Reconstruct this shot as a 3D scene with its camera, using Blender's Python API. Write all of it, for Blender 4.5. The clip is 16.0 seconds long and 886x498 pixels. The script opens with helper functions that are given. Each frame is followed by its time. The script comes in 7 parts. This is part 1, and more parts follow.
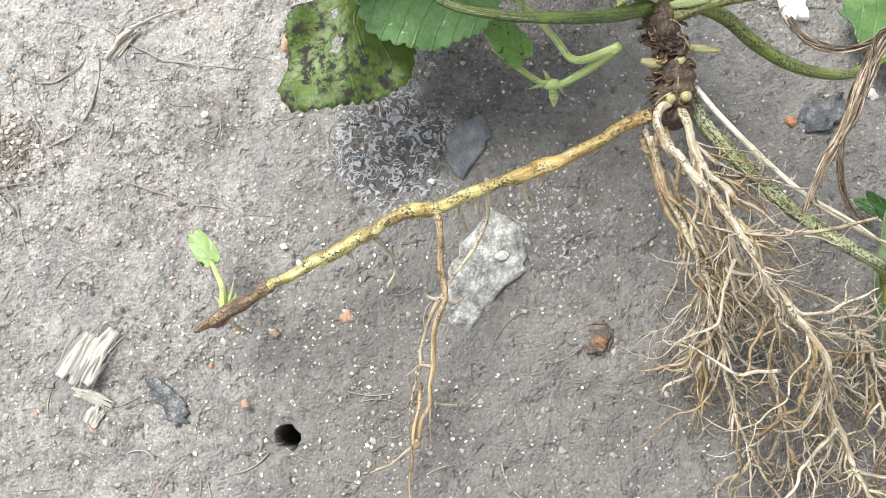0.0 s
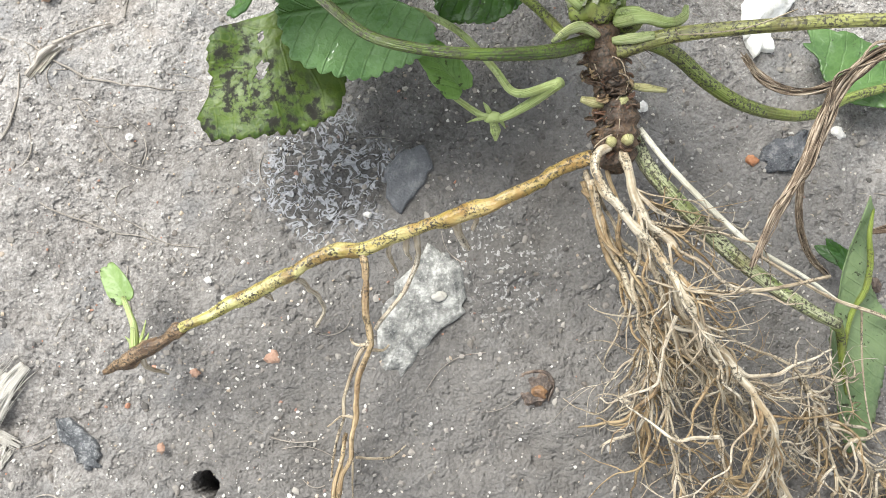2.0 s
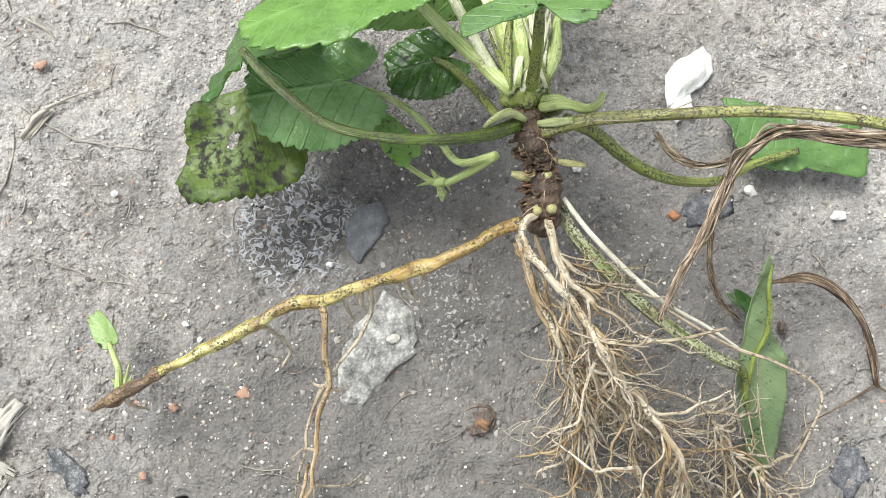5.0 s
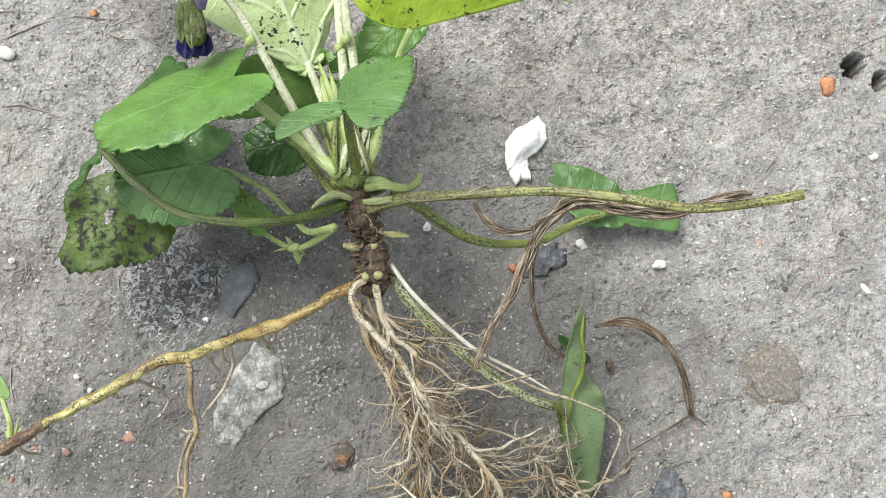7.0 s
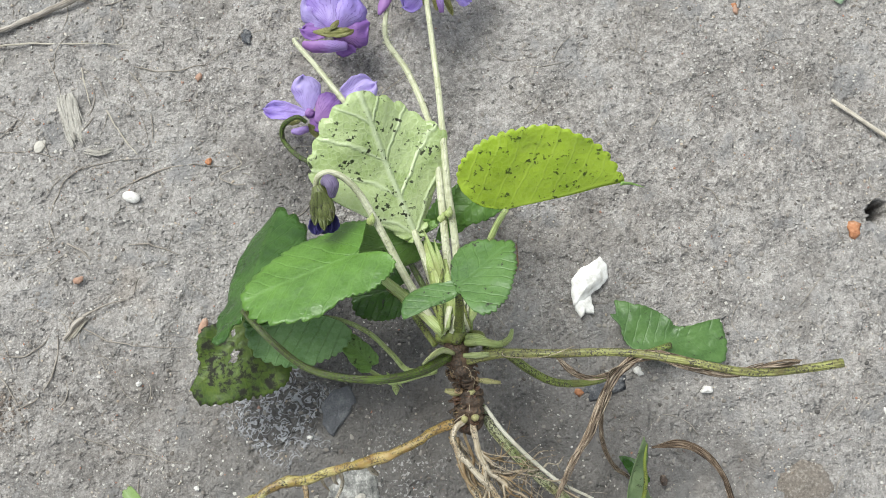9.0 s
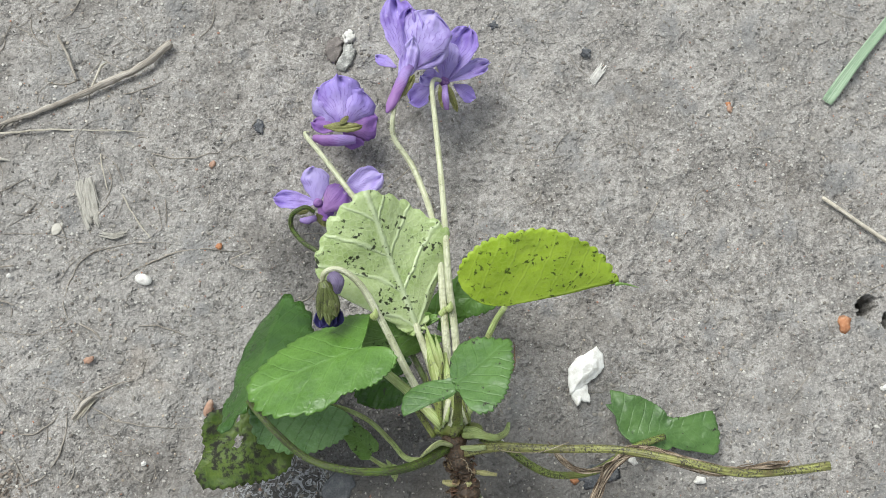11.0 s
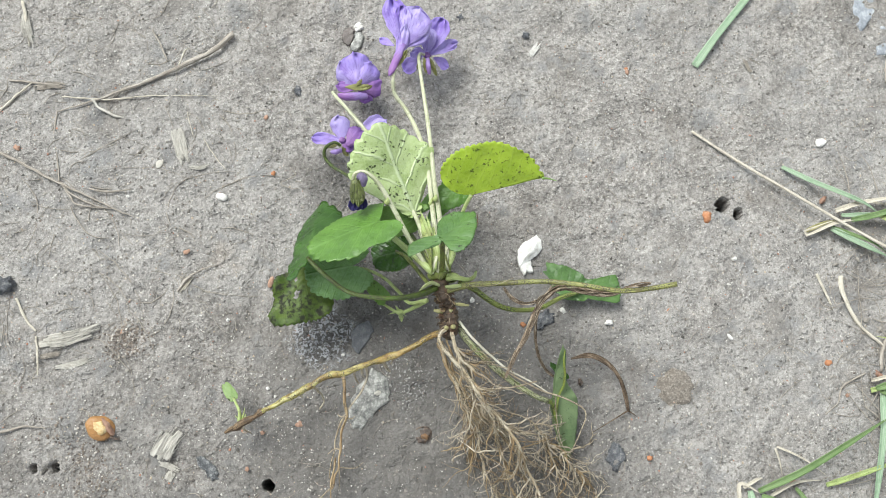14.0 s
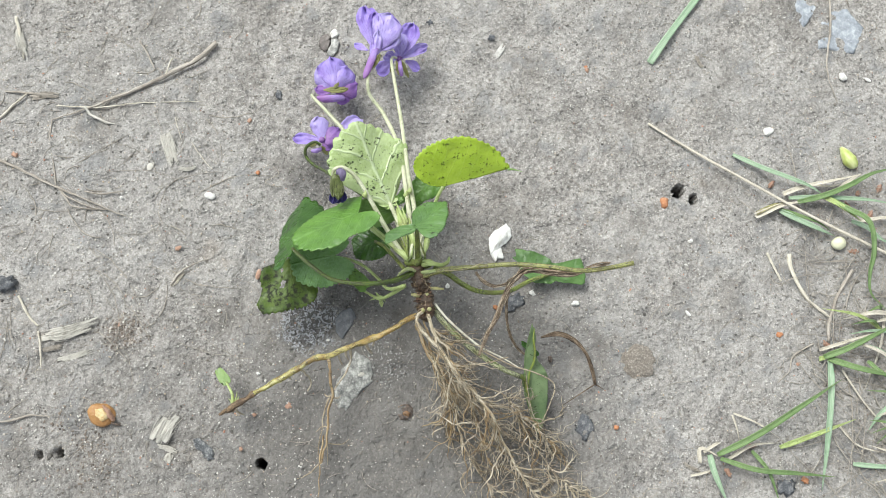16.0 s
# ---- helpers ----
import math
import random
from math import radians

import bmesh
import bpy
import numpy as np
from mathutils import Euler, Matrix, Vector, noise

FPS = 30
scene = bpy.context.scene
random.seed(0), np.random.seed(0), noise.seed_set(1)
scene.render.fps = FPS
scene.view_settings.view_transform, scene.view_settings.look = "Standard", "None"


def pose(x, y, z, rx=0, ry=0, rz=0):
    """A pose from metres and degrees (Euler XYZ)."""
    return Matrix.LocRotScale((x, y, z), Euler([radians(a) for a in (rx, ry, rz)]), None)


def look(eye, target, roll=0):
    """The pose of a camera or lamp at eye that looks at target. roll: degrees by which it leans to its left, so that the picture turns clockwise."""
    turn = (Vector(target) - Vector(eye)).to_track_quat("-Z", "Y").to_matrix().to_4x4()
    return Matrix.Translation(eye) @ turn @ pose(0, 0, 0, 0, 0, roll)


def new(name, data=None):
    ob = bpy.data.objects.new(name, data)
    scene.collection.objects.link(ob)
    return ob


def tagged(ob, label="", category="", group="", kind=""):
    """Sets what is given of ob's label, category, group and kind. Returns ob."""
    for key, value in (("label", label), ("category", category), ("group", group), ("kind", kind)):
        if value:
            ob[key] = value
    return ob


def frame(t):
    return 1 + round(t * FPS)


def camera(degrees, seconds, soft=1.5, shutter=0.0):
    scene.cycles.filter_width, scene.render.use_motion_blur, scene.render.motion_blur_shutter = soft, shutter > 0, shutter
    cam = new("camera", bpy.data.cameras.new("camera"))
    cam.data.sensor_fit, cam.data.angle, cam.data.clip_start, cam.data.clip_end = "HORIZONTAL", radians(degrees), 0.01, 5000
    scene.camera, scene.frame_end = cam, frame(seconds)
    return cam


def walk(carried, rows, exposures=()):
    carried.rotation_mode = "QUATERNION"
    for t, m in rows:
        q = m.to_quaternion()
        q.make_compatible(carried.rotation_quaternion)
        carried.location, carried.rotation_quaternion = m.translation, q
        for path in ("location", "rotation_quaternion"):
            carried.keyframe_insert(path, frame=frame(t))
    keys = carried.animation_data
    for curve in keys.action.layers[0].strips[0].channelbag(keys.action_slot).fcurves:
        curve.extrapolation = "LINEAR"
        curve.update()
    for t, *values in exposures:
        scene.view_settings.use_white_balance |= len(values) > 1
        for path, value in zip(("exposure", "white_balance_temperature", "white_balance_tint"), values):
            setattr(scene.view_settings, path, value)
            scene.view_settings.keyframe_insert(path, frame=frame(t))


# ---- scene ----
cam = camera(53.54, 16.0, soft=0.9)
PATH = [
    (0.0, -0.03662, -0.05852, 0.15000, 8.488, 0.277, -8.660),
    (0.5, -0.03407, -0.05870, 0.14229, 8.267, 0.046, -7.921),
    (1.0, -0.03199, -0.05691, 0.13738, 7.432, -0.020, -7.243),
    (1.5, -0.02857, -0.05453, 0.13931, 7.836, 0.050, -7.285),
    (2.0, -0.02501, -0.05166, 0.14207, 8.170, 0.070, -7.269),
    (2.5, -0.02540, -0.05111, 0.14030, 8.235, 0.028, -7.267),
    (3.0, -0.02611, -0.05193, 0.13913, 7.994, 0.079, -7.303),
    (5.5, -0.01172, -0.04287, 0.16758, 8.551, -0.989, -7.414),
    (6.0, -0.00272, -0.03888, 0.17477, 8.018, -0.963, -7.842),
    (6.5, 0.00340, -0.04086, 0.17915, 8.865, -1.657, -8.712),
    (7.0, 0.00636, -0.04438, 0.18138, 8.939, -1.700, -8.883),
    (7.5, 0.00300, -0.03900, 0.18881, 8.592, -1.889, -9.016),
    (8.0, -0.00070, -0.03208, 0.19752, 8.809, -2.063, -9.091),
    (8.5, -0.00389, -0.02715, 0.20150, 8.996, -2.030, -9.099),
    (9.0, -0.00953, -0.01912, 0.21002, 9.744, -2.024, -8.461),
    (11.5, -0.00798, -0.01122, 0.22140, 13.149, -2.031, -7.308),
    (12.0, -0.01032, -0.01856, 0.22860, 13.132, -2.118, -7.484),
    (12.5, -0.01333, -0.03253, 0.24516, 13.374, -2.198, -7.722),
    (13.0, -0.01819, -0.03982, 0.27119, 13.605, -2.404, -8.252),
    (13.5, -0.02092, -0.05314, 0.28982, 13.548, -2.941, -8.927),
    (14.0, -0.02134, -0.06275, 0.30677, 13.604, -2.991, -9.085),
    (14.5, -0.02028, -0.06549, 0.31449, 13.986, -3.179, -9.655),
    (15.0, -0.01814, -0.07686, 0.31852, 14.014, -3.513, -10.629),
    (15.5, -0.01884, -0.07652, 0.32464, 13.926, -3.591, -10.688),
    (16.0, -0.02119, -0.07382, 0.32686, 14.034, -3.625, -10.874),
]
EXPOSURES = [(0.0, 1.66, 6500, 8), (3.2, 1.56, 6500, 8), (5.3, 1.52, 6500, 7), (6.5, 1.32, 6450, 6), (8.0, 1.14, 6400, 6), (9.2, 0.95, 6400, 6), (11.3, 0.85, 6400, 5), (12.5, 0.90, 6400, 5), (13.5, 1.04, 6400, 5), (14.5, 1.12, 6400, 5), (16.0, 1.12, 6400, 5)]
walk(cam, [(t, pose(x, y, z, rx, ry, rz)) for t, x, y, z, rx, ry, rz in PATH], EXPOSURES)

# ---- world, sun, exposure ----
SUN_EL, SUN_ROT = 56.0, 325.0
world = bpy.data.worlds.new("overcast_sky")
scene.world = world
world.use_nodes = True
wn, wl = world.node_tree.nodes, world.node_tree.links
sky = wn.new("ShaderNodeTexSky")
sky.sky_type, sky.sun_disc = "NISHITA", False
sky.sun_elevation, sky.sun_rotation = radians(SUN_EL), radians(SUN_ROT)
grey = wn.new("ShaderNodeHueSaturation")
grey.inputs["Saturation"].default_value = 0.24
wl.new(sky.outputs[0], grey.inputs["Color"])
wl.new(grey.outputs[0], wn["Background"].inputs["Color"])
wn["Background"].inputs["Strength"].default_value = 0.11
sun_data = bpy.data.lights.new("sun", "SUN")
sun_data.energy, sun_data.angle, sun_data.color = 2.2, radians(32), (1.0, 0.98, 0.95)
sun_ob = new("sun", sun_data)
sun_ob.matrix_world = look((0.4 * math.sin(radians(SUN_ROT)), 0.4 * math.cos(radians(SUN_ROT)), 0.6), (0, 0, 0))
tagged(sun_ob, kind="structure")

# ---- small helpers ----
CM = 0.01
V = Vector


def part(name, bm, material, parent, label=""):
    """One mesh object under a thing or under a part; the bmesh is in world metres."""
    bmesh.ops.recalc_face_normals(bm, faces=bm.faces[:]) if len(bm.faces) < 400 else None
    data = bpy.data.meshes.new(name)
    top = parent
    while top is not None and top.parent is not None:
        top = top.parent
    if top is not None:
        bmesh.ops.translate(bm, vec=-top.location, verts=bm.verts[:])
    bm.to_mesh(data)
    bm.free()
    for m in material if isinstance(material, (list, tuple)) else [material]:
        data.materials.append(m)
    ob = new(name, data)
    if parent is not None:
        ob.parent = parent
    if label:
        ob["label"] = label
    return ob


def holder(name, at, label, category, group=""):
    ob = new(name)
    ob.location = V(at) * CM
    ob.empty_display_size = 0.005
    return tagged(ob, label, category, group)


def thing(name, bm, material, at, label, category, group="", kind=""):
    """A top-level mesh thing whose origin lies at its foot."""
    bmesh.ops.translate(bm, vec=-V(at) * CM, verts=bm.verts[:])
    ob = part(name, bm, material, None)
    ob.location = V(at) * CM
    return tagged(ob, label, category, group, kind)


def spline(pts, steps=6):
    """Smooth curve through points."""
    p = [V(q) for q in pts]
    if len(p) < 3:
        return [p[0].lerp(p[1], i / steps) for i in range(steps + 1)]
    p = [2 * p[0] - p[1]] + p + [2 * p[-1] - p[-2]]
    out = []
    for i in range(1, len(p) - 2):
        a, b, c, d = p[i - 1:i + 3]
        for k in range(steps):
            t = k / steps
            out.append(0.5 * (2 * b + (c - a) * t + (2 * a - 5 * b + 4 * c - d) * t * t + (3 * b - a - 3 * c + d) * t ** 3))
    out.append(p[-2])
    return out


def tube(bm, pts, radii, sides=8, steps=6, ridges=0, ridge=0.12, bumps=0.0, flat=1.0, wave=9.0, kink=0.0):
    """A swept stem through points in cm; radii in cm at even steps along it."""
    uvl = bm.loops.layers.uv.verify()
    path = [q * CM for q in spline(pts, steps)]
    n = len(path)
    if kink:
        path = [q + V((noise.noise(q * 260), noise.noise(q * 260 + V((9, 2, 5))), 0.6 * noise.noise(q * 260 + V((3, 8, 1))))) * kink * CM for q in path]
    radii = radii if isinstance(radii, (list, tuple)) else (radii, radii)
    rad = np.interp(np.linspace(0, 1, n), np.linspace(0, 1, len(radii)), radii) * CM
    t0 = (path[1] - path[0]).normalized()
    side = t0.orthogonal().normalized()
    rings, run, runs = [], 0.0, []
    for i in range(n):
        t = (path[min(i + 1, n - 1)] - path[max(i - 1, 0)]).normalized()
        side = (side - t * side.dot(t)).normalized()
        up = t.cross(side)
        run += (path[i] - path[i - 1]).length if i else 0
        runs.append(run)
        ring = []
        for k in range(sides):
            a = 2 * math.pi * k / sides
            r = rad[i] * (1 + ridge * math.cos(ridges * a) if ridges else 1)
            if bumps:
                q = path[i] / rad[0] * 0.35
                r *= 1 + bumps * noise.noise(q + V((math.cos(a), math.sin(a), 0)) * 0.8) + bumps * 0.2 * math.sin(run / rad[0] * 6.28 / wave) + bumps * 0.6 * noise.noise(q * 2.6 + V((0, 0, a)))
            ring.append(bm.verts.new(path[i] + side * (r * math.cos(a)) + up * (r * flat * math.sin(a))))
        rings.append(ring)
    for i in range(n - 1):
        for k in range(sides):
            k2 = (k + 1) % sides
            f = bm.faces.new((rings[i][k], rings[i][k2], rings[i + 1][k2], rings[i + 1][k]))
            f.smooth = True
            for lp, (u, w) in zip(f.loops, ((i, k), (i, k + 1), (i + 1, k + 1), (i + 1, k))):
                lp[uvl].uv = (runs[u] * 100, w / sides)
    for ring, i in ((rings[0], 0), (rings[-1], n - 1)):
        f = bm.faces.new(ring if i else ring[::-1])
        f.smooth = True
    return bm


def stem(name, pts, radii, material, parent, label="", **k):
    return part(name, tube(bmesh.new(), pts, radii, **k), material, parent, label)


def skin(bm, grid, lift, closed=False):
    """Two sheets and an edge from a grid of (place, normal, u, v); the second sheet takes the second material."""
    uvl = bm.loops.layers.uv.verify()
    rows, cols = len(grid), len(grid[0])
    top = [[bm.verts.new(c[0] + c[1] * lift) for c in row] for row in grid]
    low = [[bm.verts.new(c[0] - c[1] * lift) for c in row] for row in grid]

    def quad(vs, cs, mat):
        if len(set(vs)) < 3:
            return
        f = bm.faces.new(vs)
        f.smooth, f.material_index = True, mat
        for lp, c in zip(f.loops, cs):
            lp[uvl].uv = (c[2], c[3])

    wrap = cols if closed else cols - 1
    for i in range(rows - 1):
        for k in range(wrap):
            k2 = (k + 1) % cols
            cs = (grid[i][k], grid[i + 1][k], grid[i + 1][k2], grid[i][k2])
            quad((top[i][k], top[i + 1][k], top[i + 1][k2], top[i][k2]), cs, 0)
            quad((low[i][k2], low[i + 1][k2], low[i + 1][k], low[i][k]), cs[::-1], 1)
    for k in range(wrap):
        k2 = (k + 1) % cols
        quad((top[-1][k], low[-1][k], low[-1][k2], top[-1][k2]), (grid[-1][k], grid[-1][k], grid[-1][k2], grid[-1][k2]), 0)
    if not closed:
        for i in range(rows - 1):
            quad((low[i][0], low[i + 1][0], top[i + 1][0], top[i][0]), (grid[i][0], grid[i + 1][0], grid[i + 1][0], grid[i][0]), 0)
            quad((top[i][-1], top[i + 1][-1], low[i + 1][-1], low[i][-1]), (grid[i][-1], grid[i + 1][-1], grid[i + 1][-1], grid[i][-1]), 0)
        for k in range(cols - 1):
            quad((top[0][k + 1], low[0][k + 1], low[0][k], top[0][k]), (grid[0][k + 1],) * 2 + (grid[0][k],) * 2, 0)
    return bm


HEART_A = [0, 8, 18, 32, 50, 68, 85, 102, 120, 138, 150, 160, 169, 180]
HEART_R = [1.0, 0.95, 0.875, 0.785, 0.70, 0.635, 0.585, 0.545, 0.515, 0.49, 0.44, 0.27, 0.10, 0.03]


def leaf(parent, base, tip, half, mats, up=(0, 0, 1), fold=(0.12, 0.12), curl=(0.0, 0.0), bend=0.0, lobe=1.0, blunt=0.0,
         teeth=15, tooth=0.06, ripple=0.035, seed=0, label="", name="leaf", form=None, sway=0.0, holes=()):
    """A heart-shaped leaf with a scalloped edge, two faces and thickness. half: widths (cm) left and right of the midrib.
    form: angles and radii (in leaf lengths) of the two halves, for a leaf of its own outline; half then scales them.
    holes: places (cm) and radii of worm holes."""
    b, t = V(base) * CM, V(tip) * CM
    length = (t - b).length
    X = (t - b).normalized()
    Y = V(up).cross(X).normalized()
    Z = X.cross(Y)
    rings, spokes = 16, 220
    rad = []
    for k in range(spokes):
        a = -180 + 360 * k / spokes
        side = 0 if a > 0 else 2
        r = float(np.interp(abs(a), form[side], form[side + 1]) if form else np.interp(abs(a), HEART_A, HEART_R))
        if abs(a) > 95 and not form:
            r *= 1 + ((lobe if isinstance(lobe, (int, float)) else lobe[0 if a > 0 else 1]) - 1) * min((abs(a) - 95) / 40, 1)
        r *= 1 - blunt * max(0, 1 - abs(a) / 25) * 0.12
        w = abs(math.sin(a / 180 * math.pi * teeth))
        r *= 1 - tooth * (1 - w ** 0.75) * (0.3 if abs(a) < 6 else 1)
        rad.append((radians(a), r))
    wide = max(r * math.sin(abs(a)) for a, r in rad)
    grid = []
    for i in range(rings):
        rho = (i / (rings - 1)) ** 0.8
        row = []
        for a, r in rad:
            u = rho * r * math.cos(a)
            s = rho * r * math.sin(a) / wide
            j = 0 if s >= 0 else 1
            d = abs(s) * (half[j] * CM if not form else half[j] * wide * length)
            ang = fold[j] + curl[j] * abs(s)
            y = d * math.cos(ang) * (1 if s >= 0 else -1)
            z = d * math.sin(ang)
            x = u * length
            z += bend * length * u * u
            y += sway * length * 4 * u * (1 - u) if 0 < u < 1 else 0
            q = V((x, y, seed * 3.7)) / length
            z += ripple * length * (noise.noise(q * 3.1) * 0.8 + noise.noise(q * 7.3) * 0.35) * min(rho * 1.5, 1)
            z += ripple * 0.5 * length * rho ** 4 * math.sin(a * 9 + seed)
            row.append([b + X * x + Y * y + Z * z, None, u, s * 0.5])
        grid.append(row)
    for i in range(rings):
        for k in range(spokes):
            p = grid[min(i + 1, rings - 1)][k][0] - grid[max(i - 1, 0)][k][0]
            q = grid[max(i, 1)][(k + 1) % spokes][0] - grid[max(i, 1)][k - 1][0]
            nrm = p.cross(q)
            grid[i][k][1] = nrm.normalized() if nrm.length > 1e-12 else Z
    bm = skin(bmesh.new(), grid, 0.00011, closed=True)
    for x, y, r in holes:
        gone = [f for f in bm.faces if math.hypot(f.calc_center_median().x / CM - x, (f.calc_center_median().y / CM - y) * 0.7) < r * (1 + 0.5 * noise.noise(f.calc_center_median() * 700))]
        bmesh.ops.delete(bm, geom=gone, context="FACES")
    return part(name, bm, mats, parent, label)


def petal(parent, base, tip, half, mats, up=(0, 0, 1), cup=0.25, bend=0.0, top=0.66, twist=0.0, seed=0, label="", name="petal"):
    """A petal that widens from a narrow claw to a round, slightly waved end."""
    b, t = V(base) * CM, V(tip) * CM
    length = (t - b).length
    X = (t - b).normalized()
    Y = V(up).cross(X).normalized()
    Z = X.cross(Y)
    grid = []
    for i in range(19):
        u = 1 - (1 - i / 18) ** 1.9
        if u < top:
            h = 0.16 + 0.84 * math.sin(u / top * math.pi / 2) ** 1.3
        else:
            h = math.sqrt(max(0.0, 1 - ((u - top) / (1 - top)) ** 2))
        h = max(h, 0.05) * (1 + 0.04 * math.sin(u * 23 + seed))
        row = []
        for k in range(15):
            s = -1 + 2 * k / 14
            tw = twist * u
            y, z = half * CM * h * s, 0.0
            z += cup * half * CM * h * s * s + bend * length * u * u
            q = V((u * 2.4, s * 1.3, seed * 5.1))
            z += length * 0.12 * noise.noise(q) * u + length * 0.075 * noise.noise(q * 2.7) * u + length * 0.03 * noise.noise(q * 6.1) * u + length * 0.03 * u * u * math.sin(s * 7 + seed)
            end = length * (0.025 * math.sin(s * 5 + seed * 2) - 0.03 * abs(s)) * u ** 6
            row.append([b + X * (u * length + end) + Y * (y * math.cos(tw) - z * math.sin(tw)) + Z * (z * math.cos(tw) + y * math.sin(tw)), None, u, s * 0.5])
        grid.append(row)
    for i in range(19):
        for k in range(15):
            p = grid[min(i + 1, 18)][k][0] - grid[max(i - 1, 0)][k][0]
            q = grid[i][min(k + 1, 14)][0] - grid[i][max(k - 1, 0)][0]
            nrm = p.cross(q)
            grid[i][k][1] = nrm.normalized() if nrm.length > 1e-12 else Z
    return part(name, skin(bmesh.new(), grid, 0.00008), mats, parent, label)


def lump(bm, at, size, turn=(0, 0, 0), rough=0.25, seed=0, level=2, freq=1.3, flat_top=0.0):
    """An uneven pebble; place and half sizes in cm."""
    made = bmesh.ops.create_icosphere(bm, subdivisions=level, radius=1.0)["verts"]
    m = Matrix.LocRotScale(V(at) * CM, Euler([radians(a) for a in turn]), V(size) * CM)
    for v in made:
        q = v.co * freq + V((seed * 7.31, seed * 3.17, seed * 1.7))
        v.co *= 1 + rough * noise.noise(q) + rough * 0.4 * noise.noise(q * 2.7)
        if flat_top and v.co.z > flat_top:
            v.co.z = flat_top + (v.co.z - flat_top) * 0.15
        v.co = m @ v.co
    for v in made:
        for f in v.link_faces:
            f.smooth = True
    return bm


def slab(bm, outline, z0, thick, seed=0, wobble=0.03, inset=0.12, dome=0.0):
    """A flat broken piece with a worn edge; outline in cm, in order round it."""
    rng = random.Random(seed)
    n = len(outline)
    cx, cy = sum(p[0] for p in outline) / n, sum(p[1] for p in outline) / n
    pts = []
    for i in range(n):
        a, b = outline[i], outline[(i + 1) % n]
        for k in range(4):
            t = k / 4
            pts.append((a[0] + (b[0] - a[0]) * t + rng.uniform(-1, 1) * wobble, a[1] + (b[1] - a[1]) * t + rng.uniform(-1, 1) * wobble))
    rings = []
    for s, z in ((1.0, z0 - 0.05), (1.0, z0 + thick * 0.55), (1 - inset * 0.35, z0 + thick * 0.9), (1 - inset, z0 + thick), (0.6, z0 + thick + dome * 0.5), (0.28, z0 + thick + dome)):
        ring = []
        for x, y in pts:
            q = V((x * 1.7, y * 1.7, seed))
            ring.append(bm.verts.new(V((cx + (x - cx) * s, cy + (y - cy) * s, z + (0.35 * thick * noise.noise(q * 1.5 + V((s, 0, 0))) if s < 1 else 0))) * CM))
        rings.append(ring)
    for r in range(len(rings) - 1):
        for k in range(len(pts)):
            k2 = (k + 1) % len(pts)
            f = bm.faces.new((rings[r][k], rings[r][k2], rings[r + 1][k2], rings[r + 1][k]))
            f.smooth = True
    bm.faces.new(rings[-1])
    return bm


def blade(bm, pts, half, up=(0, 0, 1), fold=0.35, steps=7, lift=0.00008, ends=(0.5, 0.05), twist=0.0):
    """A grass blade: a folded strip along points in cm that tapers."""
    path = [q * CM for q in spline(pts, steps)]
    n, grid, run = len(path), [], 0.0
    for i in range(n):
        t = (path[min(i + 1, n - 1)] - path[max(i - 1, 0)]).normalized()
        s = t.cross(V(up)).normalized()
        z = s.cross(t)
        a = twist * i / n
        s, z = s * math.cos(a) + z * math.sin(a), z * math.cos(a) - s * math.sin(a)
        run += (path[i] - path[i - 1]).length if i else 0
        w = half * CM * float(np.interp(i / (n - 1), [0, 0.15, 0.6, 1], [ends[0], 1, 0.85, ends[1]]))
        grid.append([[path[i] + s * (w * k) + z * (abs(k) * w * fold), z, run * 100, k * 0.5] for k in (-1, -0.5, 0, 0.5, 1)])
    return skin(bm, grid, lift)


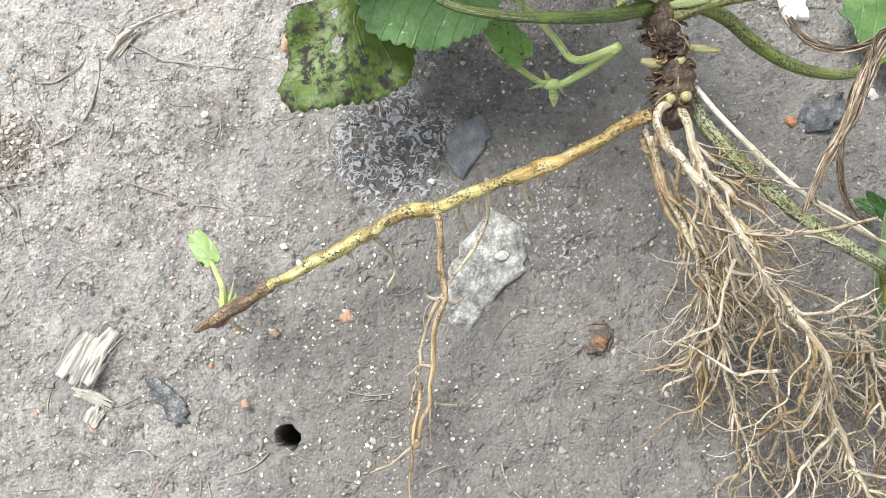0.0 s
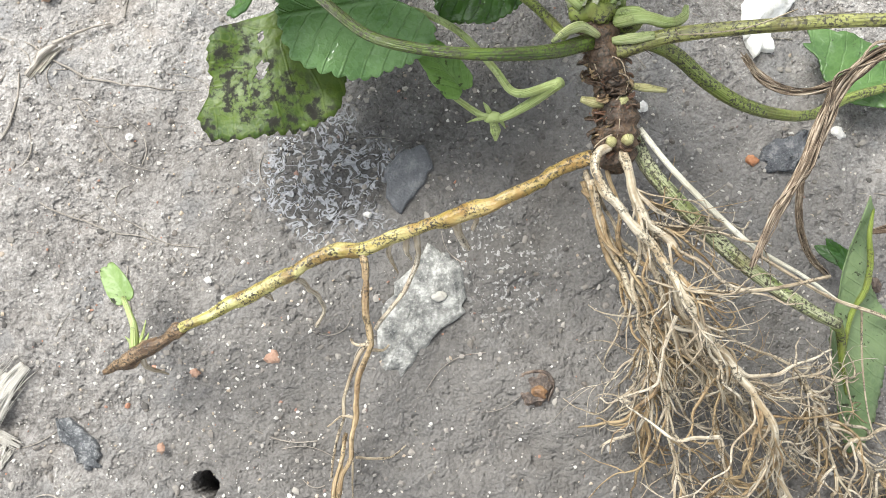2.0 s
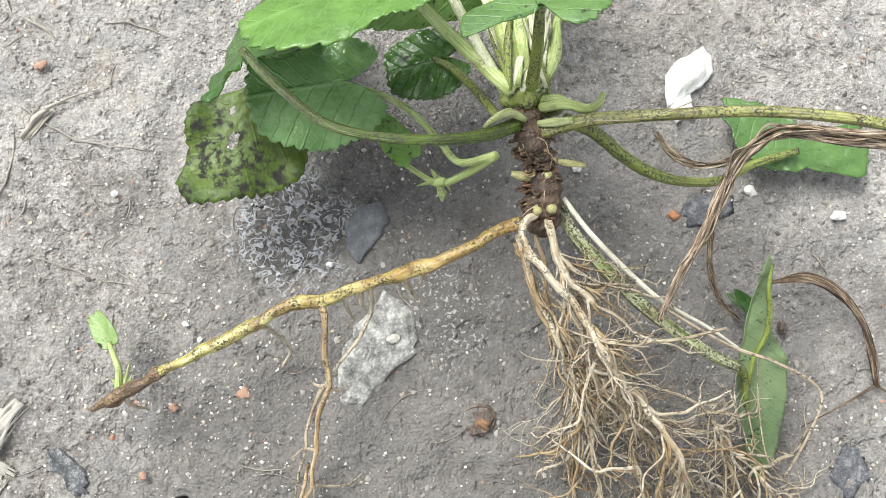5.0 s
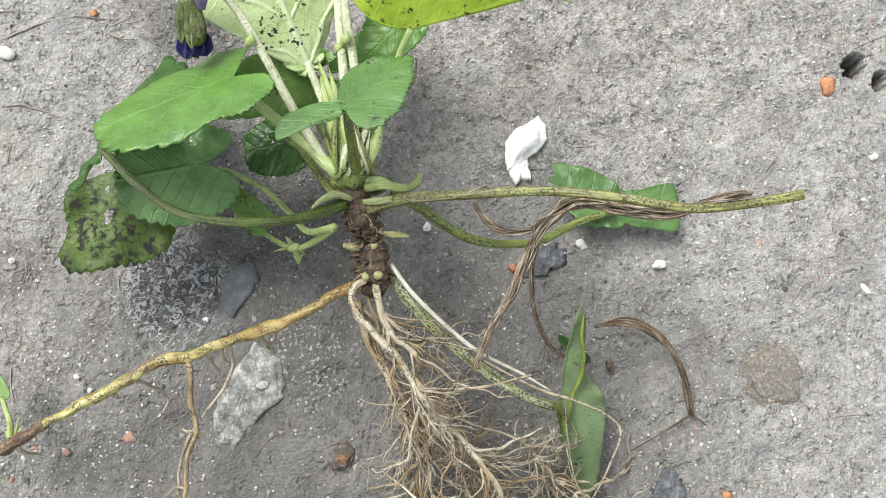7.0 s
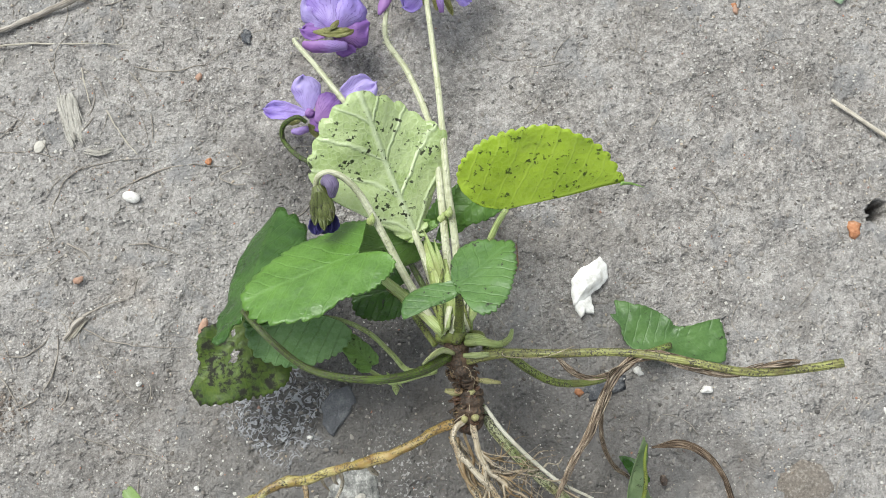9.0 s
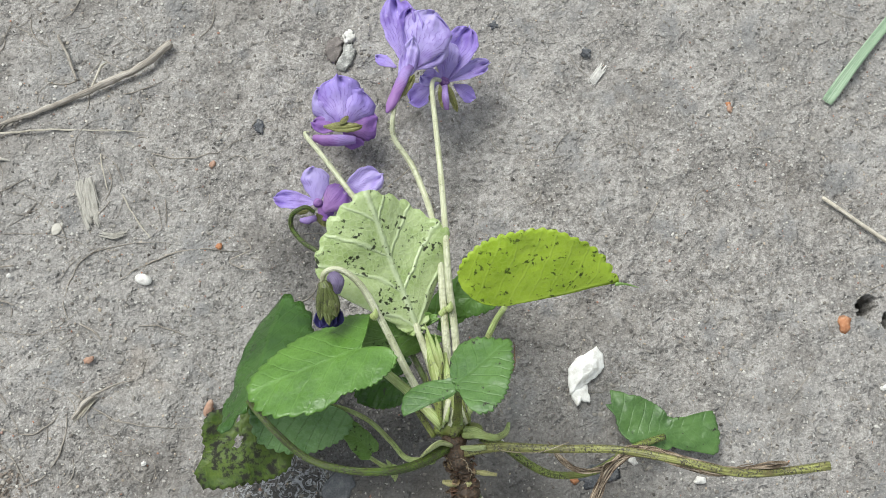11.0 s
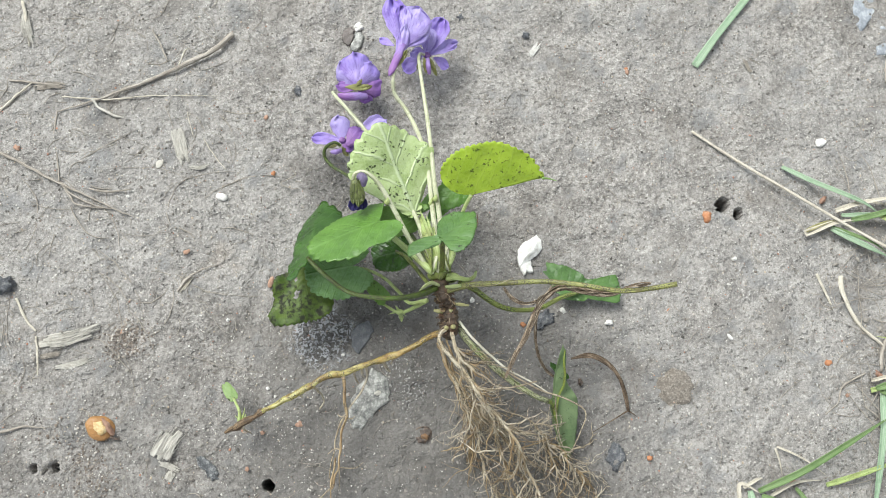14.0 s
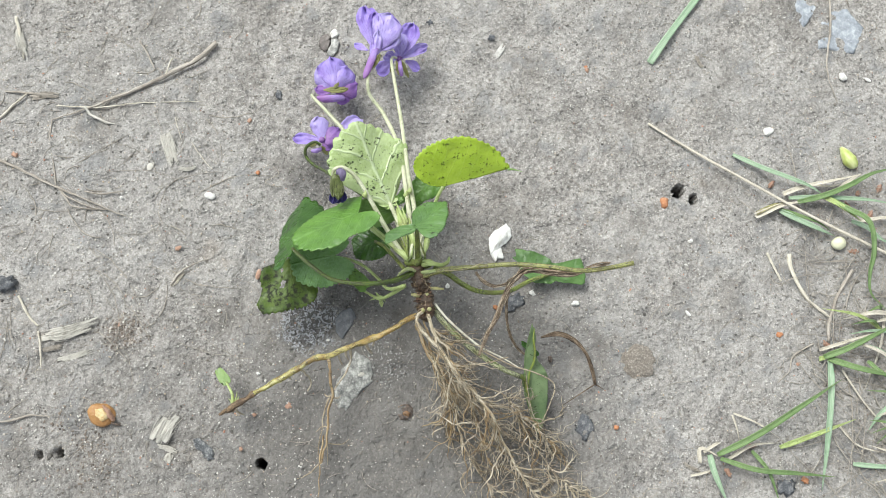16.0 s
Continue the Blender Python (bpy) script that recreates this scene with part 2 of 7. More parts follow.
# ---- materials ----
class Nodes:
    """A material under construction."""

    def __init__(self, name, rough=0.6, spec=0.5):
        self.m = bpy.data.materials.new(name)
        self.m.use_nodes = True
        self.t = self.m.node_tree
        self.p = self.t.nodes["Principled BSDF"]
        self.out = self.t.nodes["Material Output"]
        self.p.inputs["Roughness"].default_value = rough
        self.p.inputs["Specular IOR Level"].default_value = spec

    def add(self, kind, **sockets):
        n = self.t.nodes.new("ShaderNode" + kind)
        for k, v in sockets.items():
            self.put(v, n.inputs[k.replace("_", " ")])
        return n

    def put(self, v, socket):
        if isinstance(v, bpy.types.NodeSocket):
            self.t.links.new(v, socket)
        else:
            socket.default_value = (*v, 1.0) if socket.type == "RGBA" and len(v) == 3 else v

    def math(self, op, a, b=0.0, c=0.0, clamp=False):
        n = self.t.nodes.new("ShaderNodeMath")
        n.operation, n.use_clamp = op, clamp
        for s, v in zip(n.inputs, (a, b, c)):
            self.put(v, s)
        return n.outputs[0]

    def coord(self, kind="Object"):
        return self.add("TexCoord").outputs[kind]

    def noise(self, scale, detail=3.0, rough=0.55, vec=None, warp=0.0):
        n = self.add("TexNoise", Scale=scale, Detail=detail, Roughness=rough, Distortion=warp)
        self.put(vec if vec is not None else self.coord(), n.inputs["Vector"])
        return n.outputs["Fac"]

    def cells(self, scale, vec=None):
        n = self.add("TexVoronoi", Scale=scale)
        self.put(vec if vec is not None else self.coord(), n.inputs["Vector"])
        return n

    def step(self, v, lo, hi, a=0.0, b=1.0):
        n = self.add("MapRange")
        n.interpolation_type = "SMOOTHSTEP"
        for s, x in zip(n.inputs, (v, lo, hi, a, b)):
            self.put(x, s)
        return n.outputs[0]

    def mix(self, fac, a, b, kind="MIX"):
        n = self.t.nodes.new("ShaderNodeMix")
        n.data_type, n.blend_type = "RGBA", kind
        for s, v in zip((n.inputs[0], n.inputs[6], n.inputs[7]), (fac, a, b)):
            self.put((*v, 1.0) if isinstance(v, tuple) and len(v) == 3 else v, s)
        return n.outputs[2]

    def ramp(self, v, *stops):
        n = self.add("ValToRGB", Fac=v)
        el = n.color_ramp.elements
        while len(el) < len(stops):
            el.new(0.5)
        for e, (at, col) in zip(el, stops):
            e.position, e.color = at, (*col, 1.0)
        return n.outputs["Color"]

    def bump(self, height, strength=0.5, distance=0.001, normal=None):
        n = self.add("Bump", Strength=strength, Distance=distance, Height=height)
        if normal is not None:
            self.put(normal, n.inputs["Normal"])
        return n.outputs["Normal"]

    def done(self, color, rough=None, normal=None, translucent=0.0, tcolor=None):
        self.put((*color, 1.0) if isinstance(color, tuple) else color, self.p.inputs["Base Color"])
        if rough is not None:
            self.put(rough, self.p.inputs["Roughness"])
        if normal is not None:
            self.put(normal, self.p.inputs["Normal"])
        if translucent:
            tr = self.add("BsdfTranslucent")
            self.put(tcolor if tcolor is not None else color, tr.inputs["Color"])
            mx = self.add("MixShader", Fac=translucent)
            self.t.links.new(self.p.outputs[0], mx.inputs[1])
            self.t.links.new(tr.outputs[0], mx.inputs[2])
            self.t.links.new(mx.outputs[0], self.out.inputs["Surface"])
        return self.m


def uv_parts(g):
    s = g.add("SeparateXYZ", Vector=g.add("UVMap").outputs[0])
    return s.outputs[0], s.outputs[1]


def leaf_mat(name, dark, light, vein, rough=0.4, dirt=0.0, dirt_from=-1.0, vein_up=0.4, trans=0.22, wet=0.0, vein_mix=0.7, gap=0.085, patch=300, shine=None, speck=1150, smear=False):
    g = Nodes(name, rough)
    u, s = uv_parts(g)
    a = g.math("ABSOLUTE", s)
    mid = g.step(a, 0.03, 0.004)
    bow = g.math("SUBTRACT", u, g.math("MULTIPLY", g.math("POWER", a, 0.8), 0.75))
    wob = g.math("MULTIPLY_ADD", g.noise(160, 2), 0.12, -0.06)
    saw = g.math("PINGPONG", g.math("ADD", bow, wob), gap)
    lat = g.step(saw, gap * 0.19, 0.001)
    cell = g.cells(900)
    cell.feature = "DISTANCE_TO_EDGE"
    net = g.step(cell.outputs["Distance"], 0.16, 0.02)
    puff = g.step(saw, 0.0, gap * 0.7)
    veins = g.math("MAXIMUM", mid, g.math("MULTIPLY", lat, 0.8))
    col = g.mix(g.step(g.noise(140, 4), 0.34, 0.66), dark, light)
    col = g.mix(g.math("MULTIPLY", g.step(g.noise(1100, 2), 0.45, 0.65), 0.3), col, light)
    col = g.mix(g.math("MULTIPLY", net, 0.22), col, vein)
    col = g.mix(g.math("MULTIPLY", veins, vein_mix), col, vein)
    r = g.math("MULTIPLY_ADD", g.noise(500, 3), 0.3, rough - 0.15)
    if dirt:
        sp = g.step(g.noise(speck, 6, 0.75), 0.46, 0.60) if smear else g.step(g.noise(speck, 2, 0.6), 0.545, 0.575)
        area = g.step(g.noise(patch, 5, 0.7, vec=g.coord()), 0.62 - 0.2 * dirt, 0.70 - 0.2 * dirt)
        area = g.math("MULTIPLY", area, g.step(u, dirt_from, dirt_from + 0.25))
        d = g.math("MULTIPLY", sp, area, clamp=True)
        col = g.mix(g.math("MULTIPLY", d, 1.4, clamp=True), col, (0.02, 0.018, 0.013))
        r = g.math("MULTIPLY_ADD", d, 0.4, r)
    if wet:
        film = g.step(g.noise(220 if wet < 0.23 else 900, 2), 0.50, 0.57)
        r = g.math("MULTIPLY_ADD", film, -wet, r, clamp=True)
    h = g.math("ADD", g.math("MULTIPLY", veins, vein_up), g.math("MULTIPLY", puff, 0.25 * abs(vein_up)))
    h = g.math("ADD", h, g.math("MULTIPLY", net, 0.12 * vein_up))
    h = g.math("ADD", h, g.math("MULTIPLY", g.noise(420, 3), 0.6))
    return g.done(col, r, g.bump(h, 0.8, 0.0008), trans, shine or g.mix(0.5, light, (0.33, 0.46, 0.06)))


def stalk_mat(name, a, b, dirt=0.5, rough=0.4, streak=26.0, brown=(0.10, 0.055, 0.02), fuzz=0.3, head=None, blotch=0.5):
    g = Nodes(name, rough)
    u, s = uv_parts(g)
    vec = g.add("CombineXYZ", X=g.math("MULTIPLY", u, 1.2), Y=g.math("MULTIPLY", s, streak)).outputs[0]
    lines = g.noise(1.0, 3, vec=vec)
    col = g.mix(g.step(lines, 0.35, 0.65), a, b)
    col = g.mix(g.math("MULTIPLY", g.step(g.noise(240, 5, 0.65), 0.44, 0.66), blotch), col, brown)
    if head:
        near = g.math("ADD", u, g.math("MULTIPLY_ADD", g.noise(150, 3), 3.0, -1.5))
        col = g.mix(g.math("MULTIPLY", g.step(near, head[0], head[0] * 0.3), 0.6), col, head[1])
    sp = g.math("MULTIPLY", g.step(g.noise(2600, 3, 0.7), 0.48, 0.58), g.step(g.noise(300, 4, 0.65), 0.58 - 0.22 * dirt, 0.70 - 0.22 * dirt))
    col = g.mix(g.math("MULTIPLY", sp, min(1.0, dirt * 1.6)), col, (0.03, 0.024, 0.016))
    h = g.math("ADD", g.math("MULTIPLY", lines, 0.5), g.math("MULTIPLY", g.noise(1300, 2), fuzz))
    return g.done(col, rough, g.bump(h, 0.8, 0.0007), 0.06, b)


def rock_mat(name, a, b, c, scale=500, rough=0.75, relief=0.6):
    g = Nodes(name, rough)
    n = g.noise(scale, 5, 0.65)
    col = g.ramp(n, (0.3, a), (0.52, b), (0.72, c))
    col = g.mix(g.math("MULTIPLY", g.step(g.noise(scale * 4, 2), 0.55, 0.75), 0.35), col, c)
    return g.done(col, g.math("MULTIPLY_ADD", n, 0.3, rough - 0.15), g.bump(g.math("ADD", n, g.noise(scale * 5, 3)), relief, 0.0006))


def fibre_mat(name, a, b, c, rough=0.75, along=0.9, streak=18.0, trans=0.0, tight=0.2):
    g = Nodes(name, rough, 0.3)
    u, s = uv_parts(g)
    vec = g.add("CombineXYZ", X=g.math("MULTIPLY", u, along), Y=g.math("MULTIPLY", s, streak)).outputs[0]
    n = g.noise(1.0, 4, 0.65, vec=vec)
    col = g.ramp(n, (0.5 - tight, a), (0.5, b), (0.5 + tight, c))
    col = g.mix(g.math("MULTIPLY", g.step(g.noise(350, 4), 0.5, 0.7), 0.45), col, a)
    return g.done(col, rough, g.bump(g.math("ADD", n, g.noise(1400, 2)), 0.7, 0.0005), trans, b)


def petal_mat(name, edge, heart, vein):
    g = Nodes(name, 0.45, 0.35)
    u, s = uv_parts(g)
    fan = g.math("DIVIDE", s, g.math("ADD", u, 0.25))
    wob = g.math("MULTIPLY_ADD", g.noise(330, 4, 0.6), 0.30, -0.15)
    saw = g.math("PINGPONG", g.math("ADD", fan, wob), 0.055)
    line = g.math("MULTIPLY", g.math("MULTIPLY", g.step(saw, 0.017, 0.002), g.step(g.noise(500, 2), 0.36, 0.52)), g.step(u, 1.05, 0.5))
    col = g.mix(g.step(g.math("ADD", u, g.math("MULTIPLY_ADD", g.noise(300, 3), 0.5, -0.25)), 0.25, 0.85), heart, edge)
    col = g.mix(g.math("MULTIPLY", g.step(g.noise(220, 3), 0.45, 0.7), 0.5), col, vein)
    col = g.mix(g.math("MULTIPLY", line, 0.8), col, vein)
    return g.done(col, 0.45, g.bump(g.math("MULTIPLY_ADD", line, 0.25, g.noise(450, 4)), 0.5, 0.0006), 0.35, edge)


leaf_top = leaf_mat("leaf_upper", (0.065, 0.15, 0.022), (0.11, 0.23, 0.036), (0.17, 0.31, 0.075), 0.40, wet=0.08, vein_up=-0.12, vein_mix=0.32)
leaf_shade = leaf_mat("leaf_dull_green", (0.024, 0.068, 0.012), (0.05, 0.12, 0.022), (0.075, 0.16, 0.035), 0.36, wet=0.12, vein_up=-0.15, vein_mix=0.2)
leaf_wet_dark = leaf_mat("leaf_wet_dark", (0.03, 0.085, 0.014), (0.06, 0.14, 0.025), (0.09, 0.18, 0.04), 0.26, dirt=0.3, wet=0.24, vein_up=-0.4, vein_mix=0.15)
leaf_young = leaf_mat("leaf_young_green", (0.045, 0.105, 0.024), (0.085, 0.17, 0.042), (0.13, 0.23, 0.07), 0.42, dirt=0.25, vein_up=-0.12, vein_mix=0.14, trans=0.12)
leaf_deep = leaf_mat("leaf_deep_green", (0.017, 0.052, 0.010), (0.036, 0.095, 0.018), (0.06, 0.13, 0.03), 0.33, dirt=0.35, wet=0.2, vein_up=-0.15, vein_mix=0.3)
leaf_wet = leaf_mat("leaf_wet_underside", (0.10, 0.21, 0.06), (0.19, 0.33, 0.12), (0.22, 0.37, 0.14), 0.30, wet=0.25, vein_up=0.35, vein_mix=0.35)
leaf_pale = leaf_mat("leaf_pale_underside", (0.33, 0.435, 0.155), (0.50, 0.60, 0.29), (0.66, 0.74, 0.48), 0.34, dirt=0.5, vein_up=0.42, gap=0.125, trans=0.3, wet=0.1, shine=(0.45, 0.58, 0.2))
leaf_lime = leaf_mat("leaf_lime_underside", (0.30, 0.43, 0.022), (0.42, 0.56, 0.045), (0.50, 0.62, 0.12), 0.42, dirt=0.5, vein_up=0.1, trans=0.4, vein_mix=0.3, patch=420, shine=(0.62, 0.78, 0.08))
leaf_sprout = leaf_mat("leaf_sprout_green", (0.13, 0.22, 0.05), (0.23, 0.33, 0.11), (0.27, 0.37, 0.14), 0.42, dirt=0.15, vein_up=0.05, vein_mix=0.15)
leaf_dirty = leaf_mat("leaf_soiled", (0.03, 0.066, 0.005), (0.075, 0.128, 0.009), (0.14, 0.18, 0.02), 0.5, dirt=1.15, dirt_from=0.2, vein_up=0.12, vein_mix=0.2, patch=150, speck=600, smear=True)
leaf_dull = leaf_mat("leaf_dull_underside", (0.09, 0.145, 0.06), (0.16, 0.22, 0.105), (0.19, 0.26, 0.11), 0.5, dirt=0.3, vein_up=0.15, vein_mix=0.12, gap=0.06)
leaf_light = leaf_mat("leaf_light_green", (0.085, 0.185, 0.025), (0.16, 0.29, 0.06), (0.25, 0.38, 0.12), 0.42, dirt=0.45, vein_up=0.3, vein_mix=0.4)
stalk_sheath = stalk_mat("stalk_sheath", (0.20, 0.26, 0.07), (0.46, 0.50, 0.26), 0.45, rough=0.32, brown=(0.22, 0.17, 0.08), blotch=0.4)
stalk_fold = stalk_mat("stalk_fold", (0.11, 0.16, 0.02), (0.25, 0.31, 0.06), 0.6, brown=(0.13, 0.12, 0.03), blotch=0.4)
stalk_white = stalk_mat("stalk_bleached", (0.48, 0.46, 0.36), (0.70, 0.68, 0.58), 0.3, brown=(0.30, 0.25, 0.16), blotch=0.4)
stalk_knob = stalk_mat("stalk_knob", (0.24, 0.23, 0.08), (0.46, 0.44, 0.22), 0.5, brown=(0.16, 0.11, 0.05))
stalk_cut = stalk_mat("stalk_cut", (0.115, 0.12, 0.028), (0.29, 0.30, 0.095), 0.9, brown=(0.10, 0.075, 0.03), blotch=0.7, streak=12)
bulb_skin = stalk_mat("bulb_skin", (0.45, 0.46, 0.26), (0.74, 0.72, 0.58), 0.2, brown=(0.35, 0.28, 0.14), blotch=0.3)
pod_skin = stalk_mat("pod_skin", (0.30, 0.36, 0.07), (0.62, 0.64, 0.34), 0.1, streak=3, blotch=0.1)
leaf_vein = stalk_mat("leaf_vein", (0.20, 0.36, 0.08), (0.30, 0.46, 0.13), 0.0, blotch=0.0)
stalk_green = stalk_mat("stalk_green", (0.105, 0.145, 0.02), (0.25, 0.30, 0.075), 0.8, brown=(0.15, 0.13, 0.035))
stalk_dark = stalk_mat("stalk_dark_green", (0.025, 0.05, 0.006), (0.10, 0.155, 0.016), 0.95, brown=(0.05, 0.055, 0.015))
stalk_pale = stalk_mat("stalk_pale", (0.44, 0.455, 0.27), (0.64, 0.645, 0.49), 0.28, brown=(0.30, 0.31, 0.13), fuzz=0.8, blotch=0.35)
stalk_lime = stalk_mat("stalk_lime", (0.25, 0.335, 0.085), (0.47, 0.55, 0.25), 0.35, brown=(0.22, 0.23, 0.07))
stalk_mossy = stalk_mat("stalk_mottled", (0.12, 0.16, 0.04), (0.46, 0.47, 0.30), 1.1)
runner_skin = stalk_mat("runner_skin", (0.30, 0.275, 0.065), (0.52, 0.49, 0.22), 0.85, brown=(0.19, 0.105, 0.028), streak=7, head=(4.4, (0.29, 0.165, 0.05)), blotch=0.85, fuzz=0.6)
runner_old = stalk_mat("runner_old", (0.075, 0.042, 0.022), (0.27, 0.18, 0.10), 0.8, brown=(0.05, 0.028, 0.015), streak=8, fuzz=1.0)
root_tan = stalk_mat("root_tan", (0.27, 0.21, 0.135), (0.50, 0.435, 0.32), 0.6, rough=0.55, brown=(0.15, 0.095, 0.05), streak=6, fuzz=0.8)
root_pale = stalk_mat("root_pale", (0.34, 0.28, 0.195), (0.61, 0.55, 0.44), 0.5, rough=0.5, brown=(0.24, 0.16, 0.085), streak=6, fuzz=0.8)
root_warm = stalk_mat("root_warm", (0.31, 0.25, 0.16), (0.56, 0.50, 0.39), 0.55, rough=0.4, brown=(0.25, 0.155, 0.065), streak=6, fuzz=0.5, blotch=0.6)
root_ochre = stalk_mat("root_ochre", (0.22, 0.145, 0.07), (0.41, 0.315, 0.18), 0.5, rough=0.55, brown=(0.13, 0.07, 0.028), streak=6, fuzz=0.8)
rhizome_skin = stalk_mat("rhizome_brown", (0.04, 0.024, 0.015), (0.13, 0.08, 0.045), 0.9, rough=0.6, brown=(0.025, 0.014, 0.009), streak=10, fuzz=1.2)
scale_brown = stalk_mat("scale_brown", (0.06, 0.026, 0.018), (0.20, 0.105, 0.06), 0.7, rough=0.32)
dry_strip = fibre_mat("dry_strip", (0.03, 0.02, 0.014), (0.21, 0.155, 0.105), (0.50, 0.42, 0.32), trans=0.05, streak=9, along=3.0, tight=0.12)
dry_dark = fibre_mat("dry_dark", (0.02, 0.013, 0.009), (0.10, 0.068, 0.043), (0.30, 0.23, 0.165), streak=9, along=2.0, tight=0.14)
straw = fibre_mat("straw", (0.30, 0.26, 0.20), (0.53, 0.485, 0.40), (0.72, 0.685, 0.60), 0.6)
twig_grey = fibre_mat("twig_grey", (0.15, 0.128, 0.105), (0.33, 0.295, 0.25), (0.52, 0.48, 0.43), streak=9)
wood_chip = fibre_mat("wood_chip", (0.28, 0.26, 0.22), (0.46, 0.435, 0.385), (0.62, 0.60, 0.55), along=0.6, streak=12)
violet = petal_mat("petal_violet", (0.40, 0.31, 0.72), (0.50, 0.40, 0.76), (0.16, 0.065, 0.38))
lilac = petal_mat("petal_lilac", (0.55, 0.47, 0.82), (0.50, 0.41, 0.76), (0.20, 0.10, 0.44))
purple = petal_mat("petal_purple", (0.28, 0.14, 0.44), (0.37, 0.20, 0.47), (0.10, 0.03, 0.20))
indigo = petal_mat("petal_indigo", (0.07, 0.06, 0.22), (0.06, 0.045, 0.16), (0.02, 0.015, 0.07))
bud_violet = petal_mat("petal_bud", (0.15, 0.115, 0.23), (0.30, 0.25, 0.38), (0.05, 0.03, 0.10))
spur_skin = petal_mat("petal_spur", (0.36, 0.19, 0.46), (0.42, 0.31, 0.66), (0.20, 0.08, 0.32))
sepal_olive = stalk_mat("sepal_olive", (0.15, 0.155, 0.035), (0.34, 0.34, 0.14), 0.3, brown=(0.13, 0.10, 0.035))
sepal_dark = stalk_mat("sepal_dark", (0.05, 0.065, 0.015), (0.15, 0.18, 0.05), 0.5, brown=(0.045, 0.03, 0.015))
grass_green = fibre_mat("grass_green", (0.085, 0.15, 0.05), (0.17, 0.26, 0.10), (0.36, 0.44, 0.24), 0.45, 0.25, 9, 0.2)
grass_blue = fibre_mat("grass_bluish", (0.17, 0.28, 0.17), (0.31, 0.42, 0.28), (0.52, 0.59, 0.47), 0.5, 0.25, 9, 0.15)
brick_red = rock_mat("brick_red", (0.30, 0.115, 0.05), (0.42, 0.19, 0.09), (0.50, 0.30, 0.19))
brick_dull = rock_mat("brick_dull", (0.28, 0.16, 0.11), (0.37, 0.23, 0.16), (0.43, 0.31, 0.24))
slate = rock_mat("slate_dark", (0.05, 0.053, 0.058), (0.092, 0.096, 0.104), (0.19, 0.19, 0.19), 420, 0.5)
pale_slab = rock_mat("pale_bluish_slab", (0.15, 0.165, 0.185), (0.27, 0.29, 0.315), (0.46, 0.48, 0.50), 300, 0.35)
mortar = rock_mat("mortar_grey", (0.06, 0.062, 0.062), (0.29, 0.287, 0.265), (0.62, 0.61, 0.57), 520, 0.85, 1.0)
flint_brown = rock_mat("flint_brown", (0.07, 0.058, 0.05), (0.13, 0.11, 0.10), (0.24, 0.21, 0.19), 500, 0.5)
slate_worn = rock_mat("slate_worn", (0.04, 0.042, 0.047), (0.11, 0.115, 0.12), (0.42, 0.42, 0.41), 900, 0.5, 1.0)
stain_blue = rock_mat("stone_stained", (0.045, 0.048, 0.055), (0.115, 0.12, 0.13), (0.31, 0.305, 0.295), 800, 0.6, 1.0)
white_stone = rock_mat("white_stone", (0.5, 0.48, 0.44), (0.68, 0.66, 0.62), (0.80, 0.78, 0.74), 700)
shell_white = rock_mat("white_shard", (0.55, 0.53, 0.47), (0.74, 0.73, 0.69), (0.82, 0.81, 0.78), 450, 0.6, 0.25)
husk_pale = rock_mat("husk_pale", (0.40, 0.24, 0.09), (0.58, 0.44, 0.22), (0.72, 0.62, 0.42), 500, 0.35)
husk_brown = fibre_mat("husk_brown", (0.13, 0.06, 0.02), (0.32, 0.17, 0.065), (0.60, 0.45, 0.27), 0.28, 0.8, 9)
scrap_brown = rock_mat("leaf_scrap", (0.16, 0.085, 0.055), (0.30, 0.175, 0.12), (0.42, 0.30, 0.23), 500, 0.6)
husk_dark = rock_mat("seed_core", (0.06, 0.035, 0.02), (0.17, 0.09, 0.04), (0.36, 0.23, 0.12), 500, 0.4)
seed_coat = rock_mat("seed_brown", (0.025, 0.019, 0.016), (0.08, 0.057, 0.043), (0.23, 0.165, 0.12), 600, 0.4)
clod_brown = rock_mat("clod_brown", (0.17, 0.145, 0.115), (0.29, 0.25, 0.21), (0.52, 0.48, 0.42), 1500, 0.9, 1.0)


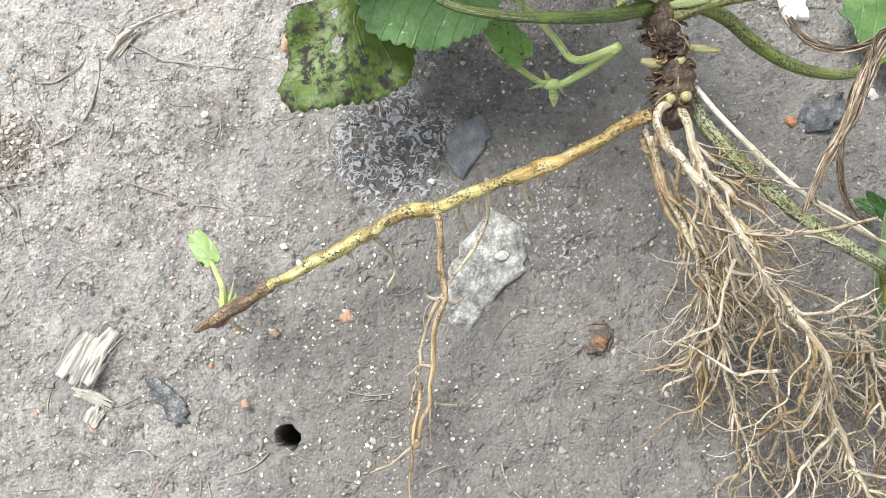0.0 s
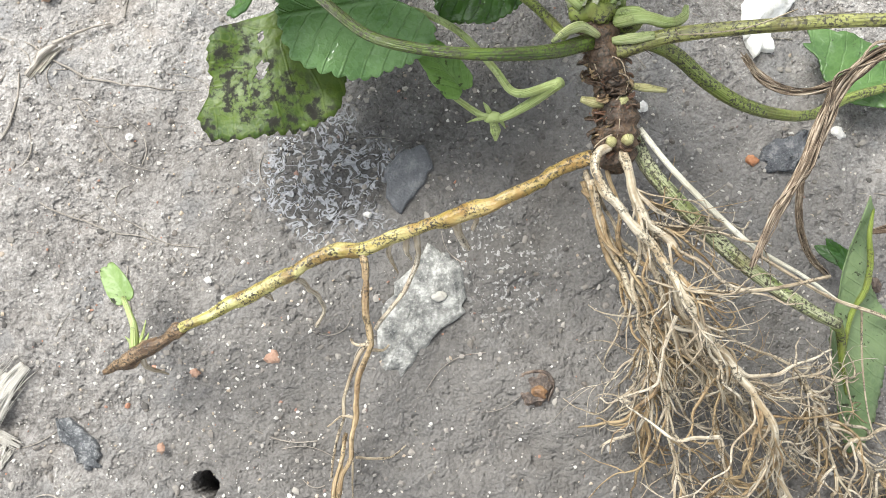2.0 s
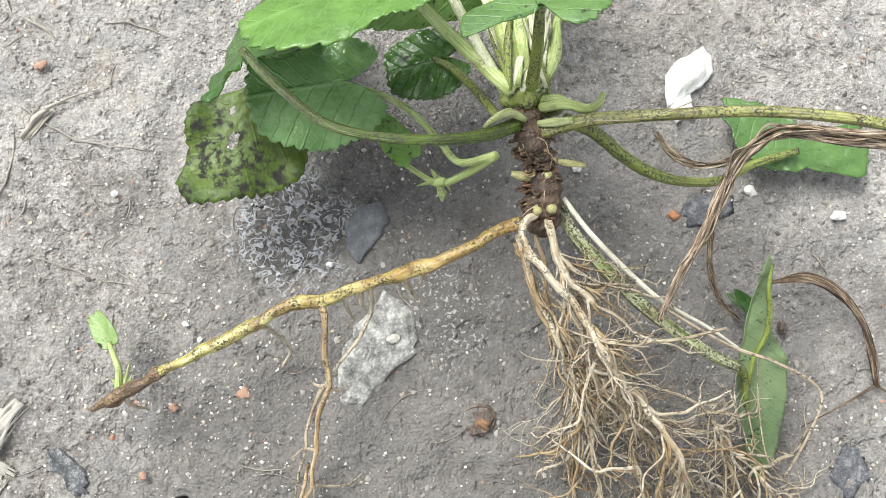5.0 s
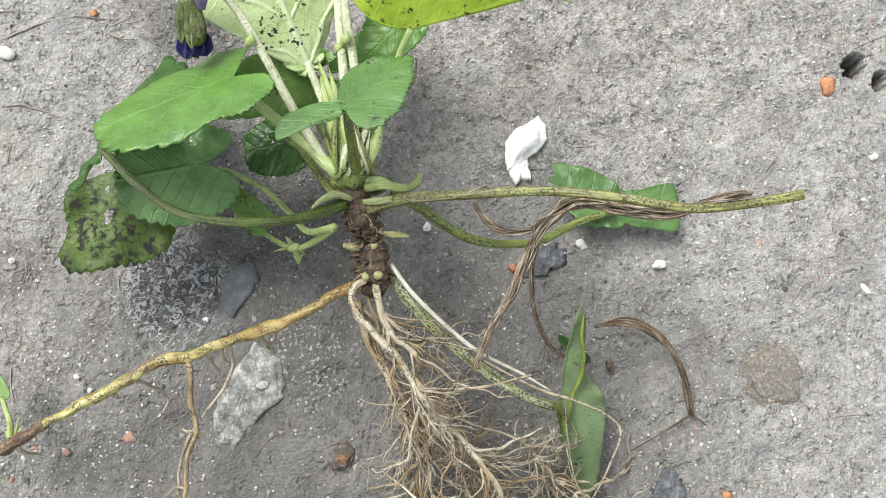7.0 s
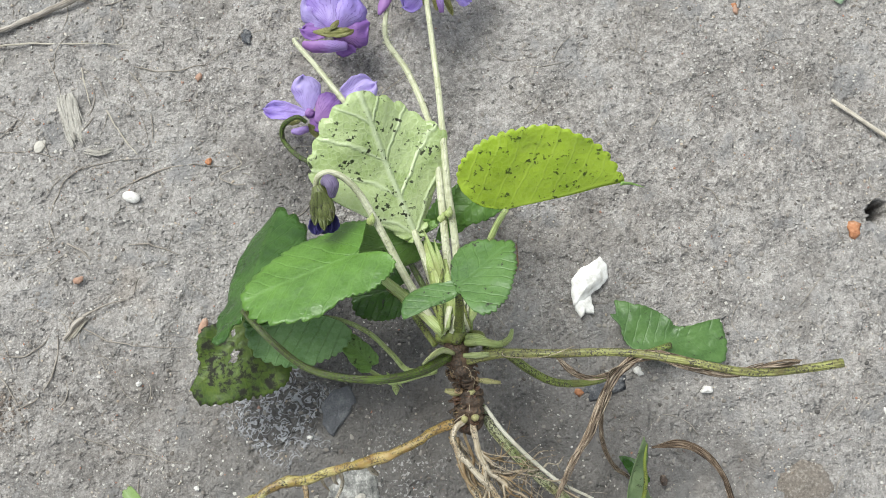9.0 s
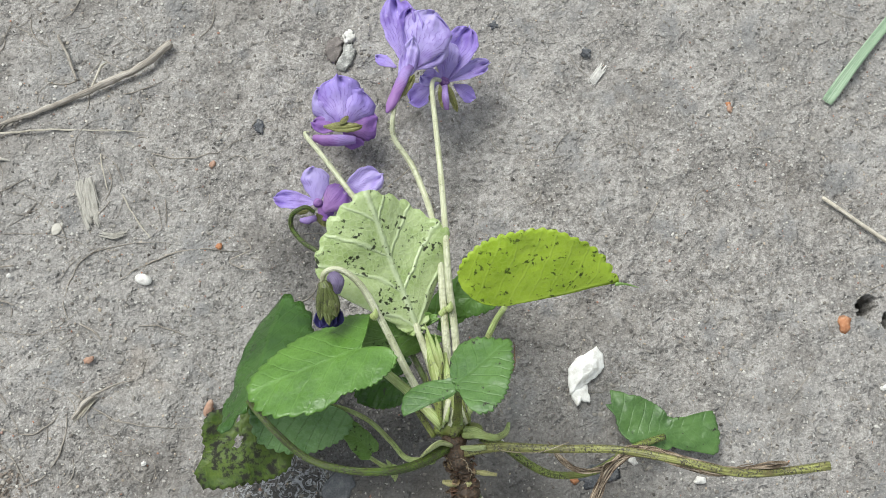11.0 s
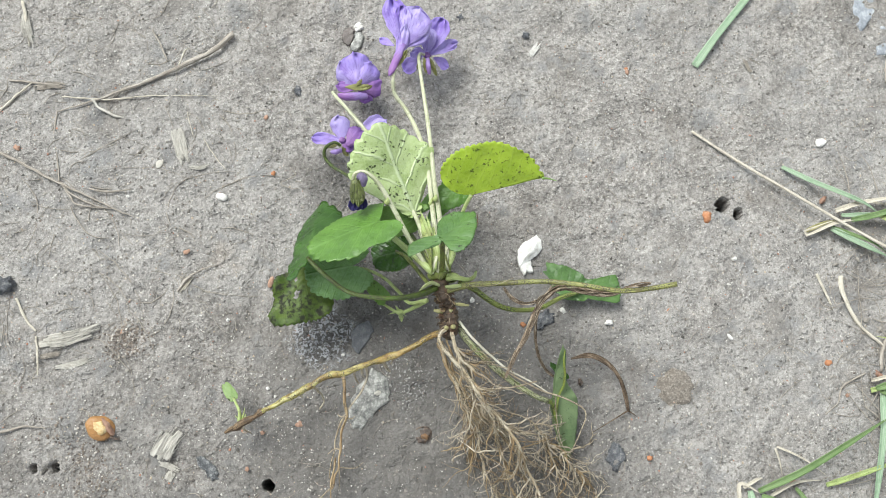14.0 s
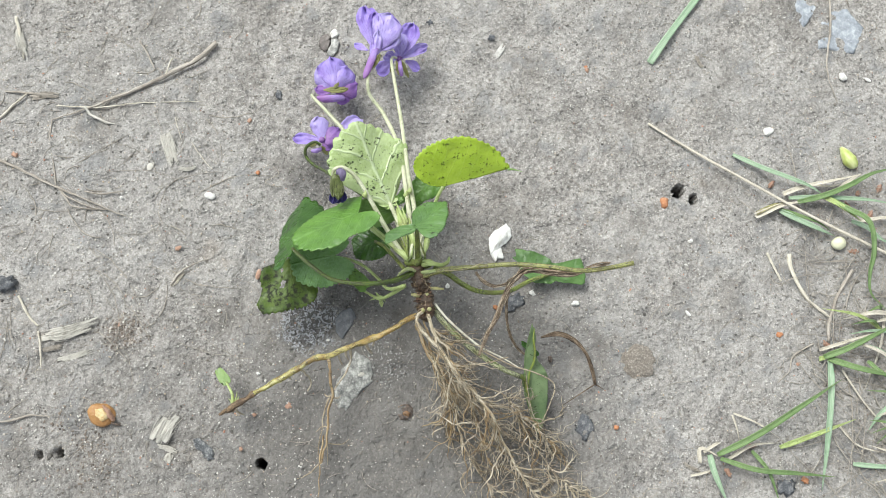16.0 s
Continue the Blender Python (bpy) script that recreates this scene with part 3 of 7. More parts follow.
def soil_mat():
    g = Nodes("soil", 0.85, 0.35)
    pos = g.add("NewGeometry").outputs["Position"]

    def spot(x, y, inner, outer, scale=90.0, amount=0.008):
        q = g.add("VectorMath")
        q.operation = "DISTANCE"
        g.put(pos, q.inputs[0])
        g.put((x * CM, y * CM, 0.0), q.inputs[1])
        d = g.math("ADD", q.outputs["Value"], g.math("MULTIPLY_ADD", g.noise(scale, 4, vec=pos), 2 * amount, -amount))
        return g.step(d, outer * CM, inner * CM)

    big = g.noise(9, 3, vec=pos)
    mid = g.noise(70, 5, 0.6, vec=pos)
    fine = g.noise(600, 4, 0.7, vec=pos)
    grit = g.noise(2700, 3, 0.7, vec=pos)
    tone = g.math("ADD", g.math("MULTIPLY", mid, 0.24), g.math("ADD", g.math("MULTIPLY", fine, 0.40), g.math("MULTIPLY", grit, 0.36)))
    col = g.ramp(tone, (0.37, (0.085, 0.079, 0.072)), (0.5, (0.298, 0.278, 0.256)), (0.61, (0.52, 0.495, 0.463)))
    col = g.mix(g.math("MULTIPLY", g.step(big, 0.40, 0.60), 0.35), col, (0.345, 0.333, 0.317))
    pale = g.cells(900, pos)
    speck = g.math("MULTIPLY", g.step(pale.outputs["Distance"], 0.30, 0.20), g.step(g.add("SeparateColor", Color=pale.outputs["Color"]).outputs[0], 0.72, 0.80))
    col = g.mix(g.math("MULTIPLY", speck, 0.65), col, (0.56, 0.545, 0.52))
    dark = g.cells(620, pos)
    spot_d = g.math("MULTIPLY", g.step(dark.outputs["Distance"], 0.34, 0.22), g.step(g.add("SeparateColor", Color=dark.outputs["Color"]).outputs[0], 0.87, 0.92))
    col = g.mix(g.math("MULTIPLY", spot_d, 0.6), col, (0.055, 0.053, 0.052))
    each = g.add("SeparateColor", Color=g.cells(1500, pos).outputs["Color"]).outputs[1]
    col = g.mix(g.math("MULTIPLY", g.step(each, 0.80, 0.97), 0.35), col, (0.48, 0.46, 0.43))
    col = g.mix(g.math("MULTIPLY", g.step(each, 0.22, 0.04), 0.35), col, (0.14, 0.127, 0.112))
    blot = g.noise(34, 5, 0.62, vec=g.add("Mapping", Vector=pos, Location=(1.3, 4.2, 0.0)).outputs[0])
    col = g.mix(g.math("MULTIPLY", g.step(blot, 0.52, 0.66), 0.42), col, (0.165, 0.148, 0.13))
    bluish = g.math("MULTIPLY", g.step(g.noise(75, 4, 0.6, vec=pos), 0.55, 0.66), 0.45)
    col = g.mix(bluish, col, (0.19, 0.195, 0.20))
    ochre = g.math("MULTIPLY", g.step(g.noise(48, 3, vec=g.add("Mapping", Vector=pos, Location=(3.1, 1.7, 0.0)).outputs[0]), 0.62, 0.74), 0.22)
    col = g.mix(ochre, col, (0.27, 0.205, 0.14))
    # damp soil, plus shade on the lower ground put into its colour
    damp_shade = g.math("MAXIMUM", g.math("MAXIMUM", spot(*DAMP_SHADE[0]), spot(*DAMP_SHADE[1])), g.math("MULTIPLY", spot(*DAMP_SHADE[2]), 0.5))
    # wet spots; the one beneath the leaves is shade painted as dark soil
    wet = spot(*WET_SHADE[0])
    for w in WET_SHADE[1:]:
        wet = g.math("MAXIMUM", wet, spot(*w))
    froth_glint = spot(*FROTH_GLINT, 110.0, 0.012)
    # sparkle of the wet soil, painted as pale dots into its colour
    sparkle_dots = g.math("MULTIPLY", spot(*SPARKLE, 110.0, 0.014), g.step(g.noise(1300, 2, 0.6, vec=pos), 0.56, 0.62))
    col = g.mix(g.math("MULTIPLY", damp_shade, 0.7), col, (0.095, 0.088, 0.08))
    col = g.mix(g.math("MULTIPLY", wet, 0.5), col, (0.055, 0.052, 0.05))
    # white squiggles: froth and the wet film's glints, painted into the colour
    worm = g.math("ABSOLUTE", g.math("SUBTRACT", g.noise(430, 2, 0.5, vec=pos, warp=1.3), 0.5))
    worm = g.math("MULTIPLY", froth_glint, g.step(worm, 0.06, 0.03))
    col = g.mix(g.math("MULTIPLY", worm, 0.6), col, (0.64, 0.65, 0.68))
    col = g.mix(g.math("MULTIPLY", sparkle_dots, 0.6), col, (0.58, 0.57, 0.54))
    film = g.math("MULTIPLY", wet, g.step(g.noise(420, 3, 0.5, vec=pos, warp=1.2), 0.40, 0.52))
    r = g.math("SUBTRACT", g.math("MULTIPLY_ADD", fine, 0.25, 0.70), g.math("MULTIPLY", damp_shade, 0.18))
    r = g.math("SUBTRACT", r, g.math("MULTIPLY", film, 0.55), clamp=True)
    sand, coarse = g.cells(1500, pos), g.cells(640, pos)
    h = g.math("ADD", g.math("MULTIPLY", g.noise(260, 4, 0.6, vec=pos), 0.9), g.math("MULTIPLY", fine, 0.35))
    h = g.math("ADD", h, g.math("MULTIPLY", sand.outputs["Distance"], -0.30))
    h = g.math("ADD", h, g.math("MULTIPLY", coarse.outputs["Distance"], -0.42))
    h = g.math("ADD", h, g.math("MULTIPLY", grit, 0.5))
    h = g.math("ADD", h, g.math("MULTIPLY", worm, 0.5))
    h = g.math("ADD", h, g.math("MULTIPLY", g.step(g.noise(300, 3, 0.6, vec=pos), 0.44, 0.32), -0.5))
    nrm = g.bump(h, 0.9, 0.0013)
    nrm = g.bump(g.math("MULTIPLY", wet, g.noise(560, 2, 0.5, vec=pos, warp=1.5)), 0.8, 0.0012, nrm)
    return g.done(col, r, nrm)


# damp, wet, painted-shade and glint places of the soil: x, y, inner and outer reach in cm
DAMP_SHADE = [(-0.6, -3.5, 1.2, 6.6), (-1.2, -7.2, 4.2, 10.5), (-10.0, -7.0, 2.0, 9.0)]
FROTH_GLINT = (-3.98, -1.7, 0.85, 1.3)
# two wet patches, then the shade beneath the leaves
WET_SHADE = [(-3.95, -1.64, 0.75, 1.35), (-3.0, 3.75, 0.6, 1.5), (-1.93, -0.06, 0.9, 2.4)]
SPARKLE = (-1.52, -3.54, 0.5, 1.3)
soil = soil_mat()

# ---- ground: one sheet, fine near the plant, reaching to the horizon ----
HOLES = [(-6.5, -6.38, 0.15, 4), (11.22, 1, 0.21, 4.5), (11.69, 0.56, 0.14, 3.5), (-14.02, -4.63, 0.13, 0.9), (-13.71, -4.69, 0.1, 0.6), (-13.4, -4.67, 0.14, 0.9)]


def lattice(x, y, wave, seed):
    """Smooth value noise on a grid, about -1 to 1."""
    table = np.random.RandomState(seed).uniform(-1, 1, (256, 256))
    fx, fy = x / wave + 57.3, y / wave + 91.7
    ix, iy = np.floor(fx).astype(int), np.floor(fy).astype(int)
    tx, ty = fx - ix, fy - iy
    tx, ty = tx * tx * (3 - 2 * tx), ty * ty * (3 - 2 * ty)
    a, b = table[ix % 256, iy % 256], table[(ix + 1) % 256, iy % 256]
    c, d = table[ix % 256, (iy + 1) % 256], table[(ix + 1) % 256, (iy + 1) % 256]
    return (a * (1 - tx) + b * tx) * (1 - ty) + (c * (1 - tx) + d * tx) * ty


def ground_height(x, y, pits=True):
    """Height of the soil in metres at x, y in metres."""
    cx, cy = x * 100, y * 100
    z = 0.10 * lattice(cx, cy, 9.0, 1) + 0.07 * lattice(cx, cy, 3.1, 2) + 0.06 * lattice(cx, cy, 1.3, 3)
    z = z + 0.07 * lattice(cx, cy, 0.55, 4) + 0.05 * lattice(cx, cy, 0.27, 5) - 0.05 * np.abs(lattice(cx, cy, 1.9, 6))
    for hx, hy, hr, hd in HOLES if pits else ():
        d = np.hypot(cx - hx, (cy - hy) * 0.9) + 0.45 * hr * lattice(cx, cy, 0.18, 8) + 0.3 * hr * lattice(cx, cy, 0.08, 9)
        s = np.clip((hr * 1.3 - d) / (hr * 0.45), 0, 1)
        z = z - hd * s * s * (3 - 2 * s)
    z = np.maximum(z, -6)
    near = np.clip((45 - np.hypot(cx - 2, cy - 1)) / 12, 0, 1)
    return z * CM * near


def spread(lo, hi, step, far, fine):
    mid = np.arange(lo, hi, step)
    for at in fine:
        mid = np.concatenate([mid[mid < at - 0.0045], np.arange(at - 0.0045, at + 0.0045, step / 3), mid[mid > at + 0.0045]])
    out = far ** (np.linspace(0, 1, 22)[1:])
    grow = (out - 1) / (far - 1) * 60.0
    return np.concatenate([lo - grow[::-1], mid, mid[-1] + grow])


gx, gy = spread(-0.185, 0.255, 0.0009, 4000.0, [HOLES[0][0] * CM, HOLES[1][0] * CM + 0.002]), spread(-0.155, 0.165, 0.0009, 4000.0, [HOLES[0][1] * CM, HOLES[1][1] * CM - 0.0015])
GX, GY = np.meshgrid(gx, gy)
GZ = ground_height(GX, GY)
verts = np.stack([GX, GY, GZ], -1).reshape(-1, 3)
nx, ny = len(gx), len(gy)
idx = np.arange(nx * ny).reshape(ny, nx)
quads = np.stack([idx[:-1, :-1], idx[:-1, 1:], idx[1:, 1:], idx[1:, :-1]], -1).reshape(-1, 4)


def mesh_from(name, verts, faces, material, smooth_faces=True):
    data = bpy.data.meshes.new(name)
    k = faces.shape[1]
    data.vertices.add(len(verts))
    data.vertices.foreach_set("co", verts.astype(np.float32).ravel())
    data.loops.add(faces.size)
    data.loops.foreach_set("vertex_index", faces.astype(np.int32).ravel())
    data.polygons.add(len(faces))
    data.polygons.foreach_set("loop_start", np.arange(0, faces.size, k, dtype=np.int32))
    data.polygons.foreach_set("use_smooth", np.full(len(faces), smooth_faces))
    data.update(calc_edges=True)
    data.materials.append(material)
    return new(name, data)


tagged(mesh_from("ground", verts, quads, soil), "bare grey-brown trodden soil, gritty, damp and with shade painted in under the plant", "ground", kind="structure")


def grains(name, count, low, high, area, material, seed, sink=0.35, flat=0.7, label="", category="grit", heap=False):
    """Loose grains strewn over the soil, joined into one mesh."""
    rng = np.random.RandomState(seed)
    bm = bmesh.new()
    bmesh.ops.create_icosphere(bm, subdivisions=1, radius=1.0)
    base = np.array([v.co[:] for v in bm.verts])
    tri = np.array([[v.index for v in f.verts] for f in bm.faces])
    bm.free()
    n = len(base)
    x = rng.uniform(area[0], area[1], count) * CM
    y = rng.uniform(area[2], area[3], count) * CM
    if heap:
        x = (area[0] + area[1]) / 2 * CM + rng.normal(0, (area[1] - area[0]) / 4, count) * CM
        y = (area[2] + area[3]) / 2 * CM + rng.normal(0, (area[3] - area[2]) / 4, count) * CM
    size = (low + (high - low) * rng.uniform(0, 1, count) ** 3.0) * CM
    shape = base[None] * (1 + rng.uniform(-0.38, 0.38, (count, n, 1)))
    shape = shape * size[:, None, None] * np.stack([rng.uniform(0.8, 1.35, count), rng.uniform(0.65, 1.1, count), rng.uniform(flat * 0.7, flat * 1.2, count)], -1)[:, None, :]
    a = rng.uniform(0, 6.28, count)
    c, s = np.cos(a)[:, None], np.sin(a)[:, None]
    px = shape[..., 0] * c - shape[..., 1] * s + x[:, None]
    py = shape[..., 0] * s + shape[..., 1] * c + y[:, None]
    pz = shape[..., 2] + (ground_height(x, y) + size * (flat - sink))[:, None]
    faces = (tri[None] + (np.arange(count) * n)[:, None, None]).reshape(-1, 3)
    ob = mesh_from(name, np.stack([px, py, pz], -1).reshape(-1, 3), faces, material, False)
    return tagged(ob, label, category, kind="stuff")


def grain_mat(name, *stops, rough=0.6):
    g = Nodes(name, rough)
    r = g.add("NewGeometry").outputs["Random Per Island"]
    col = g.ramp(r, *stops)
    col = g.mix(g.math("MULTIPLY", g.noise(2500, 2), 0.3), col, (0.3, 0.28, 0.25))
    return g.done(col, rough, g.bump(g.noise(4000, 2), 0.3, 0.0003))


quartz = grain_mat("quartz_grit", (0.0, (0.34, 0.32, 0.29)), (0.3, (0.46, 0.44, 0.40)), (0.6, (0.55, 0.53, 0.49)), (0.86, (0.38, 0.30, 0.21)), (0.93, (0.08, 0.08, 0.085)), (1.0, (0.40, 0.17, 0.09)))
crumb = grain_mat("soil_crumb", (0.0, (0.12, 0.105, 0.09)), (0.5, (0.22, 0.20, 0.175)), (1.0, (0.32, 0.30, 0.265)), rough=0.9)
sandy = grain_mat("sand_orange", (0.0, (0.30, 0.22, 0.15)), (0.4, (0.42, 0.36, 0.28)), (0.75, (0.62, 0.58, 0.52)), (1.0, (0.45, 0.24, 0.13)), rough=0.8)
AREA = (-17.5, 24.5, -14.5, 15.5)
grains("quartz_grit", 26000, 0.009, 0.032, AREA, quartz, 11, label="pale quartz grit pressed into the soil")
grains("quartz_grit", 6500, 0.013, 0.045, (6.0, 24.5, -14.5, 15.5), quartz, 21, sink=0.45, label="pale quartz grit pressed into the soil")
grains("quartz_grit", 6500, 0.013, 0.045, (-17.5, -4.5, -14.5, 15.5), quartz, 22, sink=0.45, label="pale quartz grit pressed into the soil")
grains("soil_clods", 500, 0.03, 0.12, (14.5, 24.5, -14.5, -1.0), crumb, 23, sink=0.5, label="loose soil clods among the grass", category="soil")
grains("soil_crumbs", 22000, 0.012, 0.060, AREA, crumb, 12, sink=0.55, label="grey-brown soil crumbs lying on the ground", category="soil")

dark_crumb = grain_mat("dark_crumb", (0.0, (0.022, 0.020, 0.018)), (0.5, (0.06, 0.052, 0.045)), (1.0, (0.13, 0.105, 0.085)), rough=0.8)
grains("dark_crumbs", 2600, 0.014, 0.06, AREA, dark_crumb, 14, sink=0.5, label="dark plant crumbs trodden into the soil", category="litter")
brown_crumb = grain_mat("brown_crumb", (0.0, (0.05, 0.036, 0.028)), (0.5, (0.15, 0.115, 0.09)), (0.85, (0.30, 0.26, 0.22)), (1.0, (0.55, 0.52, 0.47)), rough=0.9)
for seed, ((x, y), half, tall, count) in enumerate((((-12.3, -5), 1.0, 1.5, 700), ((-10.75, -0.78), 0.75, 0.6, 800), ((-13.43, -3.43), 0.8, 0.8, 90))):
    grains("soil_crumbs", count, 0.010, 0.05, (x - half, x + half, y - tall, y + tall), brown_crumb, 40 + seed, sink=0.4, label="heap of brown gritty soil crumbs", category="soil", heap=True)

# ---- the uprooted violet ----
plant = holder("violet_plant", (0.0, -1.0, 0.0), "uprooted sweet violet with leaves, flowers and bare roots lying on soil", "plant")

# rhizome and crown
bm = tube(bmesh.new(), [(-0.05, -0.7, 3.1), (0.07, -1.01, 3.2), (0.13, -1.41, 3.1), (0.22, -1.74, 2.9), (0.21, -2.14, 2.85), (0.16, -2.44, 2.75), (0.19, -2.7, 2.5)], [(0.22, 0.27)[i % 2] * (1.1 if i > 14 else 0.95) * (1 if i < 25 else 0.6) for i in range(27)], sides=20, steps=14, bumps=0.22, wave=1.6)
rhizome = part("rhizome", bm, rhizome_skin, plant, "knobbly dark brown rhizome")
rng = random.Random(5)
for i in range(120):
    t = rng.uniform(0, 1)
    p = V((0.11, -1.1, 3.1)).lerp(V((0.18, -2.57, 2.75)), t)
    a = rng.uniform(-2.0, 2.0)
    out = V((math.sin(a), rng.uniform(-0.3, 0.3), math.cos(a) * 0.9))
    q = p + out * rng.uniform(0.16, 0.25)
    e = q + out * rng.uniform(-0.02, 0.06) + V((rng.uniform(-0.12, 0.12), rng.uniform(-0.10, 0.14), 0.0))
    m = rng.choice([scale_brown, scale_brown, scale_brown, rhizome_skin, rhizome_skin, rhizome_skin, root_ochre])
    w = rng.uniform(0.035, 0.085)
    part("scale", blade(bmesh.new(), [q - out * 0.07, q.lerp(e, 0.45) + out * 0.03, e], w, up=out + V((0, 0.6, 0.3)), fold=0.5, steps=4, lift=0.00012, ends=(1.0, 0.05)), m, rhizome)
for i in range(16):
    p = V((0.11, -1.1, 3.1)).lerp(V((0.18, -2.57, 2.75)), rng.uniform(0, 1)) + V((rng.uniform(-0.2, 0.2), 0, 0.22))
    e = p + V((rng.uniform(-0.45, 0.45), rng.uniform(-0.4, 0.25), rng.uniform(-0.1, 0.15)))
    stem("root_hair", [p, p.lerp(e, 0.5) + V((rng.uniform(-0.1, 0.1), 0.05, 0.05)), e], (0.014, 0.01, 0.005), rng.choice([rhizome_skin, root_tan]), rhizome, sides=5, steps=4, kink=0.05)
for a, b, r in (((0.03, -1.93, 3), (-0.26, -1.83, 3.05), 0.055), ((0.36, -1.7, 3), (0.89, -1.84, 3), 0.045), ((0.26, -2.39, 3), (0.27, -2.5, 3.08), 0.07),
                ((0.2, -1.97, 3.1), (0.33, -1.91, 3.12), 0.05), ((0.02, -2.45, 3), (0.08, -2.45, 3.1), 0.06)):
    stem("side_bud", [a, V(a).lerp(V(b), 0.5), b], (r * 0.9, r * 1.35, r * 0.75), stalk_knob, rhizome, "pale yellow-green side bud", sides=8, steps=4)
crown = part("crown", lump(lump(bmesh.new(), (0.02, -0.72, 3.3), (0.32, 0.26, 0.22), rough=0.4, seed=3, level=3, freq=2.2), (0.45, -0.89, 3.15), (0.26, 0.17, 0.18), rough=0.3, seed=4, level=3), stalk_green, plant, "soil-stained green crown")
for pts, r in (([(0.02, -1.14, 3.42), (-0.22, -1.05, 3.58), (-0.45, -1.14, 3.72), (-0.65, -1.28, 3.8)], (0.05, 0.10, 0.09, 0.04)), ([(0.2, -1.2, 3.35), (0.42, -1.24, 3.46), (0.7, -1.26, 3.52)], (0.06, 0.10, 0.07))):
    stem("sheath", pts, [q * 0.8 for q in r], stalk_sheath, crown, "pale green swollen stalk base", sides=12, flat=0.7, bumps=0.15)
stem("crown_sheath", [(0.27, -0.83, 3.3), (0.53, -0.91, 3.45), (0.83, -1.07, 3.4)], (0.08, 0.11, 0.05), stalk_lime, crown, flat=0.75)

# leaf stalks
stem("petiole", [(-0.1, -1.16, 3.3), (-0.59, -1.37, 3.7), (-1.12, -1.46, 4), (-1.65, -1.43, 4.1), (-2.27, -1.29, 4.1), (-2.9, -0.99, 4), (-3.4, -0.48, 4), (-3.76, -0.02, 3.9), (-3.95, 0.27, 3.9)], (0.11, 0.085, 0.072, 0.068, 0.064, 0.058), stalk_dark, plant, "thick dark green grooved stalk", sides=18, ridges=5, ridge=0.10)
stem("cut_petiole", [(0.15, -1.29, 3.15), (0.95, -1.28, 3.5), (1.97, -1.45, 3.9), (3.15, -1.61, 4.1), (4.17, -1.92, 4.4), (5.33, -2.33, 4.6), (6.29, -2.42, 4.7), (7.08, -2.42, 4.8)], (0.13, 0.10, 0.088, 0.084, 0.084, 0.084, 0.082, 0.09), stalk_cut, plant, "long olive-green stalk with a cut end", sides=16, ridges=4, ridge=0.07)
stem("petiole", [(0.67, -1.04, 2.9), (1.14, -1.29, 2.8), (1.59, -1.69, 2.6), (2.08, -1.99, 2.4), (2.73, -2.1, 2), (3.45, -2.04, 1.5), (4.27, -1.73, 1), (5.15, -1.56, 0.8)], (0.10, 0.09, 0.085, 0.075), stalk_green, plant, sides=12, ridges=4)
stem("petiole", [(0.45, -2.24, 2.55), (0.64, -2.78, 2.5), (1.08, -3.42, 2.45), (1.58, -4.03, 2.35), (2.1, -4.55, 2.3), (2.6, -4.95, 2.2), (3.02, -5.16, 1.95)], (0.10, 0.115, 0.115, 0.11, 0.10, 0.085), stalk_mossy, plant, "mottled green and white stalk", sides=12, ridges=4, bumps=0.12)
stem("petiole", [(0.51, -2.26, 2.8), (0.81, -2.83, 2.85), (1.31, -3.48, 2.75), (1.83, -4.02, 2.6), (2.49, -4.47, 2.4), (3.01, -4.88, 2.2)], (0.04, 0.042, 0.04, 0.028, 0.02), stalk_white, plant, "bleached white stalk", sides=10)
stem("shoot", [(0.29, -0.94, 3.3), (0.6, -0.99, 3.5), (0.93, -1.09, 3.45), (1.16, -1, 3.35), (1.26, -0.82, 3.25)], (0.09, 0.08, 0.075, 0.065, 0.035), stalk_lime, plant, "short curved green shoot", sides=12)
stem("petiole", [(-2.79, 0.13, 2.3), (-2.24, -0.02, 2.3), (-1.67, -0.37, 2.2), (-1.24, -0.88, 2), (-0.94, -1.28, 1.9), (-0.4, -1.39, 2.5)], (0.045, 0.05, 0.055, 0.06, 0.07), stalk_lime, plant, sides=10)
stem("petiole", [(-1.13, 0.54, 1.9), (-0.86, 0.26, 2.1), (-0.6, -0.29, 2.6), (-0.31, -0.89, 2.9)], (0.05, 0.07, 0.07), stalk_green, plant, sides=10)
stem("petiole", [(0, -0.6, 3.3), (-0.21, 0.57, 3.2), (-0.43, 1.49, 3.2)], (0.09, 0.08, 0.07), stalk_pale, plant, sides=10)
stem("petiole", [(0.32, -0.63, 3.2), (0.75, 0.39, 3.1), (1.17, 1.18, 3.6), (1.44, 1.51, 4.0)], (0.08, 0.07, 0.06), stalk_lime, plant, sides=10)
stem("petiole", [(-0.12, -0.72, 3.5), (-0.68, -0, 3.45), (-1.22, 0.55, 3.75), (-1.5, 0.83, 4.05), (-1.67, 0.95, 4.26)], (0.12, 0.105, 0.09, 0.07, 0.05), stalk_lime, plant, sides=12)
stem("petiole", [(0.16, -0.67, 3.4), (0.18, -0.5, 4.1), (0.19, -0.25, 4.7), (0.2, 0.0, 5.08)], (0.10, 0.09, 0.08, 0.05), stalk_green, plant, sides=10)
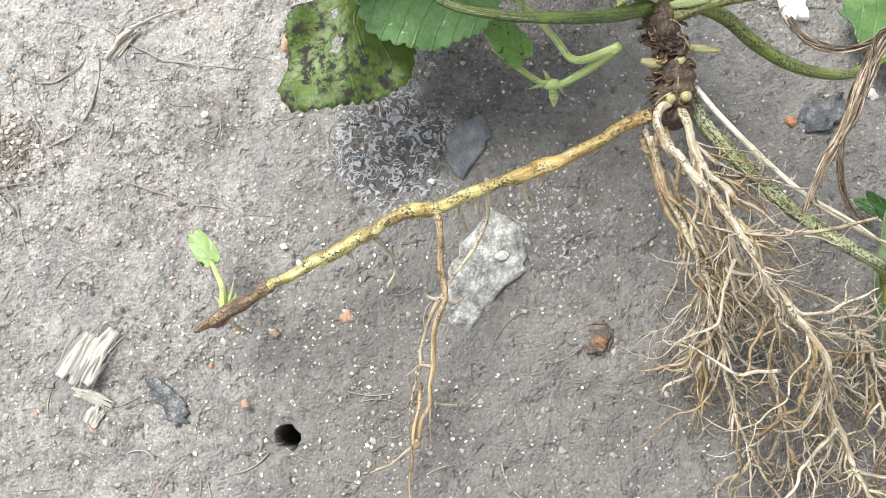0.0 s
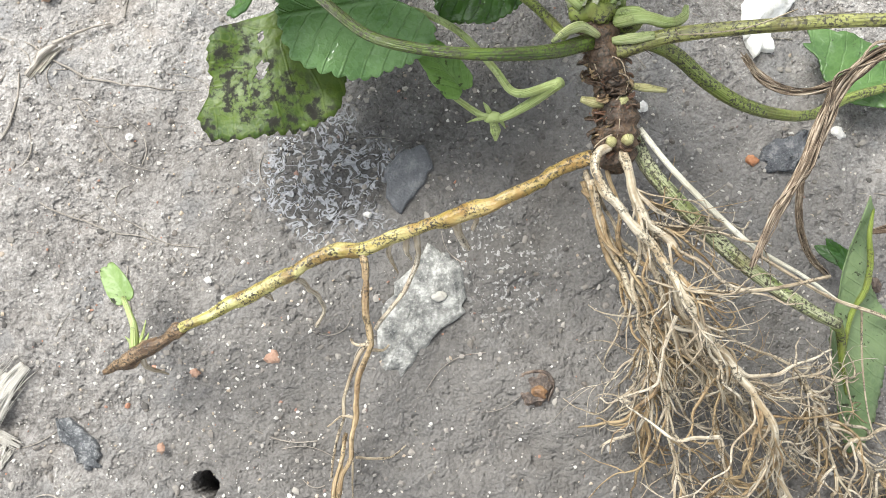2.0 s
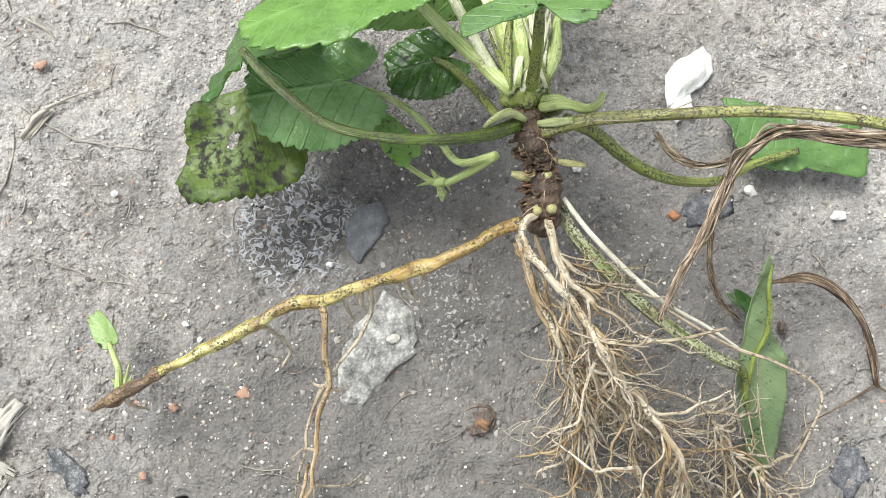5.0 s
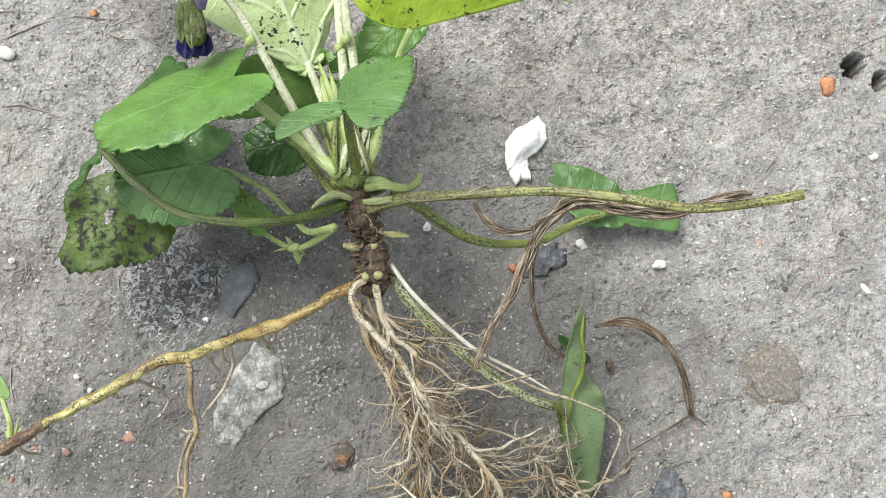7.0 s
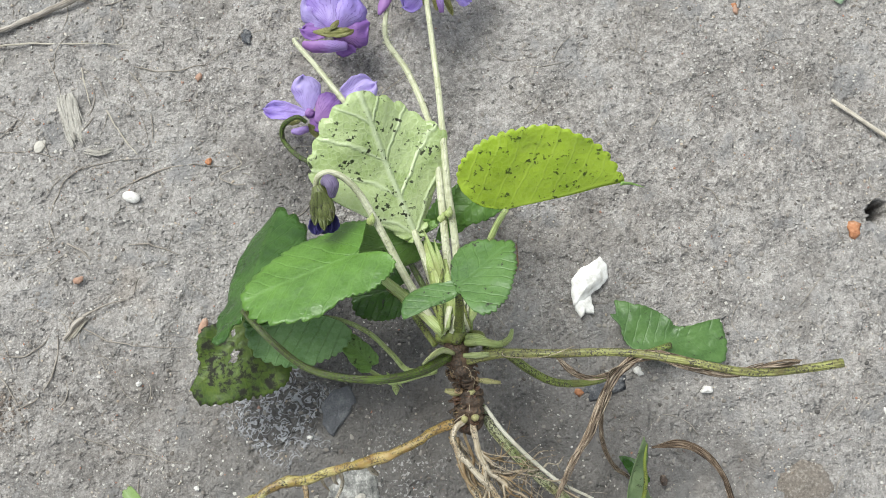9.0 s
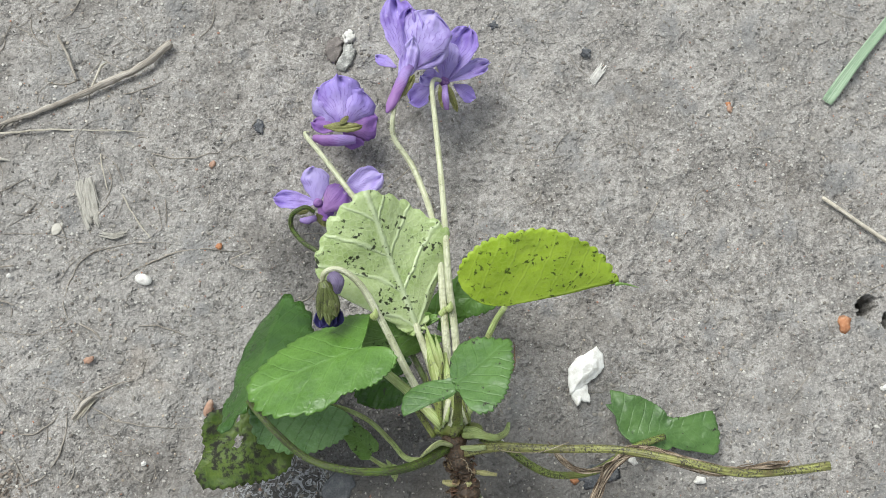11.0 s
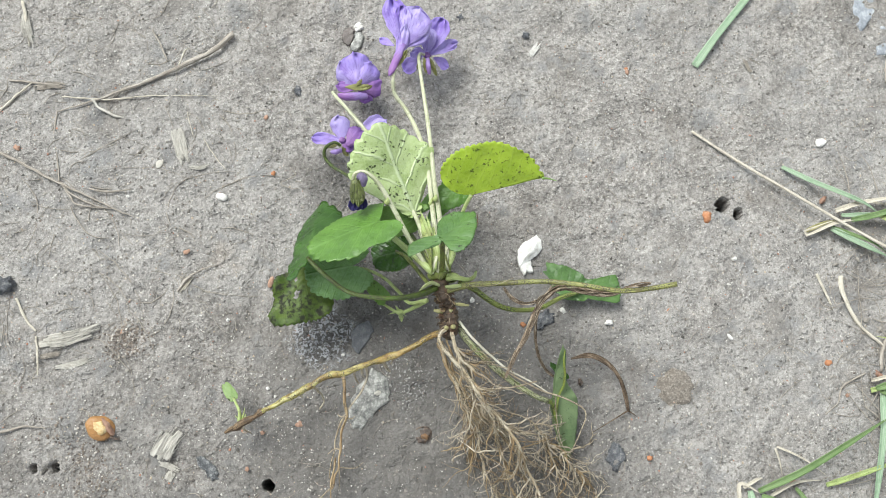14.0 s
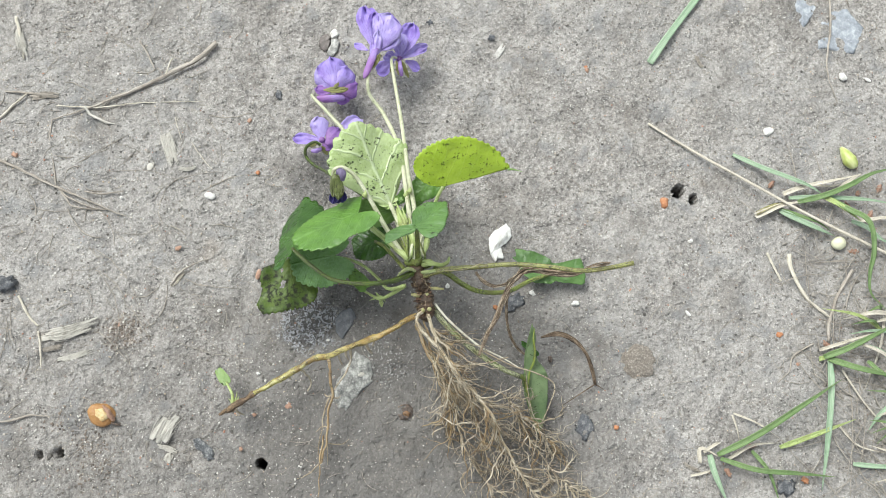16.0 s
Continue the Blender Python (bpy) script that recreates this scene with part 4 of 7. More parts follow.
for pts, r in ((((0.03, -0.67, 3.3), (-0.11, 0.16, 3.45), (-0.2, 1, 3.2), (-0.22, 1.33, 3)), (0.10, 0.16, 0.12, 0.02)), (((0.08, -0.07, 3.4), (-0.06, 0.63, 3.5), (-0.15, 1.08, 3.45), (-0.23, 1.47, 3.35)), (0.06, 0.09, 0.06, 0.01)), (((0.07, 0.21, 3.4), (-0, 0.76, 3.55), (-0.05, 1.2, 3.5)), (0.06, 0.07, 0.01)),
               (((0.14, -0.69, 3.3), (0.08, 0.05, 3.55), (0.11, 0.77, 3.4)), (0.10, 0.15, 0.05)),
               (((0.26, -0.7, 3.3), (0.55, -0.28, 3.5), (0.74, 0.36, 3.3)), (0.10, 0.13, 0.04)),
               (((0.38, -0.7, 3.2), (0.41, -0.25, 3.4), (0.54, 0.41, 3.2)), (0.12, 0.17, 0.03))):
    stem("stipule", pts, r, stalk_lime, crown, "pale green leaf sheath", sides=10, flat=0.5)

rng = random.Random(14)
for i in range(26):
    a = V((0.09, -0.71, 3.45)) + V((rng.uniform(-0.3, 0.35), rng.uniform(-0.05, 0.1), rng.uniform(-0.1, 0.15)))
    e = V((0.22, 0.71, 3.3)) + V((rng.uniform(-0.55, 0.5), rng.uniform(-0.5, 0.4), rng.uniform(-0.3, 0.25)))
    r = rng.uniform(0.035, 0.075)
    stem("stipule", [a, a.lerp(e, 0.5) + V((rng.uniform(-0.06, 0.06), 0, 0.08)), e], (r, r * 1.1, r * 0.2), rng.choice((stalk_lime, stalk_pale, stalk_green)), crown, sides=8, steps=6, flat=0.45, bumps=0.15)

# leaves
BROAD = ((0, 9, 17, 24, 31, 37, 41, 44, 46, 48, 56, 90, 180), (1.0, 0.98, 0.96, 0.89, 0.86, 0.82, 0.76, 0.67, 0.51, 0.30, 0.15, 0.08, 0.03), (0, 5, 11, 17, 22, 28, 34, 40, 44, 47, 50, 60, 90, 180), (1.0, 0.96, 0.92, 0.88, 0.83, 0.77, 0.74, 0.70, 0.61, 0.49, 0.33, 0.14, 0.07, 0.03))
leaf(plant, (-0.40, 1.39, 3.2), (-1.18, 4.28, 4.24), (1.0, 1.0), (leaf_pale, leaf_top), up=(0.425, -0.244, 1), fold=(-0.05, 0.03), curl=(-0.12, 0.0), ripple=0.05, teeth=25, tooth=0.045, seed=1, form=BROAD, label="pale leaf underside with raised veins and soil specks")
FOLDED = ((0, 6, 16, 26, 38, 50, 65, 76, 89, 103, 119, 131, 141, 151, 160, 180), (1.0, 0.98, 0.95, 0.91, 0.86, 0.82, 0.75, 0.71, 0.66, 0.63, 0.59, 0.52, 0.44, 0.29, 0.12, 0.03), (0, 15, 35, 70, 120, 180), (1.0, 0.75, 0.45, 0.28, 0.16, 0.03))
leaf(plant, (1.44, 1.51, 4.0), (3.82, 1.63, 4.33), (1.0, 1.0), (leaf_lime, leaf_light), up=(-0.1, -0.9, 1), fold=(0.02, -1.9), curl=(-0.08, -0.5), bend=-0.04, ripple=0.03, teeth=27, tooth=0.045, seed=2, form=FOLDED, label="yellow-green leaf speckled with soil")
stem("leaf_tip", [(3.72, 1.64, 4.3), (3.95, 1.63, 4.2), (4.25, 1.55, 4.05)], (0.05, 0.028, 0.006), leaf_vein, plant, "drawn-out yellow-green leaf point", sides=6, steps=4, flat=0.4)
leaf(plant, (1.45, 2.41, 2.5), (0.47, 1.69, 2.2), (0.55, 0.6), (leaf_top, leaf_light), fold=(-0.1, -0.1), lobe=0.8, seed=41, label="green leaf half hidden behind the stalks")
HEART_BROAD = ((0, 13, 24, 33, 44, 59, 88, 113, 140, 153, 168, 180), (1.0, 0.99, 0.92, 0.80, 0.68, 0.48, 0.42, 0.42, 0.39, 0.30, 0.17, 0.05),
               (0, 6, 18, 34, 54, 80, 108, 121, 127, 140, 180), (1.0, 0.98, 0.89, 0.75, 0.60, 0.52, 0.51, 0.46, 0.28, 0.08, 0.05))
leaf(plant, (-1.67, 0.96, 4.3), (-3.90, 0.38, 4.39), (1.0, 1.0), (leaf_top, leaf_light), up=(-0.17, 0.8, 1), fold=(0.02, 0.0), curl=(-0.15, -0.12), bend=-0.03, ripple=0.028, teeth=25, tooth=0.06, seed=3, form=HEART_BROAD, label="mid-green heart-shaped leaf with a deep notch")
BENT = ((0, 10, 22, 40, 65, 90, 112, 130, 180), (1.0, 0.88, 0.62, 0.40, 0.30, 0.27, 0.26, 0.15, 0.03), (0, 20, 40, 60, 80, 100, 180), (1.0, 0.90, 0.62, 0.38, 0.2, 0.1, 0.03))
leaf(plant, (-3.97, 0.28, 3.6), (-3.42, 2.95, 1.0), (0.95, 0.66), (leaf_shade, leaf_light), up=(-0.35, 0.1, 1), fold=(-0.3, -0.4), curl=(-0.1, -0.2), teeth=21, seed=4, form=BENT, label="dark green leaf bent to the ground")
RAGGED = ((0, 8, 18, 29, 40, 62, 90, 180), (1.0, 1.05, 0.95, 0.85, 0.81, 0.73, 0.3, 0.05), (0, 2, 4, 9, 22, 34, 37, 42, 60, 180), (1.0, 0.99, 0.86, 0.76, 0.68, 0.58, 0.40, 0.22, 0.10, 0.03))
leaf(plant, (-3.9, 0.4, 1.9), (-5.62, -1.07, 1.85), (1.0, 1.0), (leaf_dirty, leaf_deep), up=(0, 0.05, 1), fold=(-0.05, 0.05), curl=(-0.12, 0.2), bend=-0.05, ripple=0.05, teeth=35, tooth=0.05, seed=5, form=RAGGED, holes=((-4.60, -0.47, 0.10), (-4.56, 0.05, 0.05)), label="yellowing leaf with a hole, caked with black soil")
leaf(plant, (-2.75, 0.11, 2.5), (-4.52, 0.02, 2.65), (1.05, 0.85), (leaf_wet, leaf_top), up=(0, 0.05, 1), fold=(-0.12, 0.05), curl=(-0.2, 0), bend=-0.05, lobe=1.1, blunt=1.6, teeth=19, seed=25, label="wet rounded green leaf underside")
leaf(plant, (-1.02, 0.52, 1.9), (-2.22, 0.42, 1.65), (0.66, 0.60), (leaf_wet_dark, leaf_top), fold=(0.05, -0.1), lobe=1.0, blunt=2.0, teeth=19, tooth=0.05, ripple=0.06, seed=6, label="small dark wet leaf")
leaf(plant, (-0.75, 1.3, 3.0), (-3.05, 1.12, 3.0), (0.62, 0.55), (leaf_light, leaf_top), up=(0, -0.3, 1), fold=(-0.1, 0.1), curl=(-0.4, 0), blunt=1.0, seed=7, label="light green leaf underside")
leaf(plant, (0.38, 1.97, 1.6), (1.45, 2.85, 1.2), (0.45, 0.5), (leaf_top, leaf_lime), seed=8, label="small green leaf")
OVATE = ((0, 3, 14, 27, 48, 61, 73, 100, 180), (1.0, 1.0, 0.92, 0.85, 0.77, 0.51, 0.27, 0.1, 0.03), (0, 14, 41, 67, 89, 102, 112, 120, 180), (1.0, 0.87, 0.74, 0.72, 0.74, 0.68, 0.5, 0.2, 0.03))
leaf(plant, (0.2, 0.01, 5.1), (1.37, 0.71, 4.81), (1.0, 1.0), (leaf_young, leaf_light), up=(-0.35, 1.0, 1), fold=(0.1, 0.0), curl=(0, -0.15), teeth=27, tooth=0.055, ripple=0.04, seed=9, form=OVATE, label="young green leaf with a torn brown edge")
stem("torn_edge", [(1.40, 0.66, 4.84), (1.33, 0.42, 4.98), (1.28, 0.22, 5.12), (1.16, -0.02, 5.30), (0.98, -0.25, 5.48)], (0.010, 0.02, 0.012, 0.018, 0.006), scale_brown, plant, "dry brown torn leaf edge", sides=6, steps=6, bumps=0.5, kink=0.06)
SICKLE = ((0, 3, 12, 90, 180), (1.0, 0.6, 0.15, 0.05, 0.03), (0, 12, 27, 36, 45, 70, 180), (1.0, 0.95, 0.80, 0.56, 0.34, 0.1, 0.03))
leaf(plant, (0.36, -0.03, 5.1), (-0.91, -0.46, 5.32), (1.0, 1.0), (leaf_young, leaf_lime), up=(-0.1, 0.8, 1), fold=(-0.3, 0.05), teeth=15, tooth=0.03, bend=-0.03, seed=10, form=SICKLE, label="narrow folded young leaf")
TORN = ((0, 10, 18, 30, 46, 65, 90, 109, 120, 126, 131, 136, 144, 155, 180), (0.93, 0.95, 0.50, 0.36, 0.33, 0.40, 0.55, 0.71, 0.95, 0.86, 0.80, 0.87, 0.66, 0.60, 0.45),
        (0, 15, 30, 33, 36, 50, 120, 180), (0.93, 0.94, 0.95, 0.90, 0.65, 0.30, 0.25, 0.45))
leaf(plant, (5.03, -1.48, 0.65), (6.68, -1.35, 0.5), (0.93, 0.95), (leaf_young, leaf_light), up=(0.05, 0.1, 1), fold=(-0.05, -0.1), ripple=0.05, teeth=23, tooth=0.03, seed=11, form=TORN, label="dark green torn leaf lying on soil")
CREASED = ((0, 12, 22, 38, 55, 79, 106, 125, 138, 148, 155, 161, 165, 172, 180), (1.0, 0.84, 0.66, 0.50, 0.43, 0.39, 0.33, 0.33, 0.38, 0.52, 0.80, 0.90, 0.55, 0.22, 0.05), (0, 10, 30, 90, 180), (1.0, 0.5, 0.2, 0.08, 0.05))
leaf(plant, (3.36, -5.15, 1.15), (3.50, -7.2, 0.4), (1.0, 1.0), (leaf_dull, leaf_young), up=(-0.1, -0.35, 1), fold=(0.1, 0.7), curl=(-0.3, 0.4), ripple=0.05, teeth=41, tooth=0.06, seed=32, form=CREASED, label="creased dull green leaf with a jagged edge")
stem("fold_edge", [(3.36, -5.6, 1.2), (3.52, -5.05, 1.35), (3.72, -4.72, 1.5), (3.82, -4.35, 1.6), (3.84, -3.95, 1.7), (3.94, -3.6, 1.75)], (0.03, 0.04, 0.05, 0.05, 0.04, 0.02), stalk_fold, plant, "yellow-green rolled edge of the creased leaf", sides=9, steps=6, flat=0.55, bumps=0.2)
stem("petiole", [(3.0, -5.12, 1.9), (3.24, -5.28, 1.5), (3.3, -5.7, 1.25), (3.38, -6.2, 1.0)], (0.08, 0.075, 0.05, 0.02), stalk_fold, plant, sides=9, bumps=0.2)
leaf(plant, (3.95, -4.44, 0.9), (3.51, -3.85, 1), (0.16, 0.14), (leaf_deep, leaf_top), lobe=0.3, teeth=5, seed=33, label="small dark leaf lobe")
leaf(plant, (3.94, -4.19, 0.5), (3.6, -3.89, 0.35), (0.12, 0.14), (leaf_deep, leaf_top), teeth=5, lobe=0.5, seed=13, label="small dark leaf tip")

# small flowering shoot under the crown
stem("shoot", [(-0.4, -1.39, 2.5), (-0.82, -1.43, 1.7), (-1.3, -1.47, 1.4), (-1.78, -1.14, 1.5), (-2.15, -0.77, 1.6)], (0.08, 0.07, 0.055, 0.045, 0.04), stalk_lime, plant, "light green side shoot", sides=10)
for a, b, r in (((-1.27, -1.48, 1.42), (-1.58, -1.38, 1.5), 0.045), ((-1.38, -1.45, 1.45), (-1.69, -1.48, 1.4), 0.03), ((-1.22, -1.45, 1.45), (-1.11, -1.62, 1.3), 0.04), ((-1.33, -1.39, 1.45), (-1.41, -1.24, 1.55), 0.04)):
    stem("bract", [a, V(a).lerp(V(b), 0.5) + V((0, 0, 0.03)), b], (r * 1.4, r, r * 0.15), stalk_lime, plant, sides=7, steps=4, flat=0.5)
part("node", lump(bmesh.new(), (-1.29, -1.46, 1.42), (0.13, 0.10, 0.09), rough=0.35, seed=5, level=2), stalk_lime, plant)
stem("bud", [(-1.3, -1.49, 1.4), (-1.26, -1.62, 1.25), (-1.27, -1.75, 1.15)], (0.05, 0.085, 0.02), stalk_lime, plant, sides=8)
leaf(plant, (-1.76, -0.97, 1.7), (-2.35, -0.15, 2), (0.30, 0.26), (leaf_light, leaf_lime), fold=(0.25, 0.2), teeth=7, lobe=0.35, seed=14, label="tiny unfolding leaf")

# yellow runner with a sprout at its end
stem("runner", [(-0.14, -2.54, 2.6), (-0.59, -2.63, 2.5), (-1.2, -2.85, 2.5), (-2.05, -3.04, 2.3), (-2.76, -3.13, 2), (-3.48, -3.23, 1.75), (-4.15, -3.3, 1.7), (-5.07, -3.69, 1.7), (-5.65, -3.87, 1.7), (-6.19, -4.05, 1.65)], (0.10, 0.095, 0.09, 0.10, 0.125, 0.09, 0.095, 0.10, 0.12, 0.09, 0.12, 0.095, 0.08, 0.075), runner_skin, plant, "yellow-brown runner with knotted joints", sides=14, steps=16, bumps=0.22, wave=9, kink=0.04)
stem("runner_tip", [(-6.13, -4.03, 1.66), (-6.44, -4.16, 1.5), (-6.92, -4.3, 1.3), (-7.29, -4.42, 1.1), (-7.52, -4.49, 1)], (0.095, 0.10, 0.12, 0.09, 0.035), runner_old, plant, "withered brown end of the runner", sides=12, steps=8, bumps=0.4, wave=5)
for pts, r in ((((-2.05, -3.03, 2.25), (-2.07, -3.15, 1.9), (-1.99, -3.27, 1.6), (-1.89, -3.38, 1.4)), (0.05, 0.045, 0.03)), (((-1.88, -2.99, 2.3), (-1.77, -3.05, 2), (-1.83, -3.21, 1.8)), (0.05, 0.03, 0.02)),
               (((-3, -3.13, 1.9), (-3.05, -3.34, 1.6), (-3.02, -3.59, 1.2)), (0.03, 0.025, 0.01)), (((-2.82, -3.13, 1.95), (-2.81, -3.31, 1.7), (-2.77, -3.44, 1.5)), (0.035, 0.03, 0.015)),
               (((-2.68, -3.11, 2), (-2.65, -3.26, 1.8), (-2.64, -3.39, 1.6), (-2.77, -3.63, 1.4), (-3.05, -4, 1.3), (-3.43, -4.4, 1.25)), (0.04, 0.03, 0.025, 0.02)),
               (((-4.87, -3.67, 1.7), (-4.84, -3.74, 1.6), (-4.82, -3.81, 1.5)), (0.04, 0.03, 0.01)), (((-4.43, -3.53, 1.6), (-4.3, -3.71, 0.9), (-4.24, -3.88, 0.4), (-4.44, -4.14, 0.15)), (0.03, 0.025, 0.02)),
               (((-6.91, -4.31, 1.2), (-6.9, -4.48, 0.9), (-6.77, -4.61, 0.4)), (0.04, 0.03, 0.01))):
    stem("root", pts, [q * 1.45 for q in r], root_pale, plant, sides=6, steps=7, bumps=0.25, kink=0.06)
stem("root", [(-3.48, -3.24, 1.75), (-3.44, -3.52, 1.75), (-3.48, -3.99, 1.7), (-3.51, -4.54, 1.45), (-3.73, -5.06, 1.35), (-3.88, -5.68, 1.3), (-4.08, -6.3, 1.2), (-4.34, -6.76, 1), (-4.07, -5.83, 0.7), (-4.43, -6.95, 0.4), (-4.63, -7.9, 0.25)], (0.062, 0.052, 0.05, 0.045, 0.04, 0.035, 0.034, 0.03, 0.022, 0.015), root_ochre, plant, "long ochre root hanging from the runner", sides=9, steps=10, bumps=0.4, kink=0.07)
for pts, r in ((((-3.51, -4.54, 1.45), (-3.77, -4.83, 1.3), (-4, -5.35, 1.1), (-4.19, -5.9, 0.9), (-4.39, -6.46, 0.7)), (0.04, 0.03, 0.025, 0.02)), (((-3.52, -4.61, 1.45), (-3.72, -4.58, 1.4), (-3.79, -4.49, 1.4)), (0.03, 0.015)),
               (((-3.53, -4.68, 1.4), (-3.38, -4.7, 1.3), (-3.27, -4.61, 1.3)), (0.03, 0.012)), (((-3.86, -5.61, 1.3), (-4.06, -5.58, 1.2), (-4.31, -5.68, 1.1)), (0.025, 0.012)),
               (((-3.93, -6.16, 1.2), (-3.74, -6.24, 1), (-3.42, -6.25, 0.8), (-3.18, -6.14, 0.7)), (0.025, 0.02, 0.01)), (((-4.38, -6.8, 1), (-4.69, -7, 0.7), (-4.99, -7.1, 0.4), (-5.28, -7.16, 0.2)), (0.03, 0.02, 0.012)),
               (((-3.99, -6, 1.1), (-4.03, -6.49, 0.9), (-4.13, -6.91, 0.7)), (0.022, 0.01))):
    stem("root", pts, r, root_tan, plant, sides=6, steps=7, bumps=0.25, kink=0.06)
sprout = stem("sprout", [(-6.98, -4.2, 1.2), (-6.94, -3.91, 1.25), (-7.02, -3.65, 1.2), (-7.12, -3.42, 1.1)], (0.075, 0.055, 0.045, 0.04), stalk_lime, plant, "fresh green sprout on the runner", sides=10)
leaf(sprout, (-7.11, -3.38, 1.1), (-7.45, -2.74, 0.95), (0.20, 0.18), (leaf_sprout, leaf_light), fold=(0.2, 0.2), lobe=0.5, blunt=2.2, teeth=3, tooth=0.0, ripple=0.02, seed=15)
for a, b in (((-6.9, -4.16, 1.2), (-6.76, -3.81, 1.25)), ((-7.01, -4.16, 1.2), (-7.1, -4.01, 1.2)), ((-6.85, -4.17, 1.2), (-6.75, -4, 1.2))):
    stem("bract", [a, V(a).lerp(V(b), 0.5) + V((0.02, 0, 0.03)), b], (0.05, 0.035, 0.01), stalk_lime, sprout, sides=6, steps=4, flat=0.5)

# thick roots below the rhizome
MAIN_ROOTS = [
    ([(0.04, -2.49, 3), (-0.21, -2.65, 3.15), (-0.21, -3.01, 3.2), (0.08, -3.47, 3.1), (0.42, -3.95, 3), (0.67, -4.57, 3.05), (1.01, -5.12, 2.7), (1.33, -5.58, 2.4), (1.79, -6.38, 2.2), (2.07, -7.22, 1.4), (2.58, -8.59, 0.8), (3.16, -9.6, 0.4)], (0.10, 0.11, 0.11, 0.10, 0.095, 0.095, 0.09, 0.085, 0.075, 0.06, 0.04), root_warm),
    ([(0.21, -2.52, 2.9), (0.2, -2.83, 3.05), (0.26, -3.23, 3), (0.44, -3.6, 2.9), (0.73, -3.9, 2.8)], (0.10, 0.11, 0.10, 0.08), root_warm),
    ([(-0.22, -2.83, 2.5), (-0.13, -3.35, 2.4), (0.09, -4.04, 2.2), (0.28, -4.67, 2.1), (0.43, -5.15, 2), (0.63, -5.17, 1.6), (0.67, -6.75, 1.1), (1.14, -8.22, 0.6), (1.91, -9.16, 0.3)], (0.10, 0.09, 0.08, 0.07, 0.06, 0.05, 0.03), root_tan),
    ([(-0.25, -2.78, 2.3), (-0.13, -3.28, 2.1), (-0.01, -3.84, 2), (0.26, -4.41, 1.9), (0.46, -5.02, 1.8), (0.45, -5.72, 1.3), (0.2, -6.65, 0.8)], (0.08, 0.08, 0.07, 0.05, 0.03), root_ochre),
    ([(0.3, -3.16, 2.7), (0.42, -3.9, 2.5), (0.59, -4.58, 2.3), (0.74, -5.19, 2.1), (1.09, -5.46, 1.6), (1.35, -6.88, 1.2), (1.5, -8.48, 0.6)], (0.08, 0.08, 0.07, 0.05, 0.03), root_tan),
    ([(0.39, -3.23, 2.6), (0.7, -4.13, 2.3), (0.98, -5.06, 2), (1.33, -5.95, 1.8), (1.82, -6.48, 1.4), (2.32, -7.85, 0.9), (2.92, -9.16, 0.5)], (0.08, 0.08, 0.06, 0.05, 0.03), root_tan),
    ([(0.62, -4.77, 2.6), (0.43, -5.18, 2.5), (0.32, -5.6, 2.4), (0.18, -5.69, 2.3), (-0.24, -5.83, 1.9), (-0.38, -5.73, 1.8)], (0.05, 0.04, 0.03, 0.02), root_pale),
    ([(1.07, -6.42, 2.3), (0.7, -6.4, 2.4), (0.41, -6.38, 2.4), (0.1, -6.09, 2.2), (-0.2, -5.79, 2.1)], (0.045, 0.045, 0.04, 0.015), root_pale),
    ([(1.54, -5.68, 2.2), (2.17, -6.06, 1.8), (2.7, -6.33, 1.2), (3.23, -7.62, 0.7), (3.88, -8.75, 0.35), (4.64, -9.7, 0.2)], (0.06, 0.05, 0.04, 0.03, 0.015), root_tan),
    ([(1.03, -4.96, 2.5), (1.72, -5.32, 2.1), (2.39, -5.7, 1.8), (2.88, -6.47, 1.2), (3.7, -7.31, 0.8), (4.13, -7.99, 0.5)], (0.05, 0.04, 0.035, 0.02, 0.012), root_tan),
]
for pts, r, m in MAIN_ROOTS:
    k = 0.56 if pts not in (MAIN_ROOTS[0][0], MAIN_ROOTS[1][0]) else 0.6
    stem("root", pts, [q * k for q in r], m, plant, sides=10, steps=12, bumps=0.26, wave=11, kink=0.05)


rng = random.Random(8)
for i in range(8):
    pts = [V((-0.16, -2.81, 2.5)) + V((rng.uniform(-0.14, 0.3), rng.uniform(-0.1, 0.1), rng.uniform(-0.3, 0.2))), V((0.02, -3.5, 2.3)) + V((rng.uniform(-0.2, 0.35), rng.uniform(-0.2, 0.2), rng.uniform(-0.3, 0.2))),
           V((0.23, -4.28, 2.1)) + V((rng.uniform(-0.3, 0.5), rng.uniform(-0.3, 0.3), rng.uniform(-0.3, 0.3))), V((0.48, -5.22, 1.9)) + V((rng.uniform(-0.4, 0.8), rng.uniform(-0.7, 0.5), rng.uniform(-0.4, 0.3)))]
    if i % 2:
        pts.append(pts[-1] + V((rng.uniform(0.2, 1.2), rng.uniform(-2.2, -1.0), -0.7)))
    r = rng.uniform(0.022, 0.045)
    stem("root", pts, (r, r, r * 0.8, r * 0.4), rng.choice((root_ochre, root_tan, root_ochre)), plant, sides=7, steps=10, bumps=0.35, kink=0.10)


def wander(rng, start, heading, length, sink, turn=0.5):
    """Points of a thin root that drifts and sinks to the soil."""
    p, h, out = V(start), V(heading).normalized(), [V(start)]
    n = max(3, int(length / 0.26))
    for _ in range(n):
        h = (h + V((rng.uniform(-turn, turn), rng.uniform(-turn, turn), rng.uniform(-0.25, 0.25) - sink))).normalized()
        p = p + h * (length / n)
        if p.z < 0.08:
            p.z, h.z = 0.08, 0.0
        out.append(p.copy())
    return out


